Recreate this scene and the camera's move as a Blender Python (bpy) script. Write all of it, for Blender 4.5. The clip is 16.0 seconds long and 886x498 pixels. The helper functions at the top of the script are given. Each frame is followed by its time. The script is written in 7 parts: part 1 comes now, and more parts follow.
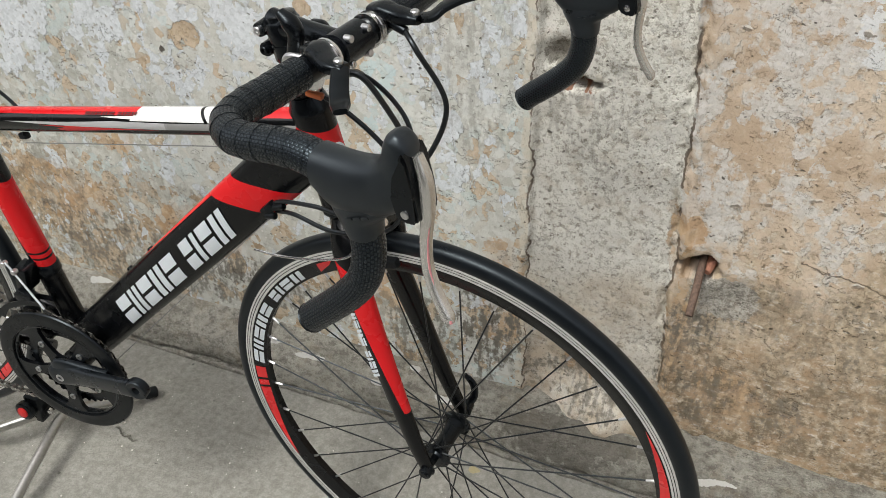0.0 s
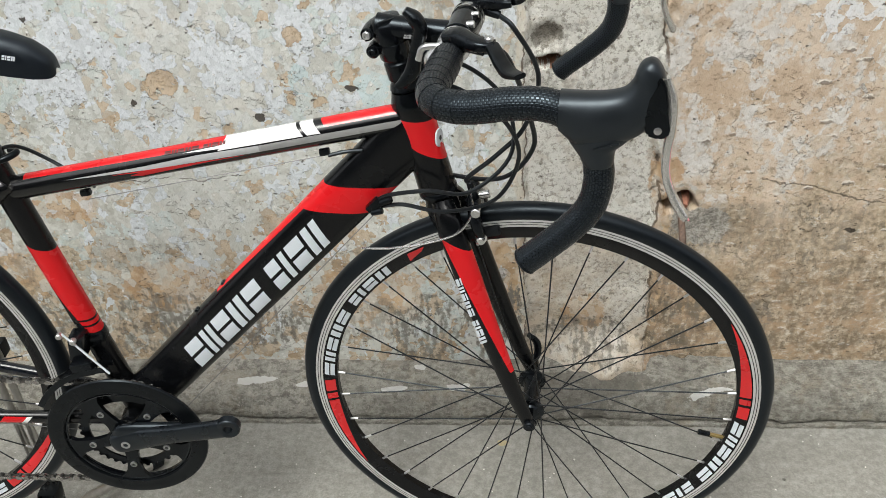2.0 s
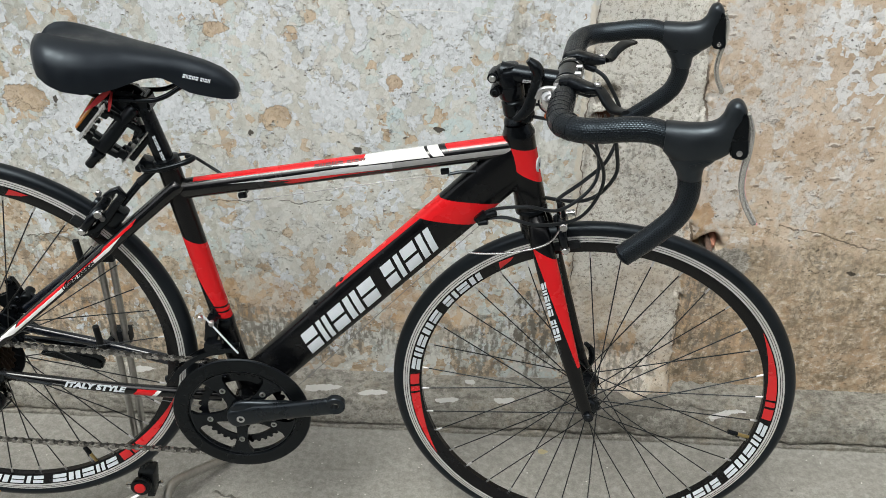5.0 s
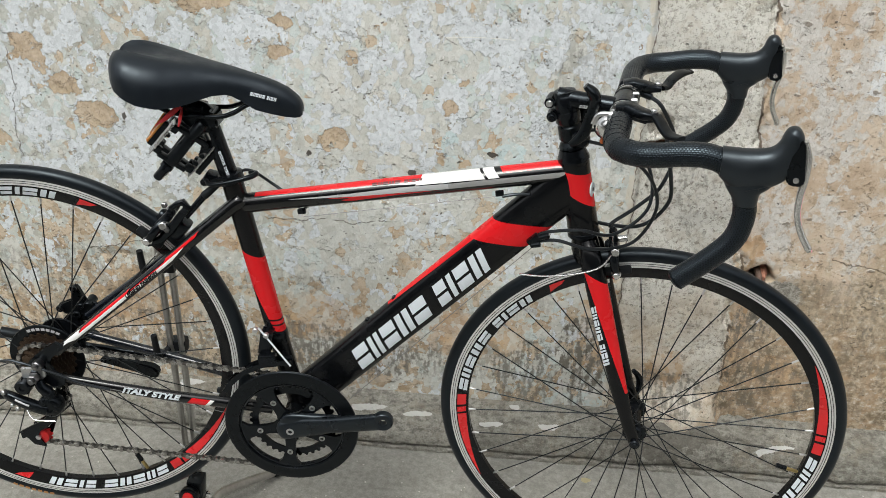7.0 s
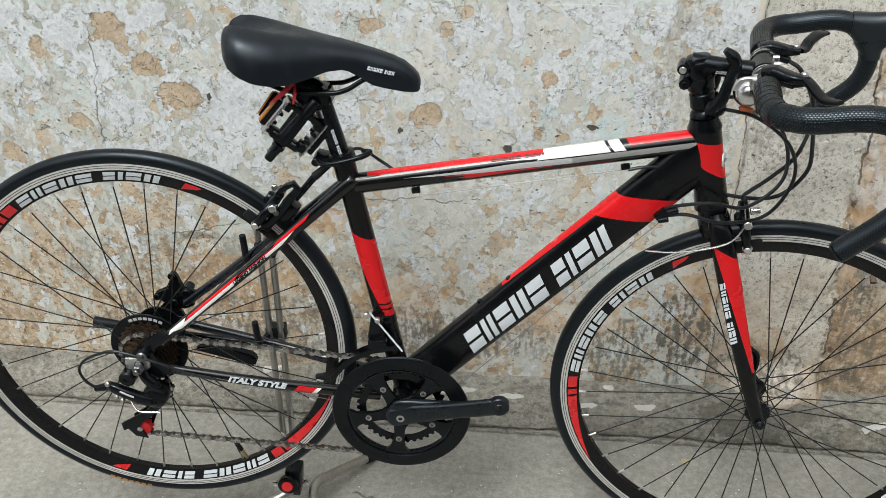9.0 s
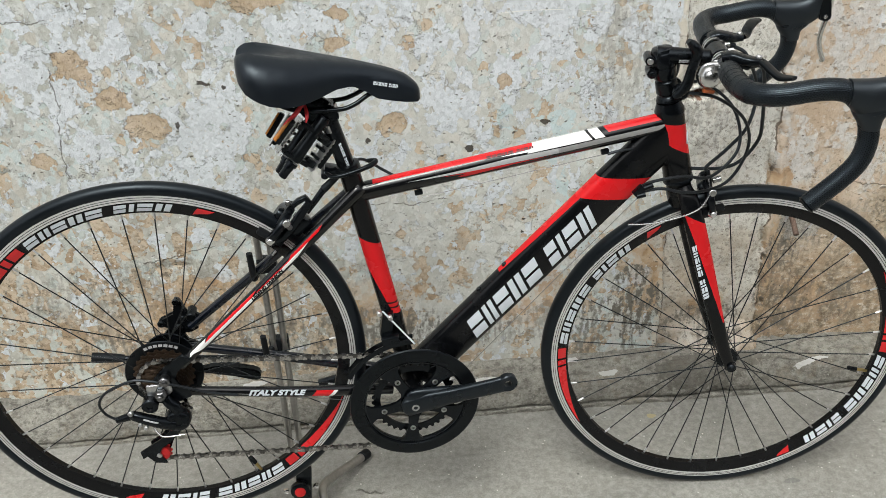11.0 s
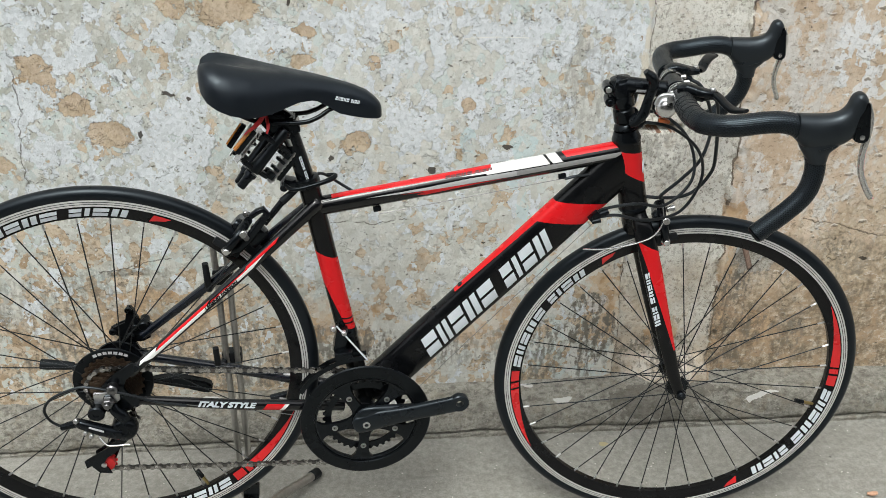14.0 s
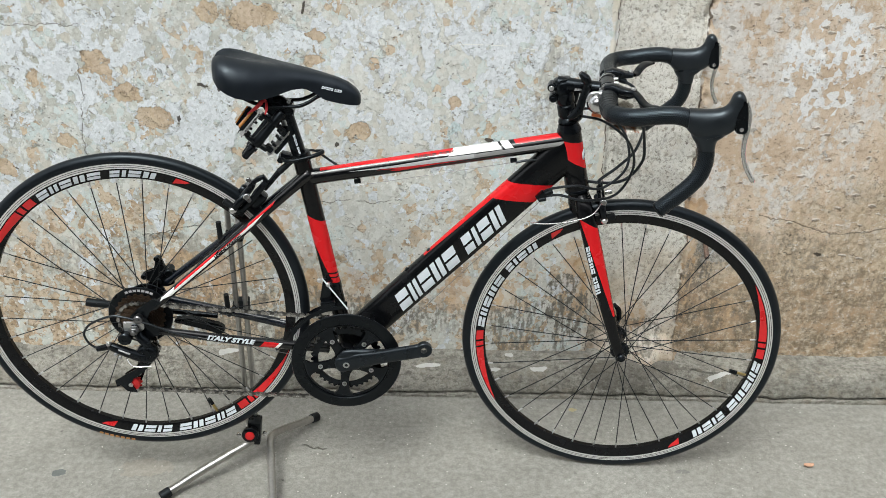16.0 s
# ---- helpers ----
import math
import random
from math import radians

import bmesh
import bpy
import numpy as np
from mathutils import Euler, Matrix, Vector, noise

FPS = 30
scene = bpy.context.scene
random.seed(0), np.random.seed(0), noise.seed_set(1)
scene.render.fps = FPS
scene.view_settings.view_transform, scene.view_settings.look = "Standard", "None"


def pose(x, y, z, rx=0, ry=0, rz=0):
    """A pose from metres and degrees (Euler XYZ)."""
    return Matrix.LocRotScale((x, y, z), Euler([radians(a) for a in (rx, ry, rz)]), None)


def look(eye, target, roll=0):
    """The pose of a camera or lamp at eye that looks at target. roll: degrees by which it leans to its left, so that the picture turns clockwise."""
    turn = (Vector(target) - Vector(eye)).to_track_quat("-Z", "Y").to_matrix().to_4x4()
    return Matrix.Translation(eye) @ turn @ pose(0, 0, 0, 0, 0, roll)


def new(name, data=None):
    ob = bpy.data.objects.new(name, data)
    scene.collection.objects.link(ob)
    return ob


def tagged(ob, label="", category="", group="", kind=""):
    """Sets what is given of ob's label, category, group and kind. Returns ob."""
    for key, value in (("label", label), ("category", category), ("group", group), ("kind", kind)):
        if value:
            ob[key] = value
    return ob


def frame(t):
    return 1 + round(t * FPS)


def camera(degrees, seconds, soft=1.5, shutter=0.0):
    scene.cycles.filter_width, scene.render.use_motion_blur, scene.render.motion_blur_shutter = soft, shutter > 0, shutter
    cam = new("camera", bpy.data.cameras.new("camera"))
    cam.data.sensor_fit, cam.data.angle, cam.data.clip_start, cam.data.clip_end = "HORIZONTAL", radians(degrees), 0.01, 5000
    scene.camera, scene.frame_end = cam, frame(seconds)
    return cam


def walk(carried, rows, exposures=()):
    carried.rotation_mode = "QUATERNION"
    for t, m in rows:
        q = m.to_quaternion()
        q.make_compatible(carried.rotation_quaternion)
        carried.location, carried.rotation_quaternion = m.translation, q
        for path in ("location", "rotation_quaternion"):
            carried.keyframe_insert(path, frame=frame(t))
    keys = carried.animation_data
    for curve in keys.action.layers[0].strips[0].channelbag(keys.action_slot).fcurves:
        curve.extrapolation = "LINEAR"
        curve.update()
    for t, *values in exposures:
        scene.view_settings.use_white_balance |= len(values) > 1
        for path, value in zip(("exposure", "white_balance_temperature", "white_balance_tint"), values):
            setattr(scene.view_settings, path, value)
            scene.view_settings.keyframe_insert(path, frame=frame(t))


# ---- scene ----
cam = camera(53.8, 16.0, soft=0.85)
PATH = [
    (0, (0.275, -0.74, 1.247), (-0.279, 0.749, 0.032), -1.9),
    (0.5, (0.171, -0.884, 1.259), (-0.147, 0.688, 0.064), -0.4),
    (1, (0.079, -0.867, 1.231), (-0.21, 0.724, 0.055), -1.5),
    (1.5, (-0.011, -0.831, 1.219), (-0.189, 0.789, 0.06), -2.3),
    (2, (-0.088, -0.936, 1.245), (-0.134, 0.702, 0.098), -3.5),
    (2.5, (-0.161, -1.082, 1.268), (-0.132, 0.571, 0.141), -3.6),
    (3, (-0.194, -1.128, 1.283), (-0.12, 0.537, 0.177), -3.4),
    (3.5, (-0.209, -1.14, 1.295), (-0.113, 0.539, 0.212), -3.2),
    (4, (-0.224, -1.153, 1.299), (-0.109, 0.538, 0.236), -2.2),
    (4.5, (-0.252, -1.176, 1.299), (-0.133, 0.532, 0.265), 0.1),
    (5, (-0.265, -1.18, 1.294), (-0.24, 0.55, 0.29), 0.6),
    (5.2, (-0.267, -1.185, 1.291), (-0.272, 0.552, 0.3), 0.8),
    (7.3, (-0.286, -1.214, 1.288), (-0.358, 0.553, 0.353), 0.9),
    (7.5, (-0.29, -1.218, 1.291), (-0.358, 0.55, 0.359), 0.9),
    (8, (-0.304, -1.221, 1.289), (-0.384, 0.547, 0.358), 0.6),
    (8.5, (-0.344, -1.195, 1.276), (-0.495, 0.546, 0.303), -0.7),
    (8.7, (-0.379, -1.164, 1.262), (-0.52, 0.572, 0.279), -0.8),
    (10.8, (-0.663, -1.257, 1.298), (-0.473, 0.479, 0.324), -2.3),
    (11, (-0.658, -1.261, 1.303), (-0.453, 0.473, 0.328), -2.5),
    (11.5, (-0.644, -1.266, 1.288), (-0.408, 0.465, 0.314), -2.2),
    (12, (-0.641, -1.263, 1.277), (-0.375, 0.467, 0.308), -0.4),
    (12.5, (-0.645, -1.27, 1.28), (-0.348, 0.463, 0.326), 0.5),
    (13, (-0.645, -1.273, 1.284), (-0.343, 0.465, 0.343), 1.2),
    (13.5, (-0.643, -1.277, 1.283), (-0.355, 0.474, 0.361), 1.1),
    (14, (-0.641, -1.283, 1.288), (-0.36, 0.475, 0.376), 0.8),
    (14.5, (-0.635, -1.307, 1.294), (-0.339, 0.452, 0.39), 0.7),
    (15, (-0.599, -1.369, 1.308), (-0.294, 0.394, 0.413), 0.9),
    (15.5, (-0.509, -1.467, 1.31), (-0.297, 0.309, 0.416), 1.8),
    (16, (-0.478, -1.59, 1.332), (-0.365, 0.204, 0.455), 0.9),
]
walk(cam, [(t, look(eye, target, roll)) for t, eye, target, roll in PATH], exposures=[(0.0, 0.02, 6610, 10.6), (1.0, 0.03, 6560, 10.3), (2.0, 0.11, 6510, 9.6), (3.0, 0.05, 6500, 10), (4.5, 0.05, 6490, 9.6), (5.2, 0.02, 6480, 9.4), (8.0, 0.02, 6470, 9.0), (11.5, 0.02, 6460, 9.0), (12.5, 0.12, 6450, 8.6), (13.5, 0.07, 6440, 8.2), (14.5, 0.03, 6430, 8.2), (15.5, 0.06, 6400, 8.2), (16.0, 0.13, 6350, 8.2)])


# world and light: an open, overcast sky over a narrow alley
world = bpy.data.worlds.new("sky")
scene.world = world
world.use_nodes = True
wn = world.node_tree
wn.nodes.clear()
sky = wn.nodes.new("ShaderNodeTexSky")
sky.sky_type, sky.sun_disc = "NISHITA", False
sky.sun_elevation, sky.sun_rotation = radians(58), radians(200)
sky.air_density, sky.dust_density = 1.0, 4.0
grey = wn.nodes.new("ShaderNodeHueSaturation")
grey.inputs["Saturation"].default_value = 0.15
back = wn.nodes.new("ShaderNodeBackground")
back.inputs["Strength"].default_value = 0.182
wout = wn.nodes.new("ShaderNodeOutputWorld")
wn.links.new(sky.outputs[0], grey.inputs["Color"])
wn.links.new(grey.outputs[0], back.inputs["Color"])
wn.links.new(back.outputs[0], wout.inputs["Surface"])
sun_data = bpy.data.lights.new("sun", "SUN")
sun_data.energy, sun_data.angle, sun_data.color = 1.95, radians(24), (0.98, 1.0, 0.92)
sun = new("sun", sun_data)
sun.matrix_world = look((-1.5, -3.0, 5.5), (0, 0, 0))


# ---- small building kit ----
V = Vector
UP = V((0, 0, 1))


def mesh_of(name, bm, mats, smooth=True):
    bmesh.ops.recalc_face_normals(bm, faces=bm.faces)
    data = bpy.data.meshes.new(name)
    bm.to_mesh(data)
    bm.free()
    for m in mats if isinstance(mats, (list, tuple)) else [mats]:
        data.materials.append(m)
    if smooth:
        data.shade_smooth()
        data.set_sharp_from_angle(angle=radians(38))
    return data


def part(name, bm, material, parent, label="", smooth=True):
    """One mesh object under a thing or a part."""
    ob = new(name, mesh_of(name, bm, material, smooth))
    ob.parent = parent
    if label:
        tagged(ob, label)
    return ob


def shared(name, data, parent, m, label=""):
    ob = new(name, data)
    ob.parent = parent
    ob.matrix_basis = m
    if label:
        tagged(ob, label)
    return ob


def thing(name, label, category, at=(0, 0, 0), group="", kind=""):
    ob = new(name)
    ob.empty_display_size = 0.05
    ob.location = at
    return tagged(ob, label, category, group, kind)


def smooth_path(points, steps=8):
    """Catmull-Rom through the points."""
    p = [V(q) for q in points]
    p = [2 * p[0] - p[1]] + p + [2 * p[-1] - p[-2]]
    out = []
    for a, b, c, d in zip(p, p[1:], p[2:], p[3:]):
        for k in range(steps):
            t = k / steps
            out.append(0.5 * (2 * b + (c - a) * t + (2 * a - 5 * b + 4 * c - d) * t * t + (3 * b - a - 3 * c + d) * t ** 3))
    out.append(p[-2])
    return out


def lerp_list(values, n):
    xs = np.linspace(0, len(values) - 1, n)
    return np.interp(xs, range(len(values)), values)


def sweep(bm, path, radii, seg=14, side=None, flat=None, power=2.0, cap=True, mi=0, wrap=None):
    """A tube along a path. radii: one or a list; side: a direction kept as the section's second axis, flat: half width along it;
    wrap: where along the tube its surface coordinates, in metres along and round, begin."""
    path = [V(p) for p in path]
    n = len(path)
    ra = lerp_list(radii, n) if isinstance(radii, (list, tuple)) else [radii] * n
    fl = ra if flat is None else (lerp_list(flat, n) if isinstance(flat, (list, tuple)) else [flat] * n)
    rings, u = [], None
    for i, p in enumerate(path):
        t = (path[min(i + 1, n - 1)] - path[max(i - 1, 0)]).normalized()
        if side is not None:
            w = V(side) - t * V(side).dot(t)
            w.normalize()
            u = w.cross(t)
        else:
            if u is None:
                u = t.cross(UP if abs(t.z) < 0.9 else V((1, 0, 0)))
            u = (u - t * u.dot(t)).normalized()
            w = t.cross(u)
        ring = []
        for k in range(seg):
            a = 2 * math.pi * k / seg
            c, s = math.cos(a), math.sin(a)
            cu = math.copysign(abs(c) ** (2 / power), c)
            sw = math.copysign(abs(s) ** (2 / power), s)
            ring.append(bm.verts.new(p + u * cu * float(ra[i]) + w * sw * float(fl[i])))
        rings.append(ring)
    layer = bm.loops.layers.uv.verify() if wrap is not None else None
    s0 = wrap or 0.0
    for i, (a, b) in enumerate(zip(rings, rings[1:])):
        s1 = s0 + (path[i + 1] - path[i]).length
        for k in range(seg):
            f = bm.faces.new((a[k], a[(k + 1) % seg], b[(k + 1) % seg], b[k]))
            f.material_index = mi
            if layer:
                w = 2 * math.pi * 0.015 / seg
                for loop_, uv in zip(f.loops, ((s0, k * w), (s0, (k + 1) * w), (s1, (k + 1) * w), (s1, k * w))):
                    loop_[layer].uv = uv
        s0 = s1
    if cap:
        for ring in (rings[0], rings[-1]):
            bm.faces.new(ring).material_index = mi
    return bm


def loft(bm, place, y, rails, thick, seg=28, power=2.4, steps=5):
    """A rounded body between two rails of (x, z) pairs in one plane at y, each section spanning a pair with some half thickness."""
    up = smooth_path([(a[0], 0, a[1]) for a, _ in rails], steps)
    lo = smooth_path([(b[0], 0, b[1]) for _, b in rails], steps)
    th = lerp_list(thick, len(up))
    rings = []
    for p, q, w in zip(up, lo, th):
        mid, half = (p + q) / 2, (p - q) / 2
        ring = []
        for k in range(seg):
            a = 2 * math.pi * k / seg
            c, sn = math.cos(a), math.sin(a)
            v = mid + half * math.copysign(abs(c) ** (2 / power), c)
            ring.append(bm.verts.new(place @ V((v.x, y + float(w) * math.copysign(abs(sn) ** (2 / power), sn), v.z))))
        rings.append(ring)
    for a, b in zip(rings, rings[1:]):
        for k in range(seg):
            bm.faces.new((a[k], a[(k + 1) % seg], b[(k + 1) % seg], b[k]))
    for ring in (rings[0], rings[-1]):
        bm.faces.new(ring)
    return bm


def lathe(bm, centre, axis, profile, seg=24, ring=False, mi=0):
    """Turns a profile of (along, radius) round an axis. ring: the profile closes on itself."""
    centre, axis = V(centre), V(axis).normalized()
    u = axis.cross(UP if abs(axis.z) < 0.9 else V((1, 0, 0))).normalized()
    w = axis.cross(u)
    rows = []
    for s, r in profile:
        rows.append([bm.verts.new(centre + axis * s + (u * math.cos(2 * math.pi * k / seg) + w * math.sin(2 * math.pi * k / seg)) * max(r, 1e-5)) for k in range(seg)])
    pairs = list(zip(rows, rows[1:])) + ([(rows[-1], rows[0])] if ring else [])
    for a, b in pairs:
        for k in range(seg):
            bm.faces.new((a[k], a[(k + 1) % seg], b[(k + 1) % seg], b[k])).material_index = mi
    if not ring:
        for row in (rows[0], rows[-1]):
            bm.faces.new(row).material_index = mi
    return bm


def rod(bm, a, b, r, r2=None, seg=14, bevel=0.0, mi=0):
    """A round bar from a to b with softened ends."""
    a, b = V(a), V(b)
    length, r2 = (b - a).length, r if r2 is None else r2
    e = bevel or min(r, r2) * 0.18
    return lathe(bm, a, b - a, [(0, r - e), (e, r), (length - e, r2), (length, r2 - e)], seg, mi=mi)


def block(bm, centre, size, turn=None, bevel=0.002, mi=0, taper=(1, 1)):
    """A box with bevelled edges; taper scales its top face."""
    m = Matrix.Translation(centre) @ (turn.to_4x4() if turn else Matrix.Identity(4))
    made = bmesh.ops.create_cube(bm, size=1.0)["verts"]
    for v in made:
        t = taper if v.co.z > 0 else (1, 1)
        v.co = V((v.co.x * size[0] * t[0], v.co.y * size[1] * t[1], v.co.z * size[2]))
    faces = set(f for v in made for f in v.link_faces)
    if bevel:
        edges = list(set(e for f in faces for e in f.edges))
        got = bmesh.ops.bevel(bm, geom=edges, offset=bevel, segments=2, affect="EDGES", profile=0.6)
        made = list(set(made_v for f in got["faces"] for made_v in f.verts) | set(v for v in made if v.is_valid))
        faces = set(f for v in made for f in v.link_faces)
    for f in faces:
        f.material_index = mi
    for v in made:
        v.co = m @ v.co
    return bm


def plate(bm, outline, y0, y1, place=None, mi=0):
    """A flat plate: an outline of (x, z) thickened from y0 to y1, placed by a matrix."""
    place = place or Matrix.Identity(4)
    lo = [bm.verts.new(place @ V((x, y0, z))) for x, z in outline]
    hi = [bm.verts.new(place @ V((x, y1, z))) for x, z in outline]
    n = len(outline)
    bm.faces.new(lo).material_index = mi
    bm.faces.new(list(reversed(hi))).material_index = mi
    for k in range(n):
        bm.faces.new((lo[k], lo[(k + 1) % n], hi[(k + 1) % n], hi[k])).material_index = mi
    return bm


def patch(bm, quad, where, nu=4, nv=4, mi=0):
    """A quad of (s, h) corners, cut into a small grid and laid on a surface by where(s, h)."""
    rows = []
    a, b, c, d = [V((*q, 0)) for q in quad]
    for j in range(nv + 1):
        lo, hi = a.lerp(d, j / nv), b.lerp(c, j / nv)
        rows.append([bm.verts.new(where(*lo.lerp(hi, i / nu).to_2d())) for i in range(nu + 1)])
    for p, q in zip(rows, rows[1:]):
        for i in range(nu):
            bm.faces.new((p[i], p[i + 1], q[i + 1], q[i])).material_index = mi


BLOCKS = (1.0, 0.8, 1.0, 0.95, 1.05, -0.45, 0.8, 0.42, 0.95, 0.95)


def maker_mark(parent, material, s0, s1, h0, h1, where, lean=0.25, nu=3, nv=2, label=""):
    """The maker's mark as plain slanted bars, by turns a split upright pair and a solid bar with a slit. A negative width is a gap."""
    step = (s1 - s0) / sum(abs(b) for b in BLOCKS)
    tall, s = h1 - h0, s0
    for k, b in enumerate(BLOCKS):
        w = abs(b) * step
        if b > 0:
            a, e = s + 0.04 * step, s + w - 0.12 * step
            cut = 0.13 * step
            q = (a + e) / 2
            if b < 0.5:
                rects = [(a, e, 0.0, 1.0)]
            elif k % 2:
                rects = [(a, q - cut / 2, 0.0, 1.0), (q + cut / 2, e, 0.0, 1.0)]
            else:
                rects = [(a, e, 0.0, 0.44), (a, e, 0.56, 1.0)]
            bm = bmesh.new()
            for x0, x1, v0, v1 in rects:
                y0, y1 = h0 + tall * v0, h0 + tall * v1
                k0, k1 = lean * (y0 - h0), lean * (y1 - h0)
                patch(bm, ((x0 + k0, y0), (x1 + k0, y0), (x1 + k1, y1), (x0 + k1, y1)), where, nu, nv)
            part("mark_block", bm, material, parent, label, False)
        s += w


def letters(name, words, material, parent, m, size, label="", stretch=1.0):
    """Words in the built-in font as a flat mesh: m takes the text's x to its reading direction and its z out of the surface."""
    font = bpy.data.curves.new(name, "FONT")
    font.body, font.size, font.align_x, font.align_y = words, size, "CENTER", "CENTER"
    font.resolution_u, font.shear, font.offset = 3, 0.25, 0.0006 * size / 0.01
    holder = bpy.data.objects.new(name, font)
    scene.collection.objects.link(holder)
    deps = bpy.context.evaluated_depsgraph_get()
    data = bpy.data.meshes.new_from_object(holder.evaluated_get(deps))
    bpy.data.objects.remove(holder)
    data.transform(m @ Matrix.Diagonal((stretch, 1, 1, 1)))
    data.materials.clear()
    data.materials.append(material)
    ob = new(name, data)
    ob.parent = parent
    if label:
        tagged(ob, label)
    return ob


# ---- materials ----
def nodes_of(name):
    m = bpy.data.materials.new(name)
    m.use_nodes = True
    t = m.node_tree
    return m, t, t.nodes["Principled BSDF"]




def place_of(t):
    return t.nodes.new("ShaderNodeTexCoord").outputs["Object"]


def noise_at(t, at, scale, detail=4.0, rough=0.55, stretch=None, shift=None, warp=0.0):
    if stretch or shift:
        mp = t.nodes.new("ShaderNodeMapping")
        t.links.new(at, mp.inputs["Vector"])
        if stretch:
            mp.inputs["Scale"].default_value = stretch
        if shift:
            mp.inputs["Location"].default_value = shift
        at = mp.outputs[0]
    n = t.nodes.new("ShaderNodeTexNoise")
    n.inputs["Scale"].default_value, n.inputs["Detail"].default_value, n.inputs["Roughness"].default_value = scale, detail, rough
    n.inputs["Distortion"].default_value = warp
    t.links.new(at, n.inputs["Vector"])
    return n.outputs["Fac"]


def ramp(t, value, lo, hi, a=0.0, b=1.0):
    n = t.nodes.new("ShaderNodeMapRange")
    n.interpolation_type = "SMOOTHSTEP"
    t.links.new(value, n.inputs["Value"])
    for key, v in (("From Min", lo), ("From Max", hi), ("To Min", a), ("To Max", b)):
        n.inputs[key].default_value = v
    return n.outputs["Result"]


def calc(t, op, a, b=0.0, c=0.0):
    n = t.nodes.new("ShaderNodeMath")
    n.operation = op
    for k, v in enumerate((a, b, c)):
        if isinstance(v, (int, float)):
            n.inputs[k].default_value = v
        else:
            t.links.new(v, n.inputs[k])
    return n.outputs[0]


def blend(t, fac, a, b, how="MIX"):
    n = t.nodes.new("ShaderNodeMix")
    n.data_type, n.blend_type = "RGBA", how
    if isinstance(fac, (int, float)):
        n.inputs[0].default_value = fac
    else:
        t.links.new(fac, n.inputs[0])
    for k, v in ((6, a), (7, b)):
        if isinstance(v, (tuple, list)):
            n.inputs[k].default_value = (*v[:3], 1)
        else:
            t.links.new(v, n.inputs[k])
    return n.outputs[2]


def bumped(t, bsdf, height, strength=0.3, depth=0.001):
    n = t.nodes.new("ShaderNodeBump")
    n.inputs["Strength"].default_value, n.inputs["Distance"].default_value = strength, depth
    t.links.new(height, n.inputs["Height"])
    t.links.new(n.outputs[0], bsdf.inputs["Normal"])


def plain(name, colour, rough=0.5, metal=0.0, grain=300.0, vary=0.12, bump=0.15, depth=0.0003, coat=0.0, dust=0.0, gloss=0.5):
    """One substance with fine grain, a broader drift of tone and uneven gloss."""
    m, t, b = nodes_of(name)
    at = place_of(t)
    fine, broad = noise_at(t, at, grain, 3), noise_at(t, at, grain / 22, 4)
    k = calc(t, "ADD", calc(t, "MULTIPLY", fine, 0.5), calc(t, "MULTIPLY", broad, 0.5))
    dark, light = [c * (1 - vary) for c in colour], [min(1, c * (1 + vary)) for c in colour]
    col = blend(t, ramp(t, k, 0.3, 0.7), dark, light)
    if dust:
        col = blend(t, ramp(t, broad, 0.5, 0.8, 0, dust), col, (0.35, 0.33, 0.3))
    t.links.new(col, b.inputs["Base Color"])
    t.links.new(ramp(t, broad, 0.25, 0.75, max(0.03, rough - 0.07), min(1, rough + 0.09)), b.inputs["Roughness"])
    b.inputs["Metallic"].default_value = metal
    b.inputs["Specular IOR Level"].default_value = gloss
    if max(colour) < 0.035:
        b.inputs["Specular Tint"].default_value = (0.78, 0.90, 1.0, 1)
    b.inputs["Coat Weight"].default_value = coat
    b.inputs["Coat Roughness"].default_value = 0.12
    if bump:
        bumped(t, b, fine, bump, depth)
    return m


def region(t, at, corners):
    """1 inside a convex outline of (x, z), else 0."""
    sep = t.nodes.new("ShaderNodeSeparateXYZ")
    t.links.new(at, sep.inputs[0])
    cx = sum(p[0] for p in corners) / len(corners)
    cz = sum(p[1] for p in corners) / len(corners)
    out = None
    for (x0, z0), (x1, z1) in zip(corners, list(corners[1:]) + [corners[0]]):
        a, c = -(z1 - z0), (x1 - x0)
        d = -(a * x0 + c * z0)
        if a * cx + c * cz + d < 0:
            a, c, d = -a, -c, -d
        v = calc(t, "MULTIPLY_ADD", sep.outputs["X"], a, d)
        v = calc(t, "GREATER_THAN", calc(t, "MULTIPLY_ADD", sep.outputs["Z"], c, v), 0.0)
        out = v if out is None else calc(t, "MULTIPLY", out, v)
    return out


BLACK, RED, WHITE, SILVER = (0.003, 0.0034, 0.0042), (0.60, 0.010, 0.014), (0.78, 0.78, 0.77), (0.42, 0.42, 0.43)


def painted(name, base, areas, rough=0.22, coat=0.0):
    """Frame paint with coloured areas of (colour, outline of (x, z)), the later over the earlier."""
    m, t, b = nodes_of(name)
    at = place_of(t)
    fine, broad = noise_at(t, at, 900, 2), noise_at(t, at, 30, 3)
    col = blend(t, ramp(t, broad, 0.3, 0.7), [c * 0.85 for c in base], [c * 1.2 for c in base])
    for colour, outline in areas:
        col = blend(t, region(t, at, outline), col, colour)
    t.links.new(col, b.inputs["Base Color"])
    t.links.new(ramp(t, broad, 0.25, 0.75, rough - 0.05, rough + 0.08), b.inputs["Roughness"])
    b.inputs["Coat Weight"].default_value, b.inputs["Coat Roughness"].default_value = coat, 0.08
    b.inputs["Specular IOR Level"].default_value = 0.28
    bumped(t, b, fine, 0.03, 0.0002)
    return m


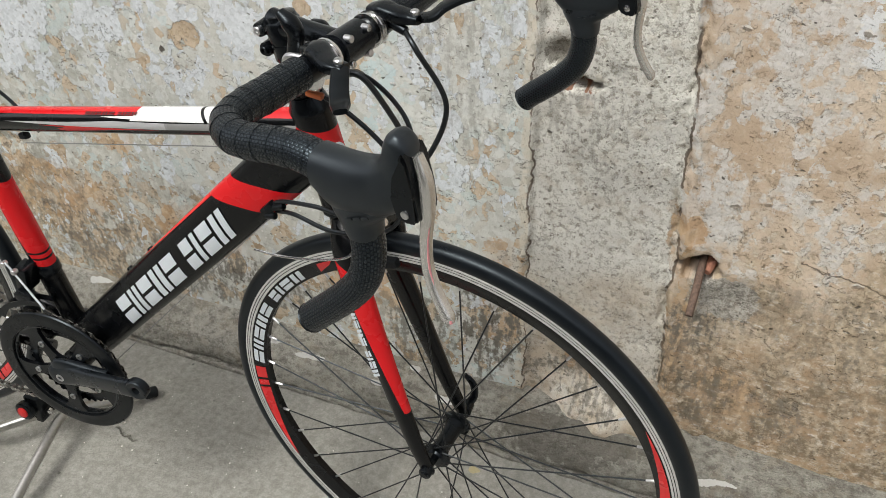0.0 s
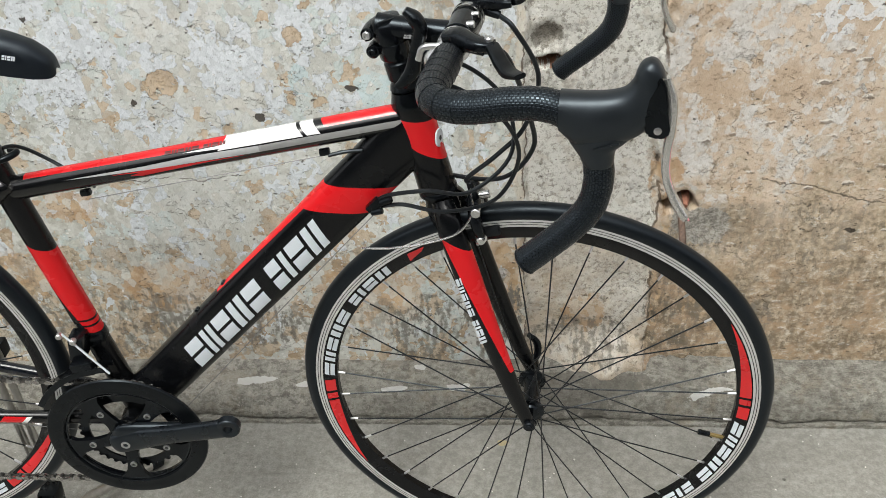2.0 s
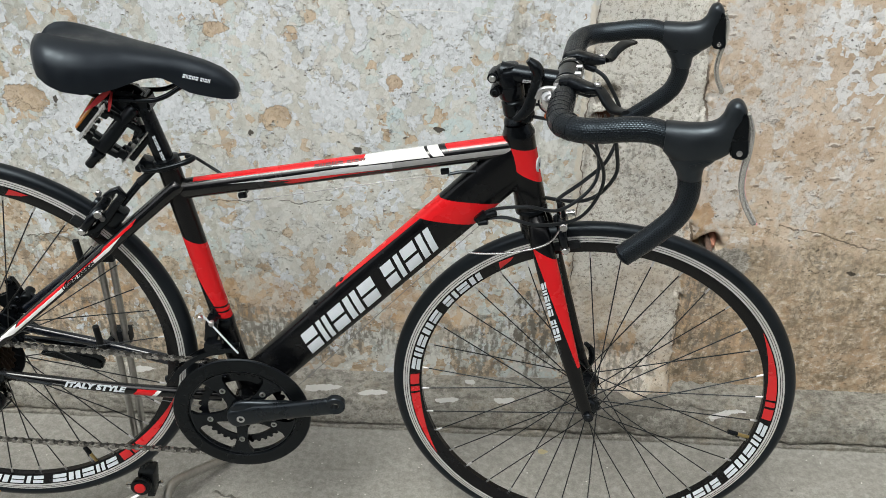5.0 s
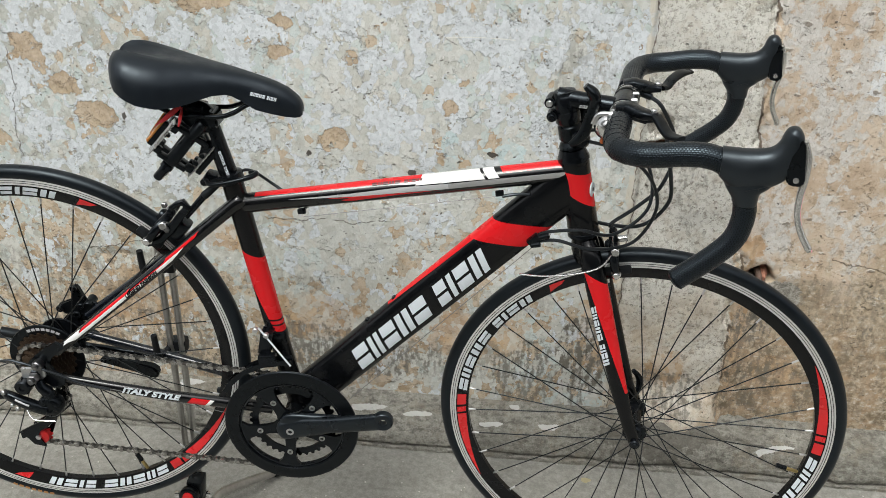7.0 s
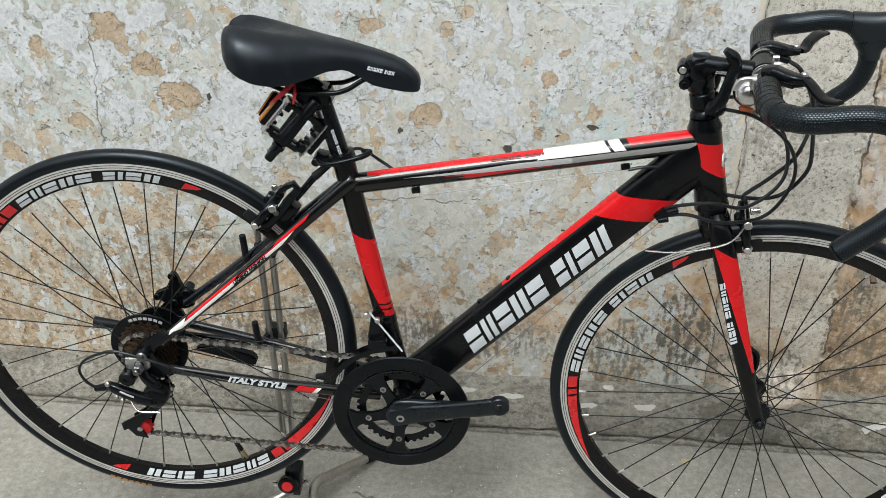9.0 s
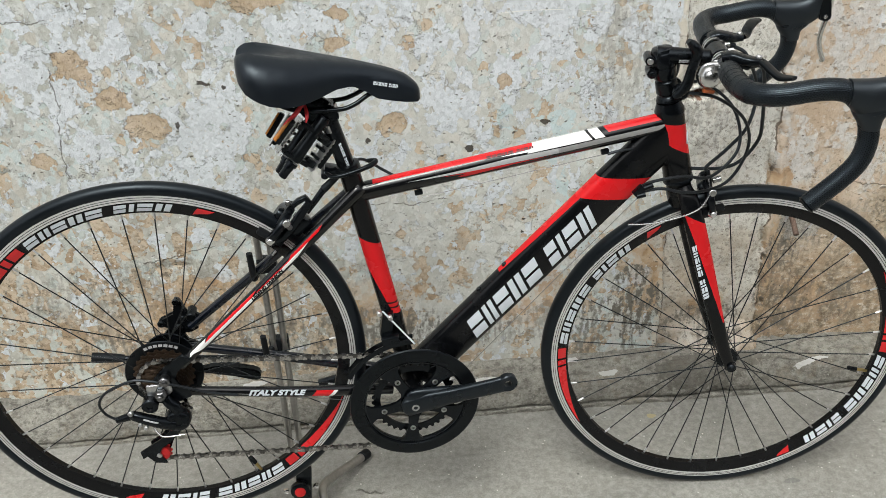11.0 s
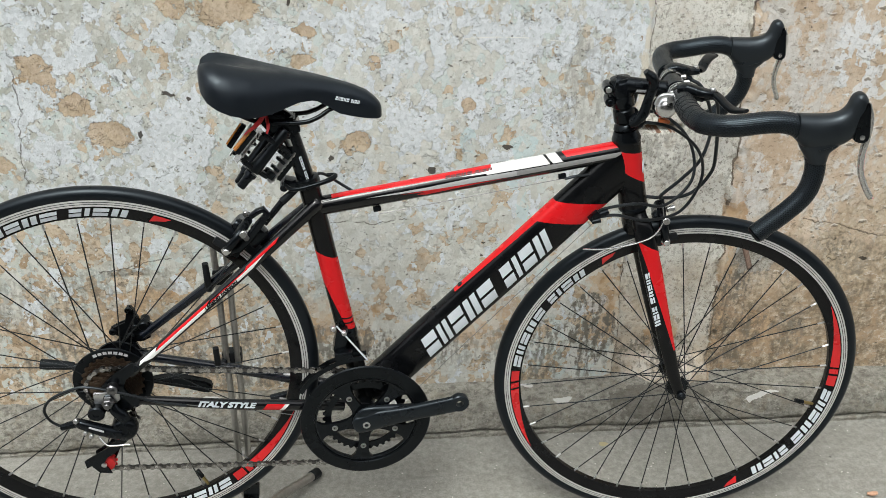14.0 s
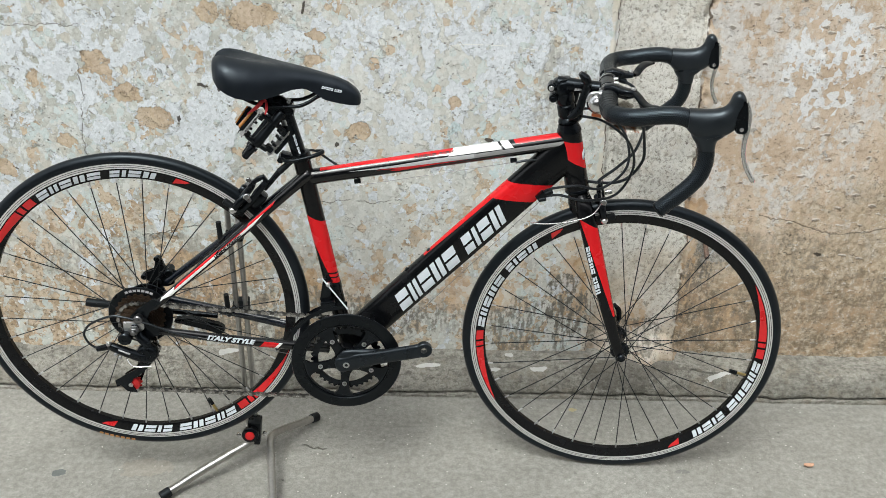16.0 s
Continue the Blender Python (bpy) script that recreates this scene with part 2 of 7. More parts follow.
paint_black = painted("black frame paint", BLACK, [])
black_satin = plain("black anodised alloy", (0.003, 0.0035, 0.0045), 0.22, 0.0, 700, 0.2, 0.06, gloss=0.3)
crank_black = plain("grey-black painted crank", (0.006, 0.0075, 0.0095), 0.28, 0.0, 500, 0.25, 0.1, gloss=0.4)
black_plastic = plain("black plastic", (0.003, 0.0035, 0.0042), 0.28, 0, 500, 0.2, 0.1, gloss=0.26)
black_rubber = plain("matt black rubber", (0.006, 0.006, 0.0065), 0.55, 0, 900, 0.2, 0.25, gloss=0.3)
hood_rubber = plain("smooth hood rubber", (0.0105, 0.0125, 0.0150), 0.36, 0, 1200, 0.15, 0.14, gloss=0.5)
gloss_black = plain("glossy black alloy", (0.004, 0.0045, 0.0055), 0.16, 0.0, 600, 0.2, 0.05, gloss=0.6)
chrome = plain("polished steel", (0.72, 0.72, 0.72), 0.16, 1.0, 200, 0.06, 0.03)
alloy = plain("brushed alloy", (0.62, 0.62, 0.63), 0.3, 1.0, 400, 0.1, 0.1)
stainless = plain("scuffed stainless tube", (0.46, 0.45, 0.43), 0.38, 1.0, 160, 0.16, 0.2)
chain_steel = plain("oiled chain steel", (0.40, 0.39, 0.38), 0.22, 1.0, 500, 0.3, 0.2)
chain_dark = plain("dark chain steel", (0.13, 0.125, 0.12), 0.30, 0.9, 500, 0.3, 0.2)
sprocket_steel = plain("browned sprocket steel", (0.105, 0.074, 0.054), 0.36, 0.85, 350, 0.35, 0.25)
grey_steel = plain("dull grey steel", (0.19, 0.19, 0.195), 0.28, 1.0, 400, 0.15, 0.1)
lever_silver = plain("filmed silver lever", (0.60, 0.59, 0.565), 0.22, 0.75, 300, 0.1, 0.05)
spoke_black = plain("black spoke steel", (0.012, 0.012, 0.012), 0.35, 0.3, 600, 0.2, 0.05)
decal_white = plain("white vinyl", (0.60, 0.645, 0.69), 0.35, 0, 500, 0.04, 0.05)
decal_grey = plain("silver vinyl", (0.5, 0.5, 0.52), 0.35, 0.2, 500, 0.06, 0.05)
decal_red = plain("red vinyl", RED, 0.32, 0, 500, 0.06, 0.05, coat=0.3)
decal_dark = plain("dark red vinyl", (0.1, 0.006, 0.008), 0.35, 0, 500, 0.1, 0.05)
decal_orange = plain("faded orange print", (0.4, 0.2, 0.07), 0.5, 0, 500, 0.15, 0.05)
red_plastic = plain("red plastic", (0.5, 0.012, 0.014), 0.35, 0, 400, 0.1, 0.1)
amber = plain("amber reflector", (0.42, 0.15, 0.02), 0.18, 0, 300, 0.15, 0.1, coat=0.5)
red_cord = plain("red tie tape", (0.55, 0.025, 0.03), 0.5, 0, 500, 0.2, 0.2)
brass = plain("dull brass", (0.5, 0.38, 0.16), 0.32, 1.0, 400, 0.1, 0.1)
rust = plain("rusty steel pipe", (0.13, 0.085, 0.065), 0.75, 0.2, 220, 0.45, 0.6, 0.0012)
saddle_skin = plain("black saddle vinyl", (0.0060, 0.0078, 0.0110), 0.36, 0, 1500, 0.12, 0.2, 0.0002, gloss=0.42)
tyre_rubber = plain("new tyre rubber", (0.0050, 0.0065, 0.0085), 0.33, 0, 420, 0.2, 0.2, 0.0005, gloss=0.32)


def make_tape():
    """Woven black bar tape with a fine raised check."""
    m, t, b = nodes_of("woven bar tape")
    at = place_of(t)
    sep = t.nodes.new("ShaderNodeSeparateXYZ")
    t.links.new(t.nodes.new("ShaderNodeTexCoord").outputs["UV"], sep.inputs[0])
    row = calc(t, "MULTIPLY", sep.outputs["Y"], 1 / 0.0030)
    shifted = calc(t, "MULTIPLY_ADD", calc(t, "FLOOR", row), 0.5, calc(t, "MULTIPLY", sep.outputs["X"], 1 / 0.0038))
    across = calc(t, "ABSOLUTE", calc(t, "SINE", calc(t, "MULTIPLY", row, math.pi)))
    along_ = calc(t, "ABSOLUTE", calc(t, "SINE", calc(t, "MULTIPLY", shifted, math.pi)))
    h = calc(t, "MULTIPLY", ramp(t, across, 0.15, 0.75), ramp(t, along_, 0.15, 0.75))
    t.links.new(blend(t, h, (0.0040, 0.0047, 0.0060), (0.0070, 0.0085, 0.0110)), b.inputs["Base Color"])
    t.links.new(blend(t, h, (0.46, 0.46, 0.46), blend(t, noise_at(t, at, 60), (0.15, 0.15, 0.15), (0.27, 0.27, 0.27))), b.inputs["Roughness"])
    t.links.new(ramp(t, h, 0.0, 1.0, 0.28, 0.56), b.inputs["Specular IOR Level"])
    b.inputs["Specular Tint"].default_value = (0.70, 0.87, 1.0, 1)
    bumped(t, b, h, 0.45, 0.0004)
    return m


tape = make_tape()


def make_brake_track():
    """Machined rim wall: three bright rings parted by two dark grooves."""
    m, t, b = nodes_of("machined rim wall")
    at = place_of(t)
    flat = t.nodes.new("ShaderNodeVectorMath")
    flat.operation = "MULTIPLY"
    t.links.new(at, flat.inputs[0])
    flat.inputs[1].default_value = (1, 0, 1)
    size = t.nodes.new("ShaderNodeVectorMath")
    size.operation = "LENGTH"
    t.links.new(flat.outputs[0], size.inputs[0])
    r = size.outputs["Value"]
    k = noise_at(t, at, 500, 3)
    col = blend(t, k, (0.52, 0.515, 0.51), (0.70, 0.695, 0.69))
    for g in (0.31065, 0.31415):
        off = calc(t, "ABSOLUTE", calc(t, "SUBTRACT", r, g))
        col = blend(t, calc(t, "LESS_THAN", off, 0.00055), col, (0.03, 0.03, 0.03))
    t.links.new(col, b.inputs["Base Color"])
    b.inputs["Metallic"].default_value = 0.35
    t.links.new(ramp(t, k, 0.3, 0.7, 0.32, 0.45), b.inputs["Roughness"])
    return m


rim_wall = make_brake_track()
cable_steel = plain("fine steel wire", (0.25, 0.25, 0.25), 0.4, 0.8, 300, 0.1, 0.05)


# ---- the setting: old plastered wall, concrete footing, paved ground ----
WALL_TURN = math.atan(-0.0445)
WALL = Matrix.Translation((0, 0.3274, 0)) @ Matrix.Rotation(WALL_TURN, 4, "Z")


def ellipse_mask(t, px, pz, wob, x, z, rx, rz):
    """1 inside a ragged ellipse round (x, z)."""
    a = calc(t, "MULTIPLY", calc(t, "ADD", px, -x), 1 / rx)
    c = calc(t, "MULTIPLY", calc(t, "ADD", pz, -z), 1 / rz)
    d = calc(t, "ADD", calc(t, "MULTIPLY", a, a), calc(t, "MULTIPLY", c, c))
    d = calc(t, "MULTIPLY_ADD", wob, 2.6, calc(t, "ADD", d, -1.3))
    return ramp(t, d, 0.92, 1.08, 1.0, 0.0)


# flaked-off places that show the tan undercoat: x, z, half width, half height
CHIPS = [
    (-1.137, 0.846, 0.036, 0.034), (-1.115, 0.815, 0.018, 0.026), (-1.076, 0.772, 0.036, 0.026), (-1.027, 0.715, 0.050, 0.032), (-1.229, 0.660, 0.024, 0.026),
    (-0.647, 0.854, 0.028, 0.014), (-0.643, 0.909, 0.022, 0.012), (-0.520, 0.849, 0.015, 0.015), (-0.558, 0.684, 0.034, 0.030), (-0.782, 0.950, 0.075, 0.034),
    (-0.880, 0.957, 0.030, 0.030), (-1.283, 0.806, 0.016, 0.020), (-1.382, 0.592, 0.026, 0.026), (-0.337, 0.756, 0.015, 0.020), (-0.312, 0.807, 0.012, 0.010), (-0.307, 0.652, 0.014, 0.011), (-0.355, 0.656, 0.011, 0.013), (-0.148, 0.810, 0.010, 0.011),
]
# bare ochre plaster, deepest in colour: x, z, half width, half height
OCHRE = [(0.252, 0.50, 0.026, 0.075), (0.262, 0.30, 0.016, 0.14), (-0.02, 0.31, 0.040, 0.12), (-0.27, 0.25, 0.11, 0.07), (0.13, 0.20, 0.04, 0.05), (-0.62, 0.28, 0.10, 0.06), (-0.98, 0.31, 0.15, 0.07), (0.36, 0.20, 0.05, 0.05), (-0.78, 0.46, 0.06, 0.03)]
# long hairline cracks: x and z at both ends
CRACKS = [(0.412, 0.488, 0.597, 0.435), (0.597, 0.435, 0.86, 0.458), (-1.09, 0.418, -0.94, 0.448), (-1.40, 0.918, -1.16, 0.928), (-1.177, 0.84, -1.195, 0.62), (-0.70, 0.508, -0.42, 0.520)]
# brighter sheets of whitewash that still hold
SHEETS = [
    (-1.211, 0.828, 0.055, 0.055), (-1.285, 0.862, 0.030, 0.050), (-1.170, 0.790, 0.030, 0.050), (-0.890, 0.699, 0.060, 0.075), (-0.848, 0.874, 0.032, 0.034), (-0.393, 0.897, 0.020, 0.085), (-0.719, 0.893, 0.070, 0.026),
    (-0.690, 0.760, 0.050, 0.040), (-0.270, 0.900, 0.050, 0.040), (-0.150, 0.880, 0.022, 0.050), (-0.560, 0.910, 0.040, 0.030), (-0.960, 0.600, 0.050, 0.040), (-1.130, 0.590, 0.050, 0.030), (0.240, 0.84, 0.010, 0.12), (0.245, 0.64, 0.008, 0.07),
]
# places where the pale blue undercoat shows
BLUES = [(-0.333, 0.690, 0.016, 0.034), (-0.217, 0.668, 0.026, 0.030), (-0.215, 0.520, 0.014, 0.042), (-0.258, 0.676, 0.008, 0.006), (-0.235, 0.600, 0.010, 0.020)]
# small deep pits, drawn out along a slant: x, z, half width, half height
PITS = [(-0.905, 0.793, 0.014, 0.006), (-0.608, 0.657, 0.007, 0.007), (-0.669, 0.968, 0.004, 0.016), (-0.965, 0.715, 0.006, 0.010), (-0.868, 0.782, 0.006, 0.005), (-0.745, 0.800, 0.006, 0.005), (0.573, 0.381, 0.012, 0.004), (-0.406, 0.623, 0.010, 0.010), (-0.252, 0.669, 0.013, 0.005), (-0.295, 0.454, 0.006, 0.005), (-0.299, 0.425, 0.004, 0.004)]


def warped(t, at, scale, amount, detail=3.0, rough=0.55):
    """Coordinates pushed about by noise, for ragged outlines."""
    n = t.nodes.new("ShaderNodeTexNoise")
    n.inputs["Scale"].default_value, n.inputs["Detail"].default_value, n.inputs["Roughness"].default_value = scale, detail, rough
    t.links.new(at, n.inputs["Vector"])
    mid = t.nodes.new("ShaderNodeVectorMath")
    mid.operation = "SUBTRACT"
    t.links.new(n.outputs["Color"], mid.inputs[0])
    mid.inputs[1].default_value = (0.5, 0.5, 0.5)
    add = t.nodes.new("ShaderNodeVectorMath")
    add.operation = "MULTIPLY_ADD"
    t.links.new(mid.outputs[0], add.inputs[0])
    add.inputs[1].default_value = (amount, amount, amount)
    t.links.new(at, add.inputs[2])
    return add.outputs[0]


def ellipse_union(t, at, wob, places):
    """1 inside any of the ragged ellipses (x, z, half width, half height)."""
    least = None
    for x, z, rx, rz in places:
        k = t.nodes.new("ShaderNodeVectorMath")
        k.operation = "MULTIPLY_ADD"
        t.links.new(at, k.inputs[0])
        k.inputs[1].default_value, k.inputs[2].default_value = (1 / rx, 0, 1 / rz), (-x / rx, 0, -z / rz)
        d = t.nodes.new("ShaderNodeVectorMath")
        d.operation = "DOT_PRODUCT"
        t.links.new(k.outputs[0], d.inputs[0])
        t.links.new(k.outputs[0], d.inputs[1])
        least = d.outputs["Value"] if least is None else calc(t, "MINIMUM", least, d.outputs["Value"])
    return ramp(t, calc(t, "MULTIPLY_ADD", wob, 2.6, calc(t, "ADD", least, -1.3)), 0.90, 1.06, 1.0, 0.0)


def cells(t, at, scale, stretch=(1, 1, 1), shift=(0, 0, 0), turn=0.0):
    """Flat cells with three random values each, and the way to the cell's middle."""
    mp = t.nodes.new("ShaderNodeMapping")
    mp.inputs["Scale"].default_value, mp.inputs["Location"].default_value, mp.inputs["Rotation"].default_value = stretch, shift, (0, turn, 0)
    t.links.new(at, mp.inputs["Vector"])
    v = t.nodes.new("ShaderNodeTexVoronoi")
    v.inputs["Scale"].default_value = scale
    t.links.new(mp.outputs[0], v.inputs["Vector"])
    sep = t.nodes.new("ShaderNodeSeparateColor")
    t.links.new(v.outputs["Color"], sep.inputs[0])
    return sep.outputs[0], sep.outputs[1], sep.outputs[2], v.outputs["Distance"]


def mixed(t, *pairs):
    """A weighted sum of (weight, value) pairs."""
    out = 0.0
    for w, v in pairs:
        out = calc(t, "MULTIPLY_ADD", v, w, out)
    return out


def make_wall_skin():
    m, t, b = nodes_of("peeling lime plaster")
    at = place_of(t)
    sep = t.nodes.new("ShaderNodeSeparateXYZ")
    t.links.new(at, sep.inputs[0])
    px, pz = sep.outputs["X"], sep.outputs["Z"]
    flat_n = t.nodes.new("ShaderNodeVectorMath")
    flat_n.operation = "MULTIPLY"
    t.links.new(at, flat_n.inputs[0])
    flat_n.inputs[1].default_value = (1, 0, 1)
    flat = flat_n.outputs[0]
    rag = t.nodes.new("ShaderNodeSeparateXYZ")
    ragged = warped(t, flat, 30, 0.058, 6, 0.66)
    t.links.new(ragged, rag.inputs[0])
    rx_, rz_ = rag.outputs["X"], rag.outputs["Z"]
    # flakes of three sizes, each cell of its own tone
    a1, a2, a3, _ = cells(t, warped(t, flat, 34, 0.040, 4), 27, (1, 1, 0.8))
    b1, b2, b3, _ = cells(t, warped(t, flat, 75, 0.016, 4), 66, (1, 1, 0.85), (3, 0, 1))
    s1, s2, s3, s_d = cells(t, warped(t, flat, 160, 0.007, 2), 150, (1, 1, 1), (1, 0, 7))
    big = noise_at(t, flat, 2.4, 4, 0.55, shift=(2, 0, 6))
    n1 = noise_at(t, flat, 7, 5, 0.55, warp=0.3)
    nv = noise_at(t, flat, 11, 5, 0.55, stretch=(1.5, 1, 0.6), shift=(4, 0, 2), warp=0.3)
    n2 = noise_at(t, flat, 16, 6, 0.56, shift=(3.1, 0, 1.7), warp=0.4)
    n3 = noise_at(t, flat, 52, 6, 0.62, shift=(1.1, 0, 0.7))
    n4 = noise_at(t, flat, 9, 5, 0.55, shift=(8.3, 0, 5.1), warp=0.4)
    n5 = noise_at(t, flat, 24, 6, 0.56, shift=(5.3, 0, 2.1), warp=0.4)
    fine, grit = noise_at(t, at, 110, 5, 0.65), noise_at(t, at, 420, 3, 0.6)
    wob = mixed(t, (0.35, n3), (0.65, n5))
    speck = mixed(t, (0.55, fine), (0.45, grit))
    low = ramp(t, mixed(t, (0.42, big), (0.22, n4), (1.0, pz)), 0.62, 0.98, 1.0, 0.0)
    # a drier, cleaner stretch at the middle of the bay
    clean = ramp(t, mixed(t, (1.0, calc(t, "ABSOLUTE", calc(t, "ADD", px, 0.33))), (0.12, n4)), 0.32, 0.46, 1.0, 0.0)
    low = calc(t, "MULTIPLY", low, calc(t, "MULTIPLY_ADD", clean, -0.6, 1.0))
    # bare plaster: tan to ochre
    tan = blend(t, ramp(t, mixed(t, (0.6, n2), (0.25, b2), (0.15, s2)), 0.36, 0.62), (0.40, 0.295, 0.195), (0.59, 0.49, 0.37))
    tan = blend(t, ramp(t, speck, 0.47, 0.36, 0.0, 0.4), tan, (0.26, 0.19, 0.125))
    tan = blend(t, calc(t, "MULTIPLY", low, ramp(t, mixed(t, (0.5, fine), (0.5, n3)), 0.50, 0.40, 0.0, 0.75)), tan, (0.17, 0.13, 0.09))
    tan = blend(t, ramp(t, mixed(t, (0.6, n5), (0.4, b3)), 0.60, 0.64, 0.0, 0.5), tan, (0.50, 0.455, 0.385))
    # old coat: a patchwork of warm and cool greys
    coat = blend(t, ramp(t, mixed(t, (0.24, b1), (0.14, s1), (0.30, nv), (0.32, n3)), 0.33, 0.63), (0.455, 0.460, 0.418), (0.662, 0.674, 0.645))
    coat = blend(t, ramp(t, mixed(t, (0.6, b2), (0.4, n4)), 0.66, 0.70, 0.0, 0.45), coat, (0.60, 0.55, 0.47))
    coat = blend(t, ramp(t, mixed(t, (0.5, b3), (0.5, n2)), 0.64, 0.68, 0.0, 0.4), coat, (0.56, 0.585, 0.575))
    coat = blend(t, ramp(t, mixed(t, (0.5, speck), (0.5, n3)), 0.475, 0.385, 0.0, 0.55), coat, (0.33, 0.31, 0.265))
    coat = blend(t, calc(t, "MULTIPLY", low, 0.40), coat, blend(t, b1, (0.41, 0.375, 0.305), (0.60, 0.565, 0.485)))
    coat = blend(t, calc(t, "MULTIPLY", clean, 0.36), coat, (0.70, 0.695, 0.655))
    bare = mixed(t, (0.42, n4), (0.26, a2), (0.18, b2), (0.14, n3))
    bare = calc(t, "MULTIPLY_ADD", low, 0.205, bare)
    col = blend(t, ramp(t, bare, 0.632, 0.640), coat, tan)
    # thin dark rim where the old coat breaks to bare plaster
    bare_rim = calc(t, "MULTIPLY", ramp(t, bare, 0.618, 0.632), ramp(t, bare, 0.634, 0.648, 1.0, 0.0))
    col = blend(t, calc(t, "MULTIPLY", bare_rim, 0.28), col, (0.22, 0.175, 0.125))
    # pale blue undercoat in places
    blue = calc(t, "MULTIPLY", ramp(t, mixed(t, (0.6, noise_at(t, flat, 12, 5, 0.6, shift=(9, 0, 2))), (0.4, b3)), 0.575, 0.590), ramp(t, noise_at(t, flat, 3.0, 2, 0.5, shift=(4, 0, 1)), 0.47, 0.55))
    col = blend(t, calc(t, "MULTIPLY", blue, 0.6), col, blend(t, ramp(t, speck, 0.35, 0.65), (0.50, 0.60, 0.60), (0.65, 0.72, 0.71)))
    at_blue = calc(t, "MULTIPLY", ellipse_union(t, ragged, wob, BLUES), ramp(t, mixed(t, (0.5, n3), (0.5, b2)), 0.40, 0.46, 0.15, 0.85))
    # newest whitewash in clean-edged flakes, thinner lower down
    wash = mixed(t, (0.36, nv), (0.22, n1), (0.22, a1), (0.12, b1), (0.08, n3))
    wash = calc(t, "ADD", wash, ramp(t, mixed(t, (0.3, big), (1.0, pz)), 0.35, 1.05, -0.085, 0.035))
    white = ramp(t, wash, 0.540, 0.546)
    white = calc(t, "MAXIMUM", white, calc(t, "MULTIPLY", ellipse_union(t, ragged, wob, SHEETS), ramp(t, mixed(t, (0.5, n3), (0.5, b1)), 0.30, 0.31)))
    chalk = blend(t, ramp(t, mixed(t, (0.5, speck), (0.5, s1)), 0.3, 0.65), (0.595, 0.624, 0.643), (0.703, 0.734, 0.760))
    # small bare spots in the whitewash
    white = calc(t, "MULTIPLY", white, ramp(t, mixed(t, (0.5, n3), (0.3, fine), (0.2, s2)), 0.365, 0.375))
    # shade beside the whitewash flakes, painted as a dark band in the colour
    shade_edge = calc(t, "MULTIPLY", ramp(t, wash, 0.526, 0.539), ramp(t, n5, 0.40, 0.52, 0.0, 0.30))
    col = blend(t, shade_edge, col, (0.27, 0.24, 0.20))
    col = blend(t, white, col, chalk)
    col = blend(t, at_blue, col, blend(t, speck, (0.50, 0.61, 0.62), (0.62, 0.72, 0.73)))
    # tiny bright crumbs of lime
    crumb = calc(t, "MULTIPLY", ramp(t, s3, 0.895, 0.900), ramp(t, s_d, 0.30, 0.42, 1.0, 0.0))
    col = blend(t, calc(t, "MULTIPLY", crumb, 0.75), col, (0.80, 0.79, 0.76))
    chip = ellipse_union(t, ragged, wob, [(x, z, rx * 0.86, rz * 0.86) for x, z, rx, rz in CHIPS])
    chip = calc(t, "MULTIPLY", chip, ramp(t, mixed(t, (0.6, n3), (0.4, b2)), 0.27, 0.29))
    col = blend(t, calc(t, "MULTIPLY", chip, 0.88), col, blend(t, ramp(t, mixed(t, (0.5, fine), (0.5, n5)), 0.38, 0.62), (0.43, 0.315, 0.20), (0.60, 0.475, 0.335)))
    # the far bay: smooth buff plaster, scraped and smeared
    bay = blend(t, ramp(t, mixed(t, (0.4, n4), (0.3, n2), (0.3, n3)), 0.40, 0.60), (0.50, 0.385, 0.280), (0.645, 0.535, 0.425))
    bay = blend(t, ramp(t, mixed(t, (0.5, nv), (0.1, b2), (0.4, n3)), 0.47, 0.60, 0.0, 0.6), bay, (0.60, 0.545, 0.475))
    smear = mixed(t, (0.44, nv), (0.08, a1), (0.13, b1), (0.35, n3), (0.16, pz))
    bay = blend(t, ramp(t, smear, 0.605, 0.660, 0.0, 0.75), bay, blend(t, s1, (0.56, 0.545, 0.52), (0.70, 0.695, 0.685)))
    e = ellipse_mask(t, rx_, rz_, wob, 0.50, 0.86, 0.10, 0.13)
    bay = blend(t, calc(t, "MULTIPLY", e, ramp(t, mixed(t, (0.6, nv), (0.4, b1)), 0.46, 0.50, 0.0, 0.85)), bay, (0.74, 0.75, 0.76))
    bay = blend(t, ramp(t, speck, 0.46, 0.37, 0.0, 0.4), bay, (0.30, 0.22, 0.15))
    olive = ramp(t, mixed(t, (0.40, n1), (0.55, n3), (-0.5, pz), (0.22, px)), 0.31, 0.41, 0.0, 0.75)
    bay = blend(t, olive, bay, blend(t, ramp(t, mixed(t, (0.5, fine), (0.5, n3)), 0.38, 0.62), (0.24, 0.190, 0.125), (0.52, 0.420, 0.300)))
    blotch = mixed(t, (0.45, noise_at(t, flat, 19, 6, 0.66, stretch=(0.8, 1, 1.2), shift=(7, 0, 3))), (0.35, n3), (0.2, fine))
    bay = blend(t, calc(t, "MULTIPLY", ramp(t, blotch, 0.455, 0.420, 0.0, 0.65), ramp(t, mixed(t, (0.3, n4), (1.0, pz)), 0.55, 0.85, 1.0, 0.25)), bay, (0.25, 0.205, 0.145))
    vein = calc(t, "ABSOLUTE", calc(t, "SUBTRACT", noise_at(t, flat, 17, 5, 0.6, stretch=(0.7, 1, 1.4), shift=(1, 0, 9)), 0.5))
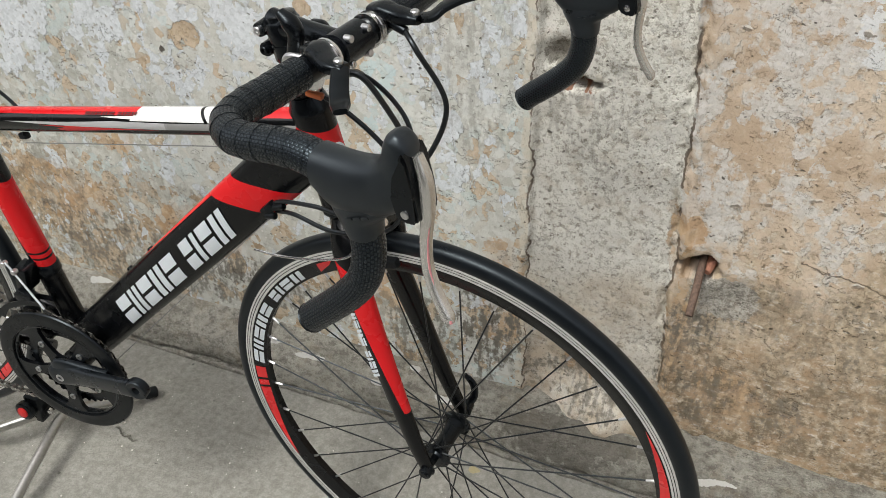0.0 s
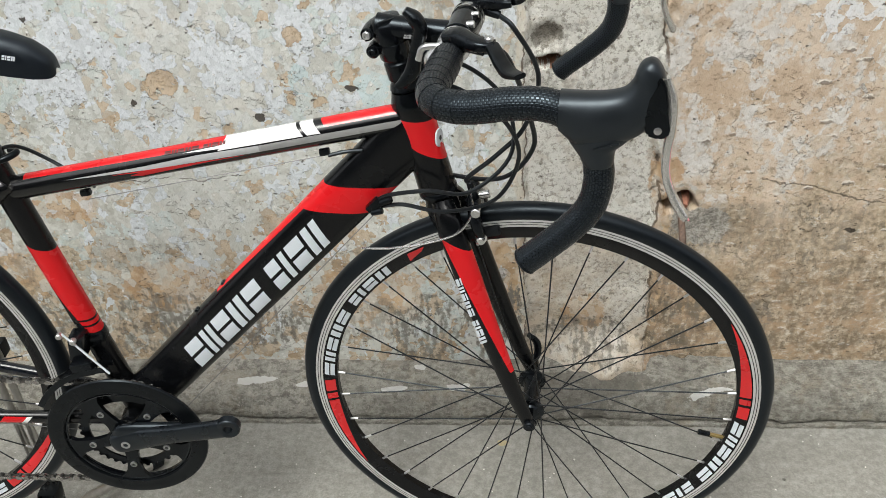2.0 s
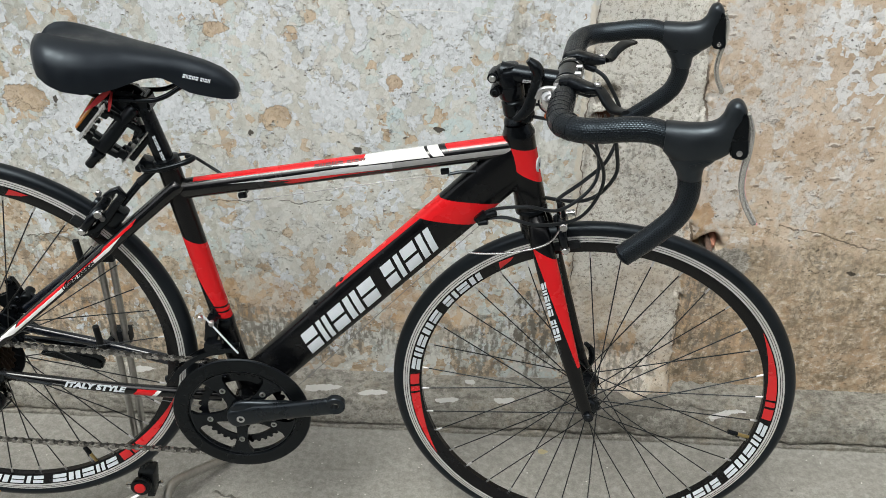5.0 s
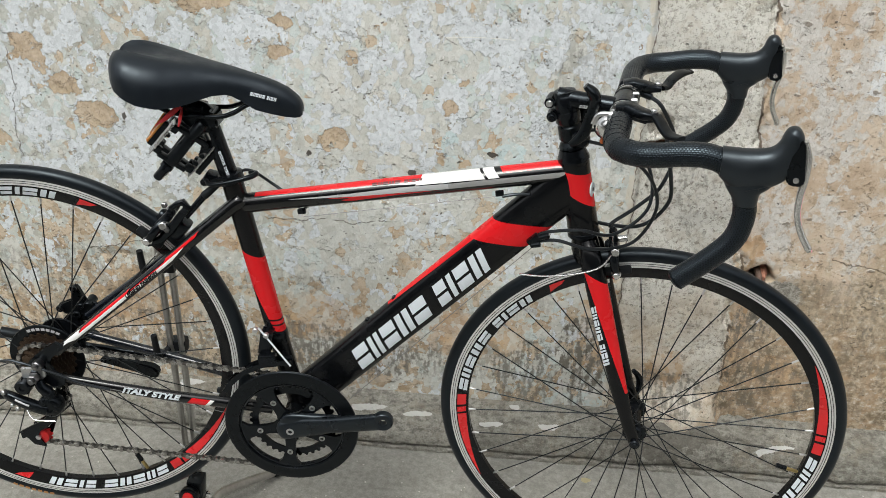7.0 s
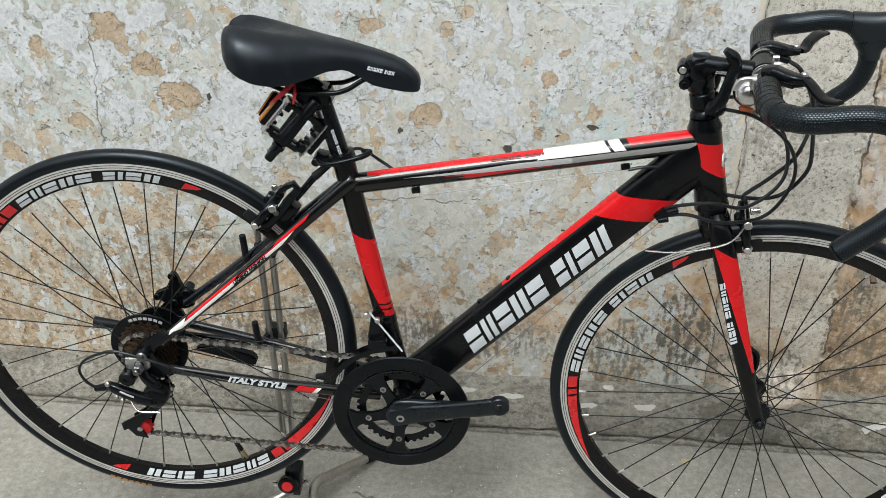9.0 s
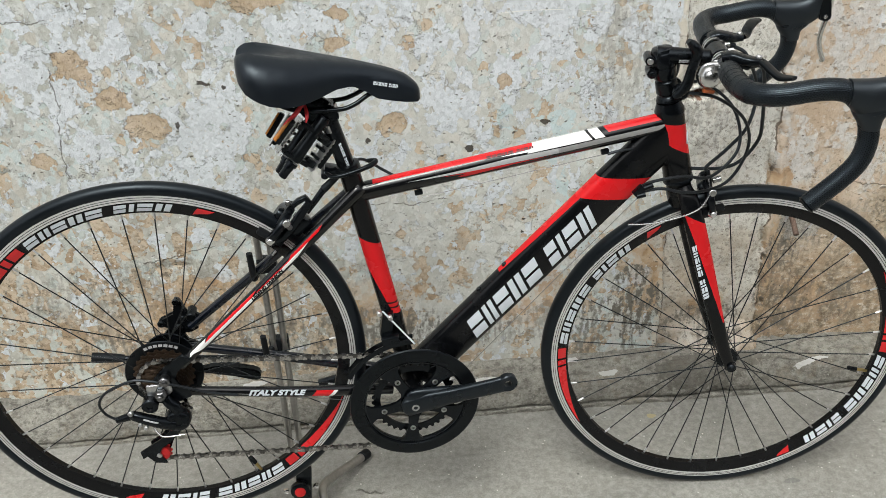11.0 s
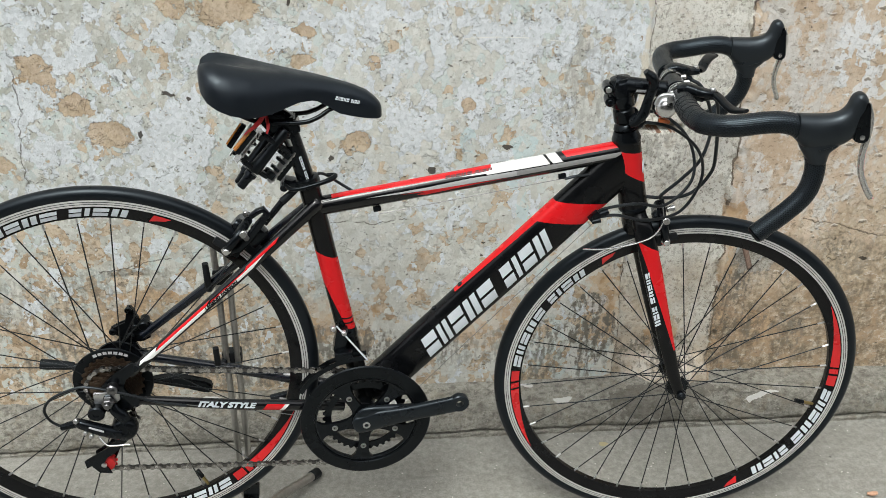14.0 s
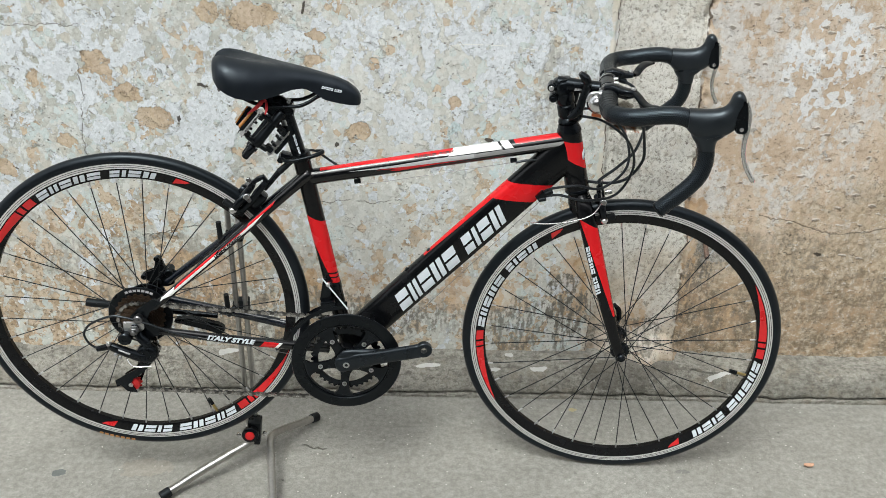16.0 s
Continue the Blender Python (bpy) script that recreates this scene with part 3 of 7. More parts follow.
    vein = calc(t, "MULTIPLY", ramp(t, vein, 0.003, 0.014, 1.0, 0.0), ramp(t, mixed(t, (0.7, n5), (-0.25, pz), (0.12, px)), 0.32, 0.40))
    bay = blend(t, calc(t, "MULTIPLY", vein, 0.65), bay, (0.72, 0.69, 0.63))
    # trowel gouges: short level flecks, lit edge painted pale above, shaded edge dark below
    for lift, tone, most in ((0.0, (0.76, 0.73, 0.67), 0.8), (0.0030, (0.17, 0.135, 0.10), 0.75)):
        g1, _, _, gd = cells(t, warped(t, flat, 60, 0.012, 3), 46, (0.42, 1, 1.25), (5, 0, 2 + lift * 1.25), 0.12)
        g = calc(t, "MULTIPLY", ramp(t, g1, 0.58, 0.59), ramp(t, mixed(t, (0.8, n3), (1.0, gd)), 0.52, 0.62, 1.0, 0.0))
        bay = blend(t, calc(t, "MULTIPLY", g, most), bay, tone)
    # scraped grain: dark and pale flecks
    scrape = mixed(t, (0.6, noise_at(t, flat, 130, 5, 0.7, stretch=(0.6, 1, 1.3), shift=(2, 0, 5))), (0.4, n3))
    bay = blend(t, ramp(t, scrape, 0.435, 0.405, 0.0, 0.45), bay, (0.20, 0.15, 0.10))
    bay = blend(t, ramp(t, scrape, 0.565, 0.600, 0.0, 0.50), bay, (0.70, 0.645, 0.56))
    # the rough pier strip
    edge = calc(t, "MULTIPLY_ADD", noise_at(t, flat, 7, 6, 0.6), 0.05, -0.025)
    wide = calc(t, "ADD", px, edge)
    lean = calc(t, "MULTIPLY_ADD", calc(t, "SUBTRACT", pz, 0.56), 0.03, wide)
    far = ramp(t, lean, 0.234, 0.240)
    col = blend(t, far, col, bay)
    strip = calc(t, "MULTIPLY", ramp(t, wide, 0.018, 0.022), ramp(t, lean, 0.234, 0.239, 1, 0))
    pier = blend(t, ramp(t, speck, 0.42, 0.52), (0.52, 0.495, 0.435), (0.78, 0.76, 0.705))
    pier = blend(t, ramp(t, n5, 0.53, 0.62, 0, 0.45), pier, (0.60, 0.54, 0.455))
    pier = blend(t, calc(t, "MULTIPLY", ramp(t, mixed(t, (0.6, n2), (0.4, b1)), 0.52, 0.56, 0, 0.75), ramp(t, speck, 0.42, 0.50)), pier, (0.76, 0.74, 0.69))
    pier = blend(t, calc(t, "MULTIPLY", ramp(t, mixed(t, (0.25, n4), (1.0, pz)), 0.38, 0.56, 1.0, 0.0), ramp(t, mixed(t, (0.6, n1), (0.4, n3)), 0.40, 0.58, 0.2, 0.8)), pier, blend(t, ramp(t, n5, 0.42, 0.58), (0.42, 0.32, 0.215), (0.62, 0.515, 0.39)))
    pier = blend(t, ramp(t, mixed(t, (0.6, fine), (0.4, s1)), 0.36, 0.28, 0.0, 0.6), pier, (0.26, 0.23, 0.19))
    col = blend(t, strip, col, pier)
    # the plaster's rounded pale lip beside the pier
    lip = calc(t, "MULTIPLY", ramp(t, wide, 0.004, 0.008), ramp(t, wide, 0.018, 0.021, 1, 0))
    col = blend(t, calc(t, "MULTIPLY", lip, ramp(t, n5, 0.40, 0.50, 0.3, 0.85)), col, blend(t, n3, (0.55, 0.49, 0.39), (0.74, 0.70, 0.62)))
    for x, z, rx, rz in OCHRE:
        e = ellipse_mask(t, rx_, rz_, wob, x, z, rx, rz)
        col = blend(t, calc(t, "MULTIPLY", e, ramp(t, mixed(t, (0.5, speck), (0.5, b1)), 0.30, 0.60, 0.75, 0.25)), col, blend(t, ramp(t, n5, 0.42, 0.58), (0.46, 0.285, 0.15), (0.60, 0.425, 0.26)))
    # broken seams down both edges of the pier
    for pos, at_x, half in ((lean, 0.2370, 0.0026), (wide, 0.0195, 0.0016)):
        off = calc(t, "ABSOLUTE", calc(t, "SUBTRACT", calc(t, "MULTIPLY_ADD", n3, 0.010, pos), at_x + 0.005))
        seam = calc(t, "MULTIPLY", ramp(t, off, half * 0.5, half, 1.0, 0.0), ramp(t, n2, 0.44, 0.50))
        col = blend(t, calc(t, "MULTIPLY", seam, 0.85), col, (0.12, 0.085, 0.06))
    # grey mould, streaked and speckled, beside the pier and in drifts
    streak = mixed(t, (0.45, noise_at(t, flat, 60, 4, 0.6, stretch=(1.5, 1, 0.45), shift=(6, 0, 1))), (0.30, fine), (0.25, nv))
    for x, z, rx, rz, most in ((-0.075, 0.74, 0.08, 0.18, 0.38), (0.10, 0.66, 0.06, 0.10, 0.4), (0.62, 0.22, 0.34, 0.12, 0.45), (-0.12, 0.16, 0.12, 0.10, 0.75), (0.290, 0.25, 0.045, 0.17, 1.0), (0.36, 0.17, 0.12, 0.07, 0.8), (0.12, 0.14, 0.10, 0.05, 0.7), (0.45, 0.38, 0.16, 0.06, 0.4), (-1.10, 0.33, 0.25, 0.10, 0.45), (-0.045, 0.22, 0.06, 0.10, 1.0), (-0.85, 0.19, 0.5, 0.08, 0.75), (-0.40, 0.19, 0.3, 0.05, 0.5), (-0.22, 0.34, 0.12, 0.04, 0.3), (-0.72, 0.36, 0.14, 0.04, 0.3)):
        grime = calc(t, "MULTIPLY", ellipse_mask(t, rx_, rz_, wob, x, z, rx, rz), ramp(t, streak, 0.44, 0.54, most, 0.0))
        col = blend(t, grime, col, (0.185, 0.170, 0.145))
    # grey mortar smeared round the hole
    e = ellipse_mask(t, rx_, rz_, wob, 0.325, 0.390, 0.050, 0.040)
    col = blend(t, calc(t, "MULTIPLY", e, 0.85), col, blend(t, ramp(t, speck, 0.42, 0.58), (0.21, 0.20, 0.18), (0.46, 0.445, 0.41)))
    # raw brick and bare mortar in the pier's break
    e = ellipse_mask(t, rx_, rz_, wob, 0.056, 0.738, 0.024, 0.020)
    col = blend(t, calc(t, "MULTIPLY", e, 0.8), col, blend(t, ramp(t, speck, 0.42, 0.58), (0.20, 0.18, 0.15), (0.42, 0.385, 0.33)))
    e = ellipse_mask(t, rx_, rz_, wob, 0.066, 0.698, 0.036, 0.010)
    col = blend(t, calc(t, "MULTIPLY", e, 0.9), col, blend(t, n3, (0.14, 0.055, 0.03), (0.38, 0.17, 0.09)))
    # brown damp stain low on the far bay
    damp = calc(t, "MULTIPLY", far, ramp(t, mixed(t, (0.35, n4), (0.25, n3), (1.0, pz)), 0.50, 0.72, 0.85, 0.0))
    col = blend(t, calc(t, "MULTIPLY", damp, ramp(t, mixed(t, (0.5, speck), (0.5, scrape)), 0.56, 0.44, 0.15, 1.0)), col, blend(t, ramp(t, n5, 0.42, 0.60), (0.20, 0.155, 0.105), (0.43, 0.295, 0.185)))
    # dark pinholes and short nicks
    holes = None
    for scale, size, gate, shift in ((38.0, 0.10, 0.50, (2, 8, 3)), (95.0, 0.16, 0.47, (6, 1, 4))):
        _, _, _, hd = cells(t, warped(t, flat, 70, 0.014), scale, (0.6, 1.0, 1.0), (0, 0, 0), 0.5)
        h1 = calc(t, "MULTIPLY", ramp(t, calc(t, "MULTIPLY_ADD", fine, 0.12, hd), size, size + 0.05, 1, 0), ramp(t, noise_at(t, flat, 15, 4, shift=shift), gate, gate + 0.07))
        holes = h1 if holes is None else calc(t, "MAXIMUM", holes, h1)
    slanted = t.nodes.new("ShaderNodeMapping")
    slanted.inputs["Rotation"].default_value = (0, -0.25, 0)
    t.links.new(warped(t, flat, 90, 0.016, 4, 0.6), slanted.inputs["Vector"])
    ca, sa = math.cos(-0.25), math.sin(-0.25)
    pits = ellipse_union(t, slanted.outputs[0], n3, [(x * ca + z * sa, z * ca - x * sa, rx * 0.8, rz * 0.8) for x, z, rx, rz in PITS])
    col = blend(t, calc(t, "MULTIPLY", holes, 0.8), col, (0.10, 0.085, 0.07))
    col = blend(t, calc(t, "MULTIPLY", pits, 0.93), col, (0.060, 0.050, 0.040))
    holes = calc(t, "MAXIMUM", holes, pits)
    wander = calc(t, "MULTIPLY", calc(t, "SUBTRACT", noise_at(t, flat, 14, 6, 0.62, shift=(3, 0, 3)), 0.5), 0.05)
    for x0, z0, x1, z1 in CRACKS:
        if abs(x1 - x0) > abs(z1 - z0):
            u, v, u0, v0, u1, v1 = px, pz, x0, z0, x1, z1
        else:
            u, v, u0, v0, u1, v1 = pz, px, z1, x1, z0, x0
        slope = (v1 - v0) / (u1 - u0)
        line = calc(t, "ABSOLUTE", calc(t, "ADD", wander, calc(t, "SUBTRACT", v, calc(t, "MULTIPLY_ADD", u, slope, v0 - slope * u0))))
        span = calc(t, "MULTIPLY", calc(t, "GREATER_THAN", u, u0), calc(t, "LESS_THAN", u, u1))
        gap = calc(t, "MULTIPLY", span, ramp(t, calc(t, "SUBTRACT", line, calc(t, "MULTIPLY", n3, 0.0012)), 0.0, 0.0006, 1.0, 0.0))
        gap = calc(t, "MULTIPLY", gap, ramp(t, n5, 0.36, 0.46))
        col = blend(t, calc(t, "MULTIPLY", gap, 0.65), col, (0.10, 0.08, 0.06))
        holes = calc(t, "MAXIMUM", holes, gap)
    hair = calc(t, "ABSOLUTE", calc(t, "SUBTRACT", noise_at(t, flat, 8, 8, 0.68, stretch=(0.75, 1, 1.2), shift=(3, 0, 8)), 0.5))
    hair = calc(t, "MULTIPLY", ramp(t, hair, 0.0006, 0.0030, 1.0, 0.0), ramp(t, n2, 0.50, 0.56))
    col = blend(t, calc(t, "MULTIPLY", hair, 0.5), col, (0.13, 0.105, 0.08))
    holes = calc(t, "MAXIMUM", holes, calc(t, "MULTIPLY", hair, 0.6))
    # one long pale scratch, bowed
    dx = calc(t, "ADD", px, 0.24)
    bow = calc(t, "MULTIPLY_ADD", calc(t, "MULTIPLY", dx, dx), -0.55, calc(t, "MULTIPLY_ADD", dx, -0.055, 0.8895))
    line = calc(t, "ABSOLUTE", calc(t, "SUBTRACT", pz, bow))
    scratch = calc(t, "MULTIPLY", ramp(t, calc(t, "ABSOLUTE", dx), 0.10, 0.12, 1.0, 0.0), calc(t, "MULTIPLY", ramp(t, line, 0.0006, 0.0014, 1.0, 0.0), ramp(t, n5, 0.42, 0.48)))
    col = blend(t, calc(t, "MULTIPLY", scratch, 0.8), col, (0.80, 0.80, 0.76))
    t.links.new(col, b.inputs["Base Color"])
    b.inputs["Roughness"].default_value = 0.9
    b.inputs["Specular IOR Level"].default_value = 0.2
    h = mixed(t, (0.30, white), (-0.34, chip), (-0.16, ramp(t, bare, 0.628, 0.642)), (0.16, b1), (0.35, fine), (0.22, grit), (0.25, crumb), (-0.8, holes))
    h = calc(t, "MULTIPLY_ADD", calc(t, "MULTIPLY", strip, speck), 0.8, h)
    bumped(t, b, h, 1.0, 0.0050)
    return m


def make_concrete(name, dark, light, speck, stains, depth, paint=(), mottle=0.0, cracks=()):
    m, t, b = nodes_of(name)
    at = place_of(t)
    big, mid = noise_at(t, at, 1.6, 6, 0.62), noise_at(t, at, 9, 11, 0.7)
    fine, grit = noise_at(t, at, 70, 8, 0.7), noise_at(t, at, 330, 3)
    k = calc(t, "MULTIPLY_ADD", big, 0.45, calc(t, "MULTIPLY_ADD", mid, 0.35, calc(t, "MULTIPLY", fine, 0.2)))
    col = blend(t, ramp(t, k, 0.38, 0.62), dark, light)
    col = blend(t, ramp(t, calc(t, "MULTIPLY_ADD", fine, 0.6, calc(t, "MULTIPLY", grit, 0.4)), 0.35, 0.65, 0.55, 0.0), col, [c * 0.55 for c in dark])
    col = blend(t, ramp(t, mid, 0.58, 0.72, 0, stains), col, [c * 0.5 for c in dark])
    v = t.nodes.new("ShaderNodeTexVoronoi")
    v.inputs["Scale"].default_value = 75.0
    t.links.new(at, v.inputs["Vector"])
    spots = calc(t, "MULTIPLY", ramp(t, v.outputs["Distance"], 0.09, 0.16, 1, 0), ramp(t, noise_at(t, at, 21, 3, shift=(2, 1, 3)), 0.56, 0.64))
    col = blend(t, calc(t, "MULTIPLY", spots, speck), col, (0.66, 0.64, 0.6))
    w = t.nodes.new("ShaderNodeTexVoronoi")
    w.inputs["Scale"].default_value = 31.0
    t.links.new(at, w.inputs["Vector"])
    pits = calc(t, "MULTIPLY", ramp(t, w.outputs["Distance"], 0.05, 0.12, 1, 0), ramp(t, noise_at(t, at, 15, 3, shift=(9, 1, 3)), 0.55, 0.62))
    col = blend(t, calc(t, "MULTIPLY", pits, 0.7), col, [c * 0.3 for c in dark])
    clots = noise_at(t, at, 85, 9, 0.74, stretch=(0.7, 1, 1.2), shift=(4, 6, 2))
    if mottle:
        col = blend(t, ramp(t, clots, 0.475, 0.435, 0.0, mottle), col, (0.10, 0.09, 0.075))
        col = blend(t, ramp(t, clots, 0.545, 0.575, 0.0, mottle * 0.7), col, (0.52, 0.50, 0.45))
        col = blend(t, ramp(t, noise_at(t, at, 14, 9, 0.72, shift=(1, 3, 9)), 0.52, 0.62, 0.0, 0.30), col, (0.33, 0.27, 0.19))
    sep = t.nodes.new("ShaderNodeSeparateXYZ")
    t.links.new(warped(t, at, 40, 0.010, 5), sep.inputs[0])
    wob = noise_at(t, at, 55, 4)
    for axis, x, z, rx, rz, colour, fac in paint:
        e = ellipse_mask(t, sep.outputs["X"], sep.outputs[axis], wob, x, z, rx, rz)
        col = blend(t, calc(t, "MULTIPLY", e, fac), col, colour)
    gaps = 0.0
    wander = calc(t, "MULTIPLY", calc(t, "SUBTRACT", noise_at(t, at, 24, 6, 0.65), 0.5), 0.040)
    for x0, y0, x1, y1, half, fac in cracks:
        slope = (y1 - y0) / (x1 - x0)
        off = calc(t, "ABSOLUTE", calc(t, "ADD", wander, calc(t, "SUBTRACT", sep.outputs["Y"], calc(t, "MULTIPLY_ADD", sep.outputs["X"], slope, y0 - slope * x0))))
        span = calc(t, "MULTIPLY", ramp(t, sep.outputs["X"], x0, x0 + 0.01), ramp(t, sep.outputs["X"], x1 - 0.02, x1, 1.0, 0.0))
        g = calc(t, "MULTIPLY", span, ramp(t, off, half * 0.3, half, 1.0, 0.0))
        col = blend(t, calc(t, "MULTIPLY", g, fac), col, (0.075, 0.068, 0.055))
        gaps = calc(t, "MAXIMUM", g, gaps)
    t.links.new(col, b.inputs["Base Color"])
    t.links.new(ramp(t, mid, 0.3, 0.7, 0.72, 0.92), b.inputs["Roughness"])
    b.inputs["Specular IOR Level"].default_value = 0.3
    h = calc(t, "MULTIPLY_ADD", pits, -0.6, calc(t, "MULTIPLY_ADD", spots, 0.3, calc(t, "MULTIPLY_ADD", fine, 0.6, calc(t, "MULTIPLY", grit, 0.35))))
    if mottle:
        h = calc(t, "MULTIPLY_ADD", clots, 0.9, h)
    if cracks:
        h = calc(t, "MULTIPLY_ADD", gaps, -1.2, h)
    bumped(t, b, h, 1.0, depth)
    return m


wall_skin = make_wall_skin()
# white paint drips on the footing: x, y past the lip, half length, half width
DRIPS = ((-0.908, 0.017, 0.036, 0.007), (-0.505, 0.004, 0.045, 0.010), (-0.392, 0.0, 0.036, 0.008), (-0.230, -0.008, 0.032, 0.008), (-0.181, 0.030, 0.014, 0.010), (-0.108, -0.003, 0.026, 0.008), (0.360, -0.006, 0.046, 0.0068))
drip_paint = [("Y", x, 0.2755 - 0.072 * x + off, r * 0.85, w * 0.62, (0.78, 0.775, 0.75), 0.95) for x, off, r, w in DRIPS]
footing_skin = make_concrete("weathered footing concrete", (0.272, 0.258, 0.222), (0.585, 0.562, 0.500), 0.55, 0.25, 0.012, [("Y", 0.13, 0.268, 0.13, 0.030, (0.13, 0.12, 0.10), 0.6)] + drip_paint, 0.46)
ground_skin = make_concrete(
    "worn alley concrete", (0.250, 0.243, 0.219), (0.370, 0.360, 0.329), 0.85, 0.3, 0.0028,
    [("Y", -1.24, 0.01, 0.016, 0.013, (0.10, 0.11, 0.115), 0.8), ("Y", 0.18, -0.045, 0.016, 0.008, (0.12, 0.12, 0.12), 0.5),
     ("Y", -1.05, 0.02, 0.06, 0.03, (0.42, 0.35, 0.28), 0.2), ("Y", -0.03, 0.20, 0.010, 0.007, (0.45, 0.36, 0.14), 0.5)],
    cracks=[(-0.705, 0.088, -0.635, 0.066, 0.0036, 0.7)],
)


def grid_mesh(name, xs, zs, where, material):
    data = bpy.data.meshes.new(name)
    nx, nz = len(xs), len(zs)
    verts = [where(x, z) for z in zs for x in xs]
    faces = [(j * nx + i, j * nx + i + 1, (j + 1) * nx + i + 1, (j + 1) * nx + i) for j in range(nz - 1) for i in range(nx - 1)]
    data.from_pydata(verts, [], faces)
    data.materials.append(material)
    data.shade_smooth()
    return data


HOLES = ((0.281, 0.440, 0.024, 0.020, 0.075), (0.068, 0.699, 0.034, 0.0085, 0.045), (0.054, 0.738, 0.020, 0.018, 0.010))


def wall_depth(x, z):
    """How far the wall's face stands out (minus) or back (plus) at a place."""
    p = V((x, 0, z))
    d = 0.006 * noise.noise(p * 2.3) + 0.0025 * noise.noise(p * 9) + 0.0009 * noise.noise(p * 37)
    wig = 0.012 * noise.noise(V((0, 3, z * 7))) + 0.004 * noise.noise(V((1, 3, z * 31)))
    side_x = x + 0.03 * (z - 0.56)
    in_strip = min(1, max(0, (x + wig - 0.020) / 0.004)) * min(1, max(0, (0.236 - side_x - wig) / 0.004))
    d += in_strip * (0.011 + 0.004 * noise.noise(p * 16) + 0.0016 * noise.noise(p * 55))
    # fallen patch beside the pier, low down, and the crack that runs up its edge
    fall = min(1, max(0, (side_x - 0.238) / 0.03)) * min(1, max(0, (0.52 - x) / 0.2)) * min(1, max(0, (0.44 - z) / 0.05))
    d += fall * 0.010
    # the pier's plaster runs out over the footing in a low apron
    d -= 0.050 * min(1, max(0, (0.140 - z) / 0.055)) * min(1, max(0, (x - 0.045) / 0.10)) * min(1, max(0, (0.248 - side_x - wig) / 0.014)) * (1 + 0.3 * noise.noise(p * 30))
    jag = wig + 0.006 * noise.noise(V((2, 7, z * 60)))
    d += 0.022 * max(0, 1 - abs(side_x - 0.238 + jag) / 0.009) * max(0.25, min(1, 0.6 + 1.6 * noise.noise(V((4, 1, z * 13)))))
    d -= 0.008 * max(0, 1 - abs(side_x - 0.254 + jag) / 0.010) * max(0, noise.noise(V((8, 1, z * 9))) + 0.3)
    for hx, hz, rx, rz, deep in HOLES:
        wob = 1 + 0.3 * noise.noise(V((x * 60, 5, z * 60)))
        r = math.hypot((x - hx) / rx, (z - hz) / rz) * wob
        if r < 1.9:
            d += deep * min(1, max(0, (1.2 - r) / 0.16)) + 0.004 * max(0, 1.9 - r)
    # hollow of lost plaster across the top of the pier, and a thin one on the far plaster
    r = math.hypot((x - 0.055) / 0.035, (z - 0.735) / 0.026)
    d += 0.006 * max(0, 1.2 - r)
    r = math.hypot((x + 1.03) / 0.075, (z - 0.405) / 0.018) + 0.5 * noise.noise(p * 40)
    d += 0.007 * max(0, 1 - r)
    r = math.hypot((x - 0.50) / 0.045, (z - 0.885) / 0.008) + 0.5 * noise.noise(p * 40)
    d += 0.008 * max(0, 1 - r)
    return d


xs = list(np.arange(-1.75, 0.0, 0.0065)) + list(np.arange(0.0, 0.33, 0.0034)) + list(np.arange(0.33, 1.2, 0.0065))
zs = list(np.arange(-0.02, 0.40, 0.0065)) + list(np.arange(0.40, 0.48, 0.003)) + list(np.arange(0.48, 0.64, 0.0065)) + list(np.arange(0.64, 0.74, 0.0034)) + list(np.arange(0.74, 1.22, 0.0065))
xs = [-7.0, -4.0, -2.2] + xs + [1.6, 3.0, 6.0]
zs = zs + [1.6, 2.4, 3.4]
wall = new("wall_north", grid_mesh("wall_north", xs, zs, lambda x, z: (x, wall_depth(x, z), z), wall_skin))
wall.matrix_world = WALL
tagged(wall, "old wall with peeling white, cream and tan plaster", "wall", kind="structure")
bm = bmesh.new()
block(bm, (-0.5, 0.21, 1.69), (13.0, 0.22, 3.42), bevel=0.0)
body = part("wall_core", bm, plain("red brick core", (0.36, 0.14, 0.08), 0.9, 0, 90, 0.3, 0.5, 0.002), wall)
tagged(body, "red brick behind the plaster")


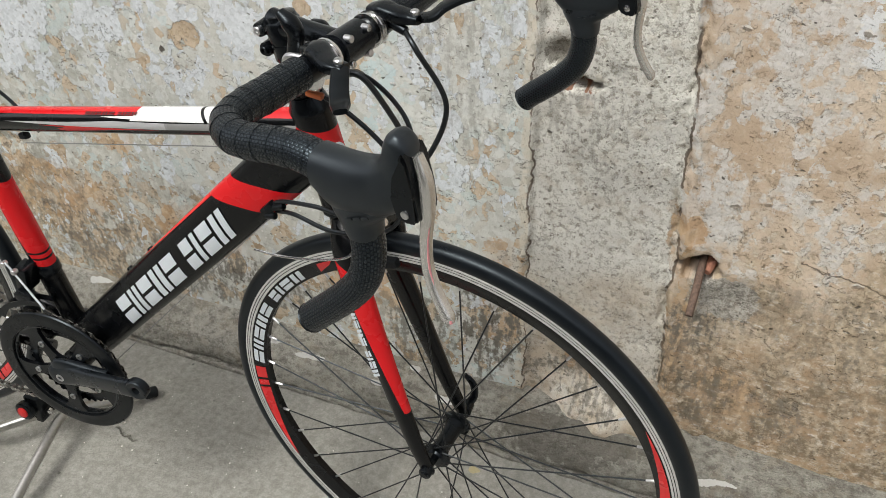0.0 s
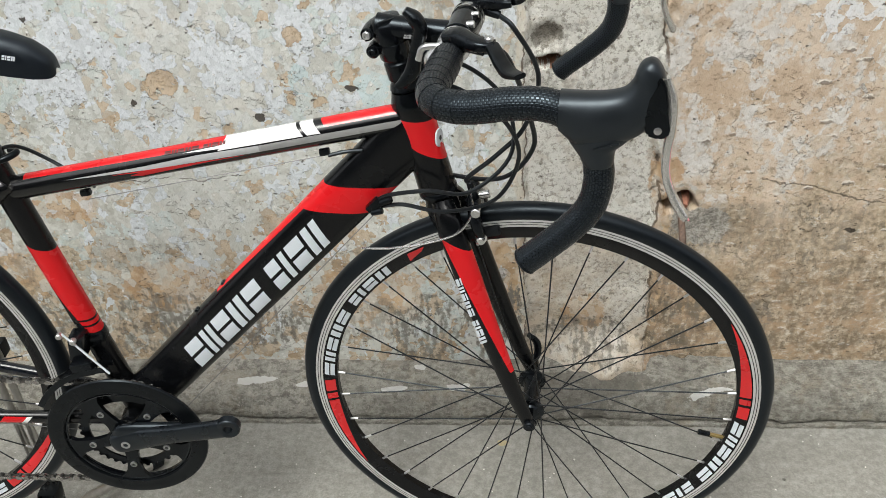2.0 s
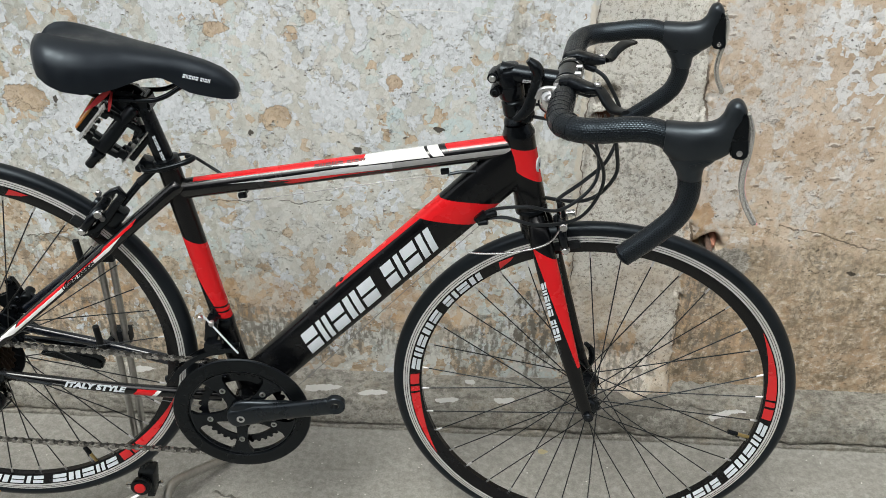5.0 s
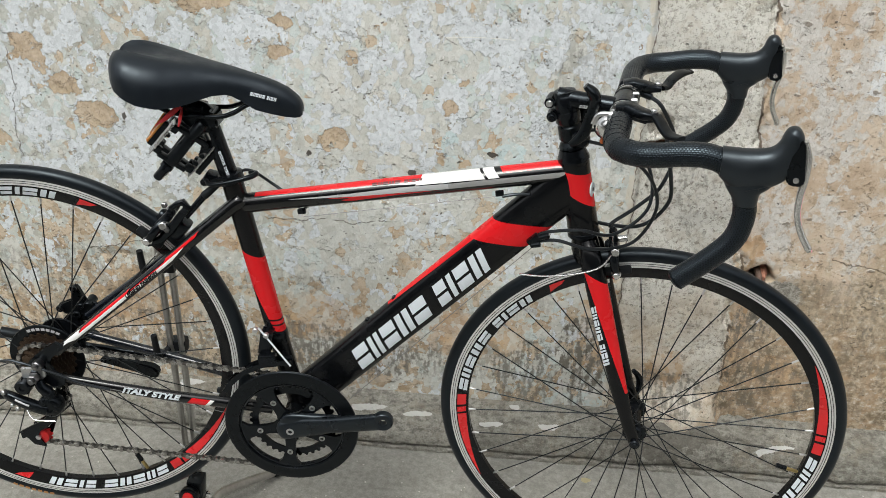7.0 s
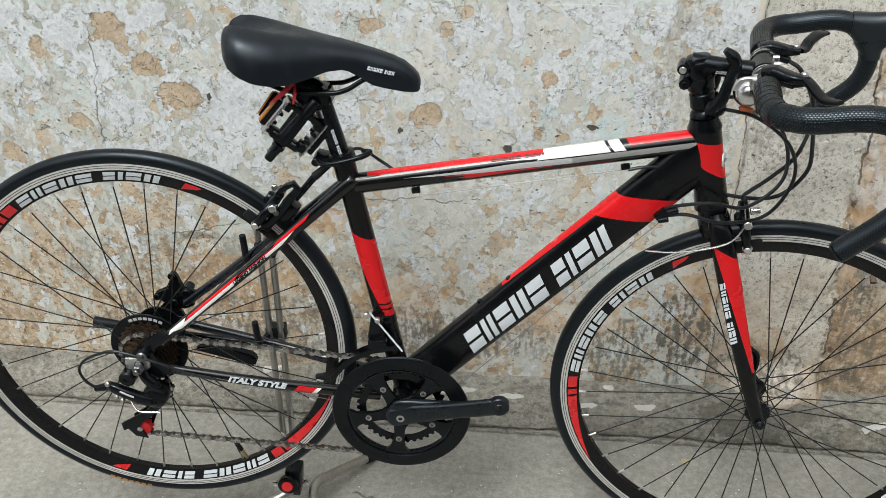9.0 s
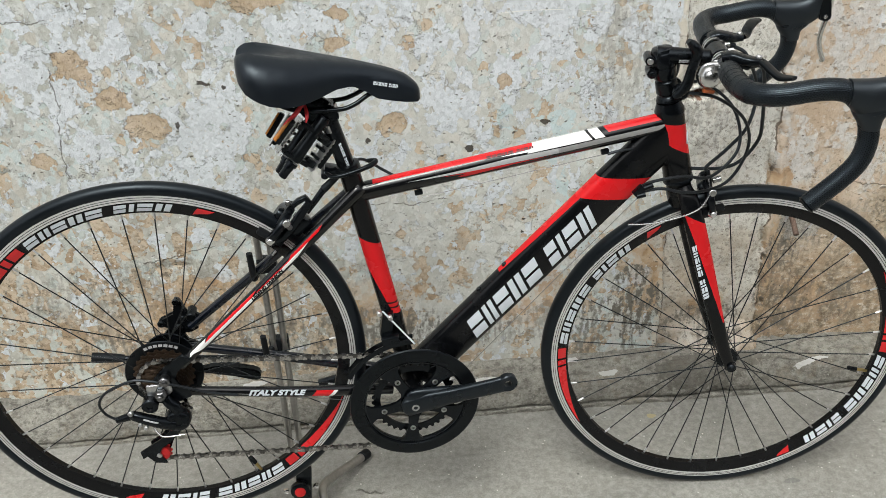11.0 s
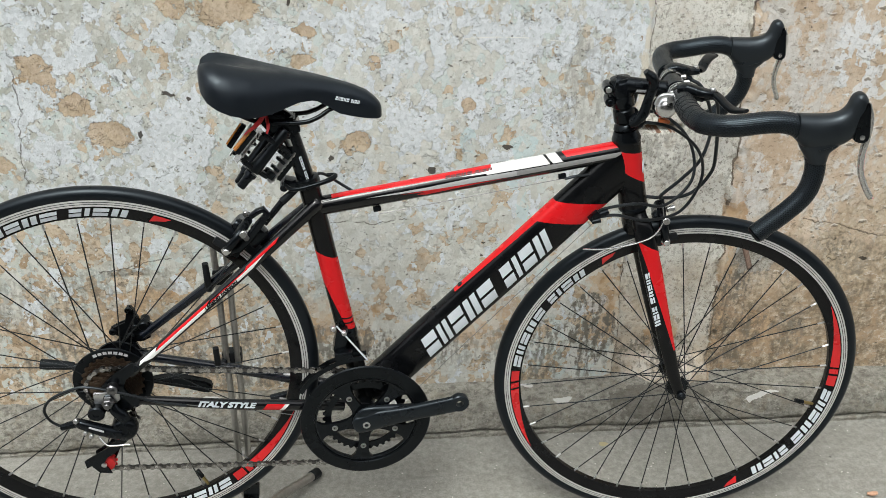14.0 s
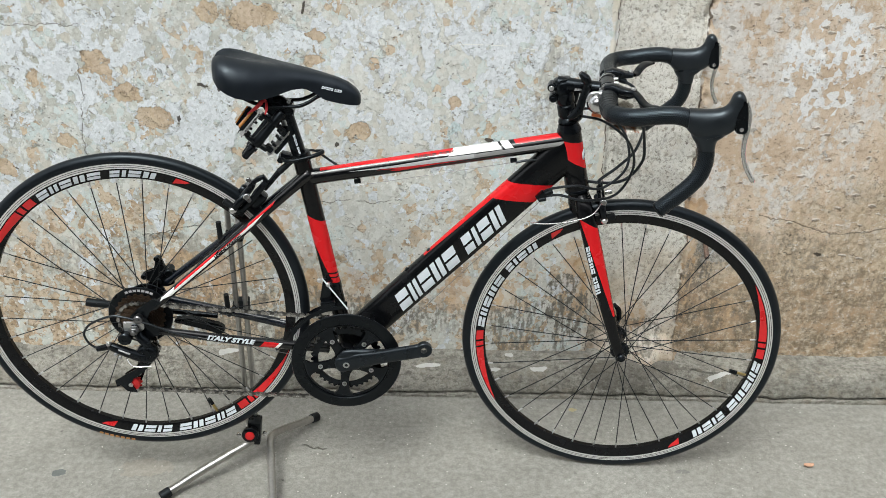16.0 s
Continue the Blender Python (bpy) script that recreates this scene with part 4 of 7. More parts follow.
def footing_point(x, k):
    """The footing's section at x, k from 0 at the wall to 1 at the ground, rough and chipped."""
    y_wall, y_lip, y_base = 0.340 - 0.0445 * x, 0.2755 - 0.072 * x, 0.2415 - 0.067 * x
    rise = 0.094 - 0.015 * x
    n = noise.noise(V((x * 5, k * 3, 0.5))) * 0.006 + noise.noise(V((x * 19, k * 7, 2.5))) * 0.005 + noise.noise(V((x * 61, k * 19, 4.5))) * 0.0054 + noise.noise(V((x * 140, k * 40, 1.5))) * 0.0032
    under = y_base + 0.016 + 0.006 * noise.noise(V((x * 11, 4.0, 1.0)))
    tall = 0.010 + 0.004 * noise.noise(V((x * 7, 2.0, 8.0)))
    if k < 0.42:
        u = k / 0.42
        y, z = y_wall + (y_lip - y_wall) * u, rise + (0.072 - rise) * u ** 1.6
    elif k < 0.76:
        u = (k - 0.42) / 0.34
        y = y_lip + (under - 0.011 - y_lip) * math.sin(u * math.pi / 2)
        z = 0.072 - 0.052 * (1 - math.cos(u * math.pi / 2)) - 0.006 * u
        y += max(0, noise.noise(V((x * 8, 1.2, 6.0)))) * math.sin(u * math.pi) * 0.022
    elif k < 0.84:
        u = (k - 0.76) / 0.08
        y, z, n = under - 0.011 + 0.013 * u, 0.014 + (tall - 0.015) * u, n * 0.4
    elif k < 0.94:
        u = (k - 0.84) / 0.10
        y, z, n = under + 0.002 + (y_base + 0.003 * noise.noise(V((x * 23, 9.0, 1.0))) - under - 0.002) * u, tall - 0.001 - 0.002 * u, n * 0.25
    else:
        u = (k - 0.94) / 0.06
        y, z, n = y_base + 0.003 * noise.noise(V((x * 23, 9.0, 1.0))) + 0.001 * u, (tall - 0.003) * (1 - u) - 0.006 * u, 0.0
    return (x, y + n, z + n * 0.7)


ks = [0, 0.07, 0.14, 0.21, 0.28, 0.35, 0.42, 0.46, 0.50, 0.54, 0.58, 0.62, 0.66, 0.70, 0.73, 0.76, 0.78, 0.80, 0.82, 0.84, 0.87, 0.90, 0.94, 0.955, 0.97, 1.0]
fx = [-7.0, -4.0, -2.2] + list(np.arange(-1.75, 1.2, 0.007)) + [1.6, 3.0, 6.0]
footing = new("footing", grid_mesh("footing", fx, ks, lambda x, k: footing_point(x, k), footing_skin))
tagged(footing, "grey concrete footing with white paint drips", "kerb", kind="structure")


def ground_point(x, y):
    z = 0.0015 * noise.noise(V((x * 2.1, y * 2.1, 0))) + 0.0007 * noise.noise(V((x * 9, y * 9, 3)))
    return (x, y, z - 0.0012 if abs(x) < 5 and abs(y) < 3 else -0.0012)


gx = [-60, -20, -6, -3] + list(np.arange(-2.0, 1.45, 0.025)) + [2, 4, 8, 20, 60]
gy = [-60, -20, -6, -3, -1.8] + list(np.arange(-1.0, 0.46, 0.025)) + [0.6, 1.5, 6, 20, 60]
ground = new("ground", grid_mesh("ground", gx, gy, ground_point, ground_skin))
tagged(ground, "worn grey concrete alley floor", "ground", kind="structure")

# unseen wall added opposite: closes the place, kept dark to dim reflections
bm = bmesh.new()
block(bm, (-0.5, -4.4, 1.6), (14.0, 0.24, 3.2), bevel=0.01)
opposite = new("unseen_wall", mesh_of("unseen_wall", bm, plain("dark grey cement", (0.09, 0.09, 0.085), 0.9, 0, 60, 0.15, 0.4, 0.002)))
tagged(opposite, "dark unseen wall added to darken reflections", "wall", kind="structure")

# steel pipe stub that hangs out of the broken hole
pipe = thing("pipe_stub", "short rusty steel pipe stub in a broken wall hole", "pipe", (0.281, 0.325, 0.46))
bm = bmesh.new()
sweep(bm, [V(p) - pipe.location for p in smooth_path([(0.285, 0.365, 0.446), (0.283, 0.325, 0.440), (0.281, 0.290, 0.420), (0.278, 0.258, 0.396)], 5)], 0.0058, 12)
part("tube", bm, rust, pipe)
bm = bmesh.new()
sweep(bm, [V(p) - pipe.location for p in smooth_path([(0.300, 0.38, 0.448), (0.296, 0.34, 0.438), (0.291, 0.322, 0.431)], 4)], [0.009, 0.008, 0.006], 9)
part("mortar_lump", bm, plain("crumbled brick", (0.33, 0.15, 0.10), 0.9, 0, 150, 0.4, 0.8, 0.002), pipe, "crumbled red brick lump")

# dry leaf chip and grit on the ground
leaf_skin = plain("dry leaf", (0.5, 0.3, 0.2), 0.7, 0, 300, 0.2, 0.4)
leaf = thing("leaf_chip", "small curled dry leaf chip on concrete", "leaf", (0.478, -0.041, 0.001))
bm = bmesh.new()
bmesh.ops.create_grid(bm, x_segments=8, y_segments=4, size=1)
for q in bm.verts:
    w = math.sqrt(max(0, 1 - q.co.x ** 2))
    q.co = V((q.co.x * 0.012, q.co.y * 0.006 * (0.3 + 0.7 * w), 0.002 + 0.004 * q.co.y ** 2 + 0.002 * q.co.x ** 2))
bmesh.ops.solidify(bm, geom=bm.faces[:], thickness=0.0006)
part("blade", bm, leaf_skin, leaf)

rng = random.Random(5)
grit_bm = bmesh.new()
for k in range(420):
    x, y = rng.uniform(-1.6, 1.0), rng.uniform(-0.65, 0.24)
    s = rng.uniform(0.0008, 0.0022)
    got = bmesh.ops.create_icosphere(grit_bm, subdivisions=1, radius=s, matrix=Matrix.Translation((x, y, s * 0.3)) @ Matrix.Diagonal((1, rng.uniform(0.6, 1.3), 0.6, 1)))
grit = new("grit", mesh_of("grit", grit_bm, plain("pale grit", (0.55, 0.53, 0.49), 0.85, 0, 200, 0.3, 0.3)))
tagged(grit, "pale sand grains and crumbs scattered on concrete", "grit", kind="stuff")


# ---- the bicycle ----
bike = thing("bicycle", "black and red road bicycle with drop handlebar, raised on a stand", "bicycle")
bike.matrix_basis = Matrix.Translation((0, -0.010, 0)) @ Matrix.Rotation(0.0045, 4, "Y")
AXLE_F, AXLE_R, BB = V((0.0005, 0, 0.335)), V((-0.9895, 0, 0.4285)), V((-0.579, 0, 0.3290))
HEAD_T, HEAD_B = V((-0.1440, 0, 0.806)), V((-0.1195, 0, 0.692))
AXIS = (HEAD_T - HEAD_B).normalized()
SIDE = (0, 1, 0)
STEER = Matrix.Translation(HEAD_B) @ Matrix.Rotation(radians(-8.0), 4, AXIS) @ Matrix.Translation(-HEAD_B)
BAR = Matrix.Translation((-0.083, -0.0215, 0.8895)) @ Matrix.Rotation(radians(-12.5), 4, "Z") @ Matrix.Rotation(radians(1.0), 4, "X")


def moved(m, pts):
    return [m @ V(p) for p in pts]


# painted areas, as outlines in the bicycle's own plane
TT_S, TT_H = V((-0.622, 0, 0.717)), V((-0.165, 0, 0.786))
tt_d = (TT_H - TT_S).normalized()
tt_n = V((-tt_d.z, 0, tt_d.x))


def on_tt(s, h):
    p = TT_S + tt_d * s + tt_n * h
    return (p.x, p.z)


top_paint = painted("top tube paint", BLACK, [
    (RED, [on_tt(0.004, 0.0126), on_tt(0.262, 0.0114), on_tt(0.285, 0.05), on_tt(0.008, 0.05)]),
    (WHITE, [on_tt(0.190, 0.0098), on_tt(0.262, 0.0114), on_tt(0.262, 0.0072), on_tt(0.240, 0.0084)]),
    (WHITE, [on_tt(0.250, 0.0062), on_tt(0.376, 0.0050), on_tt(0.346, 0.05), on_tt(0.300, 0.05)]),
    (BLACK, [on_tt(0.355, 0.0050), on_tt(0.3595, 0.0050), on_tt(0.3295, 0.05), on_tt(0.325, 0.05)]),
    (BLACK, [on_tt(0.376, 0.0050), on_tt(0.386, 0.0050), on_tt(0.356, 0.05), on_tt(0.346, 0.05)]),
    (RED, [on_tt(0.382, 0.0108), on_tt(0.5, 0.0108), on_tt(0.5, 0.05), on_tt(0.356, 0.05)]),
    (SILVER, [on_tt(0.046, 0.0044), on_tt(0.156, 0.0040), on_tt(0.156, -0.0014), on_tt(0.100, 0.0018)]),
    (SILVER, [on_tt(0.155, 0.0040), on_tt(0.225, 0.0058), on_tt(0.300, 0.0040), on_tt(0.300, -0.0044), on_tt(0.155, -0.0014)]),
    ((0.27, 0.268, 0.268), [on_tt(0.299, 0.0040), on_tt(0.5, 0.0040), on_tt(0.5, -0.0040), on_tt(0.299, -0.0044)]),
    (RED, [on_tt(0.096, 0.0008), on_tt(0.160, -0.0012), on_tt(0.334, -0.0048), on_tt(0.225, -0.0058), on_tt(0.160, -0.0036)]),
    (RED, [on_tt(0.136, -0.0056), on_tt(0.160, -0.0012), on_tt(0.235, -0.0040), on_tt(0.225, -0.0058), on_tt(0.150, -0.0090)]),
], coat=0.6)
DT_O, DT_D = V((-0.534, 0, 0.385)), V((0.712, 0, 0.702))
DT_N = V((-0.702, 0, 0.712))


def on_dt(s, h):
    p = DT_O + DT_D * s + DT_N * h
    return (p.x, p.z)


down_paint = painted("down tube paint", BLACK, [
    (RED, [(-0.30, 0.711), (-0.13, 0.697), (-0.16, 0.660), (-0.34, 0.680)]),
    (RED, [on_dt(0.405, 0.0312), on_dt(0.405, 0.06), on_dt(0.185, 0.06), on_dt(0.195, 0.0345)]),
])
seat_paint = painted("seat tube paint", BLACK, [
    (RED, [(-0.665, 0.646), (-0.60, 0.618), (-0.575, 0.485), (-0.603, 0.492)]),
    (BLACK, [(-0.64, 0.5195), (-0.57, 0.5085), (-0.57, 0.5055), (-0.64, 0.5165)]),
    (BLACK, [(-0.64, 0.5105), (-0.57, 0.4995), (-0.57, 0.4965), (-0.64, 0.5075)]),
])
head_paint = painted("head tube paint", BLACK, [(RED, [(-0.20, 0.794), (-0.08, 0.786), (-0.08, 0.722), (-0.142, 0.752)])])
fork_paint = painted("fork paint", BLACK, [(RED, [(-0.118, 0.640), (-0.04, 0.602), (0.05, 0.550), (0.05, 0.432), (-0.034, 0.430), (-0.102, 0.600)])])


def stay_paint(name, a, b, bands):
    """Paint for a stay from a to b: bands of colour, from, to (metres along), below, above (metres across)."""
    d = (b - a).normalized()
    n = V((-d.z, 0, d.x))

    def at(s, h):
        p = a + d * s + n * h
        return (p.x, p.z)

    return painted(name, BLACK, [(c, [at(s0, h0), at(s1, h0), at(s1 + k, h1), at(s0 + k, h1)]) for c, s0, s1, h0, h1, k in bands], coat=0.6)


def tube(name, pts, radii, flat, material, label="", seg=28, power=2.0, parent=None, m=None, steps=8):
    bm = bmesh.new()
    path = smooth_path(pts, steps)
    if m:
        path = moved(m, path)
    side = (m.to_3x3() @ V(SIDE)) if m else SIDE
    sweep(bm, path, radii, seg, side, flat, power)
    return part(name, bm, material, parent or bike, label)


top_tube = tube("top_tube", [TT_S - tt_d * 0.03, TT_S.lerp(TT_H, 0.5), TT_H + tt_d * 0.012], [0.0155, 0.0162, 0.0170], [0.0145, 0.0155, 0.0165], top_paint, "red, white and black top tube")
down_tube = tube("down_tube", [DT_O - DT_D * 0.045, DT_O + DT_D * 0.25, DT_O + DT_D * 0.555], [0.034, 0.0355, 0.036], [0.021, 0.0195, 0.0185], down_paint, "deep black down tube with a red band", power=2.7)
seat_tube = tube("seat_tube", [BB + V((0.004, 0, 0.0)), V((-0.590, 0, 0.402)), V((-0.6545, 0, 0.752))], [0.0175, 0.0165, 0.0165], [0.017, 0.0165, 0.0165], seat_paint, "black seat tube with a red flash")
head_tube = tube("head_tube", [HEAD_B, HEAD_B.lerp(HEAD_T, 0.5), HEAD_T], [0.0235, 0.0225, 0.0225], [0.0235, 0.0225, 0.0225], head_paint, "black head tube with a red wedge")
bm = bmesh.new()
lathe(bm, BB - V((0, 0.036, 0)), (0, 1, 0), [(0, 0.017), (0.002, 0.020), (0.070, 0.020), (0.072, 0.017)], 28)
part("bottom_bracket", bm, paint_black, bike)

# headset rings
for z0, z1, r in ((-0.008, 0.0, 0.0245), (0.114, 0.126, 0.0235)):
    bm = bmesh.new()
    L = (HEAD_T - HEAD_B).length
    base = HEAD_B + AXIS * (z0 if z0 < 0 else L)
    lathe(bm, base, AXIS, [(0, r - 0.002), (0.0015, r), (0.006, r), (0.008, r - 0.0015)] if z0 < 0 else [(0, r), (0.004, r), (0.010, 0.021), (0.018, 0.0185)], 28)
    part("headset_cup", bm, black_satin, bike)
# round maker's badge on the front of the head tube
bm = bmesh.new()
nose = V((0.93, -0.36, 0.1)).normalized()
lathe(bm, V((-0.1345, 0, 0.760)) + nose * 0.0215, nose, [(0, 0.011), (0.0015, 0.011), (0.002, 0.0105)], 24)
badge = part("head_badge", bm, decal_white, bike, "round white head badge")
bm = bmesh.new()
lathe(bm, V((-0.1345, 0, 0.760)) + nose * 0.0239, nose, [(0, 0.0035), (0.0004, 0.0035)], 5)
part("badge_mark", bm, black_plastic, badge)

# rear stays
RS_A, RS_B = V((-0.662, -0.018, 0.708)), V((-0.952, -0.062, 0.465))
ss_paint = stay_paint("seat stay paint", RS_A, RS_B, [
    (WHITE, 0.085, 0.345, -0.0018, 0.0034, 0.030), (RED, 0.050, 0.120, -0.0058, -0.0018, 0.012), (RED, 0.120, 0.200, -0.0032, -0.0016, 0.004), (RED, 0.200, 0.310, -0.0056, -0.0018, 0.012), (WHITE, 0.316, 0.352, -0.0060, -0.0018, 0.006), (BLACK, 0.346, 0.42, -0.0010, 0.0140, -0.046)])
CS_A, CS_B = V((-0.966, -0.060, 0.4145)), V((-0.615, -0.030, 0.346))
cs_paint = stay_paint("chain stay paint", CS_A, CS_B, [(RED, 0.214, 0.244, -0.012, 0.006, 0.012), (WHITE, 0.244, 0.251, -0.012, 0.006, 0.012)])
dark_blue = painted("stay paint", (0.006, 0.008, 0.013), [], coat=0.6)
seat_stay = tube("seat_stay", [RS_A + V((0.022, 0.008, 0.0185)), RS_A, RS_A.lerp(RS_B, 0.5) + V((0, -0.004, 0)), RS_B], [0.0115, 0.0105, 0.0084, 0.0074], [0.009, 0.009, 0.008, 0.007], ss_paint, "red and white striped seat stay", 18)
tube("seat_stay", [(-0.645, 0.010, 0.720), (-0.668, 0.018, 0.700), (-0.81, 0.044, 0.575), (-0.952, 0.062, 0.458)], [0.0092, 0.0082, 0.0074], [0.008, 0.008, 0.007], dark_blue, "", 18)
chain_stay = tube("chain_stay", [CS_A, CS_A.lerp(CS_B, 0.5) + V((0, -0.006, 0)), CS_B], [0.0080, 0.0095, 0.011], [0.007, 0.008, 0.009], cs_paint, "dark chain stay with white words", 18)
tube("chain_stay", [(-0.966, 0.060, 0.420), (-0.79, 0.052, 0.378), (-0.615, 0.030, 0.342)], [0.0080, 0.0095, 0.011], [0.007, 0.008, 0.009], dark_blue, "", 18)
bm = bmesh.new()
rod(bm, (-0.748, -0.032, 0.632), (-0.748, 0.032, 0.632), 0.0065)
part("brake_bridge", bm, paint_black, bike)
bm = bmesh.new()
rod(bm, (-0.642, -0.036, 0.343), (-0.642, 0.036, 0.343), 0.008)
part("stay_bridge", bm, paint_black, bike)
for side in (-1, 1):
    bm = bmesh.new()
    out = [(-0.934, 0.479), (-0.948, 0.488), (-0.966, 0.476), (-0.984, 0.463), (-0.999, 0.447), (-0.996, 0.436), (-0.984, 0.424), (-0.978, 0.408), (-0.966, 0.401), (-0.946, 0.406), (-0.943, 0.419), (-0.960, 0.430), (-0.965, 0.443), (-0.959, 0.458)]
    plate(bm, out, side * 0.0665 - 0.003, side * 0.0665 + 0.003)
    part("dropout", bm, black_satin, bike)

# marks and words on the frame
def dt_face(s, h):
    y = 0.0198 * max(0.0, 1 - abs(h / 0.0357) ** 2.7) ** (1 / 2.7)
    p = DT_O + DT_D * s + DT_N * h
    return V((p.x, -y - 0.0006, p.z))


maker_mark(down_tube, decal_white, 0.078, 0.370, -0.0225, 0.0165, dt_face, 0.36, 3, 4, "white slanted block")


def tt_face(s, h):
    p = TT_S + tt_d * s + tt_n * h
    return V((p.x, -0.0162 * math.sqrt(max(0.05, 1 - (h / 0.0170) ** 2)) - 0.0005, p.z))


maker_mark(top_tube, decal_dark, 0.185, 0.262, 0.0122, 0.0150, tt_face, 0.4, 1, 1, "dark red block")


def word_matrix(centre, reading, out):
    x, z = V(reading).normalized(), V(out).normalized()
    y = z.cross(x)
    z = x.cross(y)
    m = Matrix((x, y, z)).transposed().to_4x4()
    return Matrix.Translation(centre) @ m


cs_d = (CS_B - CS_A).normalized()
cs_out = V((-0.05, -1, 0.15))
letters("lettering", "ITALY STYLE", decal_white, chain_stay, word_matrix(CS_A + cs_d * 0.160 + V((0, -0.0142, 0.0035)), cs_d, cs_out), 0.0135, "white words on the stay", 1.22)
ss_d = (RS_A - RS_B).normalized()
letters("lettering", "LEGEND FASHION", black_plastic, seat_stay, word_matrix(RS_B + ss_d * 0.200 + V((0.0004, -0.0128, -0.0006)), ss_d, V((0.1, -1, 0.1))), 0.0072, "small dark words on the stay", 1.15)

# seat post, clamp and saddle
SP_D = V((-0.255, 0, 0.967))
SP_0 = V((-0.6535, 0, 0.745))
bm = bmesh.new()
rod(bm, SP_0, SP_0 + SP_D * 0.118, 0.0137, seg=24)
post = part("seat_post", bm, black_satin, bike, "black alloy seat post")
bm = plate(bmesh.new(), [(-0.7206, 0.8650), (-0.7191, 0.8580), (-0.7066, 0.8415), (-0.6850, 0.8375), (-0.6620, 0.8400), (-0.6620, 0.8540), (-0.6700, 0.8660)], -0.018, 0.018)
bmesh.ops.bevel(bm, geom=bm.edges[:], offset=0.003, segments=2, affect="EDGES")
part("post_head", bm, black_satin, post, "angular black clamp head")
maker_mark(post, decal_white, 0.0, 0.040, -0.0058, -0.0018, lambda s, h: SP_0 + SP_D * (0.060 - s) + V((0.967, 0, 0.255)) * h * -1 + V((0, -math.sqrt(0.0138 ** 2 - h * h) - 0.0004, 0)), 0.2, 1, 1, "white block")
bm = bmesh.new()
patch(bm, ((-0.006, -0.005), (0.006, -0.005), (0.006, 0.003), (-0.006, 0.003)), lambda s, h: SP_0 + SP_D * (0.085 + s) + V((0.967, 0, 0.255)) * (h - 0.004) + V((0, -math.sqrt(0.0138 ** 2 - (h - 0.004) ** 2) - 0.0004, 0)), 2, 3)
part("size_tag", bm, alloy, post, "small silver tag", False)
bm = bmesh.new()
lathe(bm, SP_0 + SP_D * 0.004, SP_D, [(0, 0.017), (0.002, 0.0205), (0.015, 0.0205), (0.017, 0.0165)], 24)
block(bm, SP_0 + SP_D * 0.0125 + V((-0.026, 0, 0)), (0.02, 0.022, 0.013), Matrix.Rotation(radians(14), 3, "Y"), 0.002)
clamp = part("seat_clamp", bm, black_satin, bike, "black quick release seat clamp")
bm = bmesh.new()
sweep(bm, smooth_path([(-0.690, -0.014, 0.757), (-0.678, -0.030, 0.757), (-0.650, -0.031, 0.762), (-0.622, -0.024, 0.768), (-0.613, -0.012, 0.770), (-0.625, -0.006, 0.769)], 6), [0.004, 0.0032, 0.0032, 0.0042, 0.004, 0.003], 10)
part("quick_release_lever", bm, black_plastic, clamp)
bm = bmesh.new()
rod(bm, (-0.692, -0.018, 0.754), (-0.692, 0.018, 0.754), 0.006)
part("clamp_bolt", bm, black_satin, clamp)

SADDLE = [  # x, half width, top, bottom of the skirt, dip in the middle
    (-0.801, 0.0192, 0.9405, 0.936, 0), (-0.8, 0.0346, 0.948, 0.929, 0.003), (-0.7963, 0.0499, 0.952, 0.917, 0.01), (-0.788, 0.0614, 0.956, 0.906, 0.013),
    (-0.7738, 0.0696, 0.956, 0.897, 0.012), (-0.7552, 0.072, 0.952, 0.889, 0.008), (-0.7318, 0.0686, 0.9463, 0.884, 0.004), (-0.7084, 0.0586, 0.9407, 0.8835, 0.002),
    (-0.6851, 0.0461, 0.936, 0.888, 0), (-0.6617, 0.036, 0.9308, 0.895, 0), (-0.6384, 0.0293, 0.9257, 0.896, 0), (-0.6197, 0.0259, 0.9208, 0.885, 0),
    (-0.6037, 0.024, 0.9164, 0.873, 0), (-0.5818, 0.0221, 0.9095, 0.867, 0), (-0.5606, 0.0197, 0.8998, 0.8625, 0), (-0.5481, 0.0168, 0.8895, 0.8608, 0),
    (-0.5419, 0.0128, 0.8822, 0.8605, 0), (-0.5392, 0.0070, 0.8752, 0.8625, 0),
]


def make_saddle():
    bm = bmesh.new()
    cols = list(zip(*SADDLE))
    n = 46
    xs = np.linspace(0, len(SADDLE) - 1, n)
    rows = []
    for k in xs:
        x, w, top, low, dip = (float(np.interp(k, range(len(SADDLE)), c)) for c in cols)
        ring = []
        for j in range(33):
            a = math.pi * j / 32
            c, s = math.cos(a), math.sin(a)
            y = w * math.copysign(abs(c) ** 0.70, c)
            z = low + (top - low) * (abs(s) ** 0.70) - dip * max(0, 1 - (y / (w * 0.42)) ** 2)
            ring.append(bm.verts.new((x, y, z)))
        lift = min(0.018, 0.45 * (top - dip - low))
        for j in range(1, 12):
            y = -w + 2 * w * j / 12
            ring.append(bm.verts.new((x, y * 0.93, low + lift * (0.3 + 0.7 * (1 - (y / w) ** 2)))))
        rows.append(ring)
    for a, b in zip(rows, rows[1:]):
        for j in range(len(a)):
            bm.faces.new((a[j], a[(j + 1) % len(a)], b[(j + 1) % len(a)], b[j]))
    bm.faces.new(rows[0])
    bm.faces.new(rows[-1])
    return bm


saddle = part("saddle", make_saddle(), saddle_skin, bike, "padded black vinyl saddle")


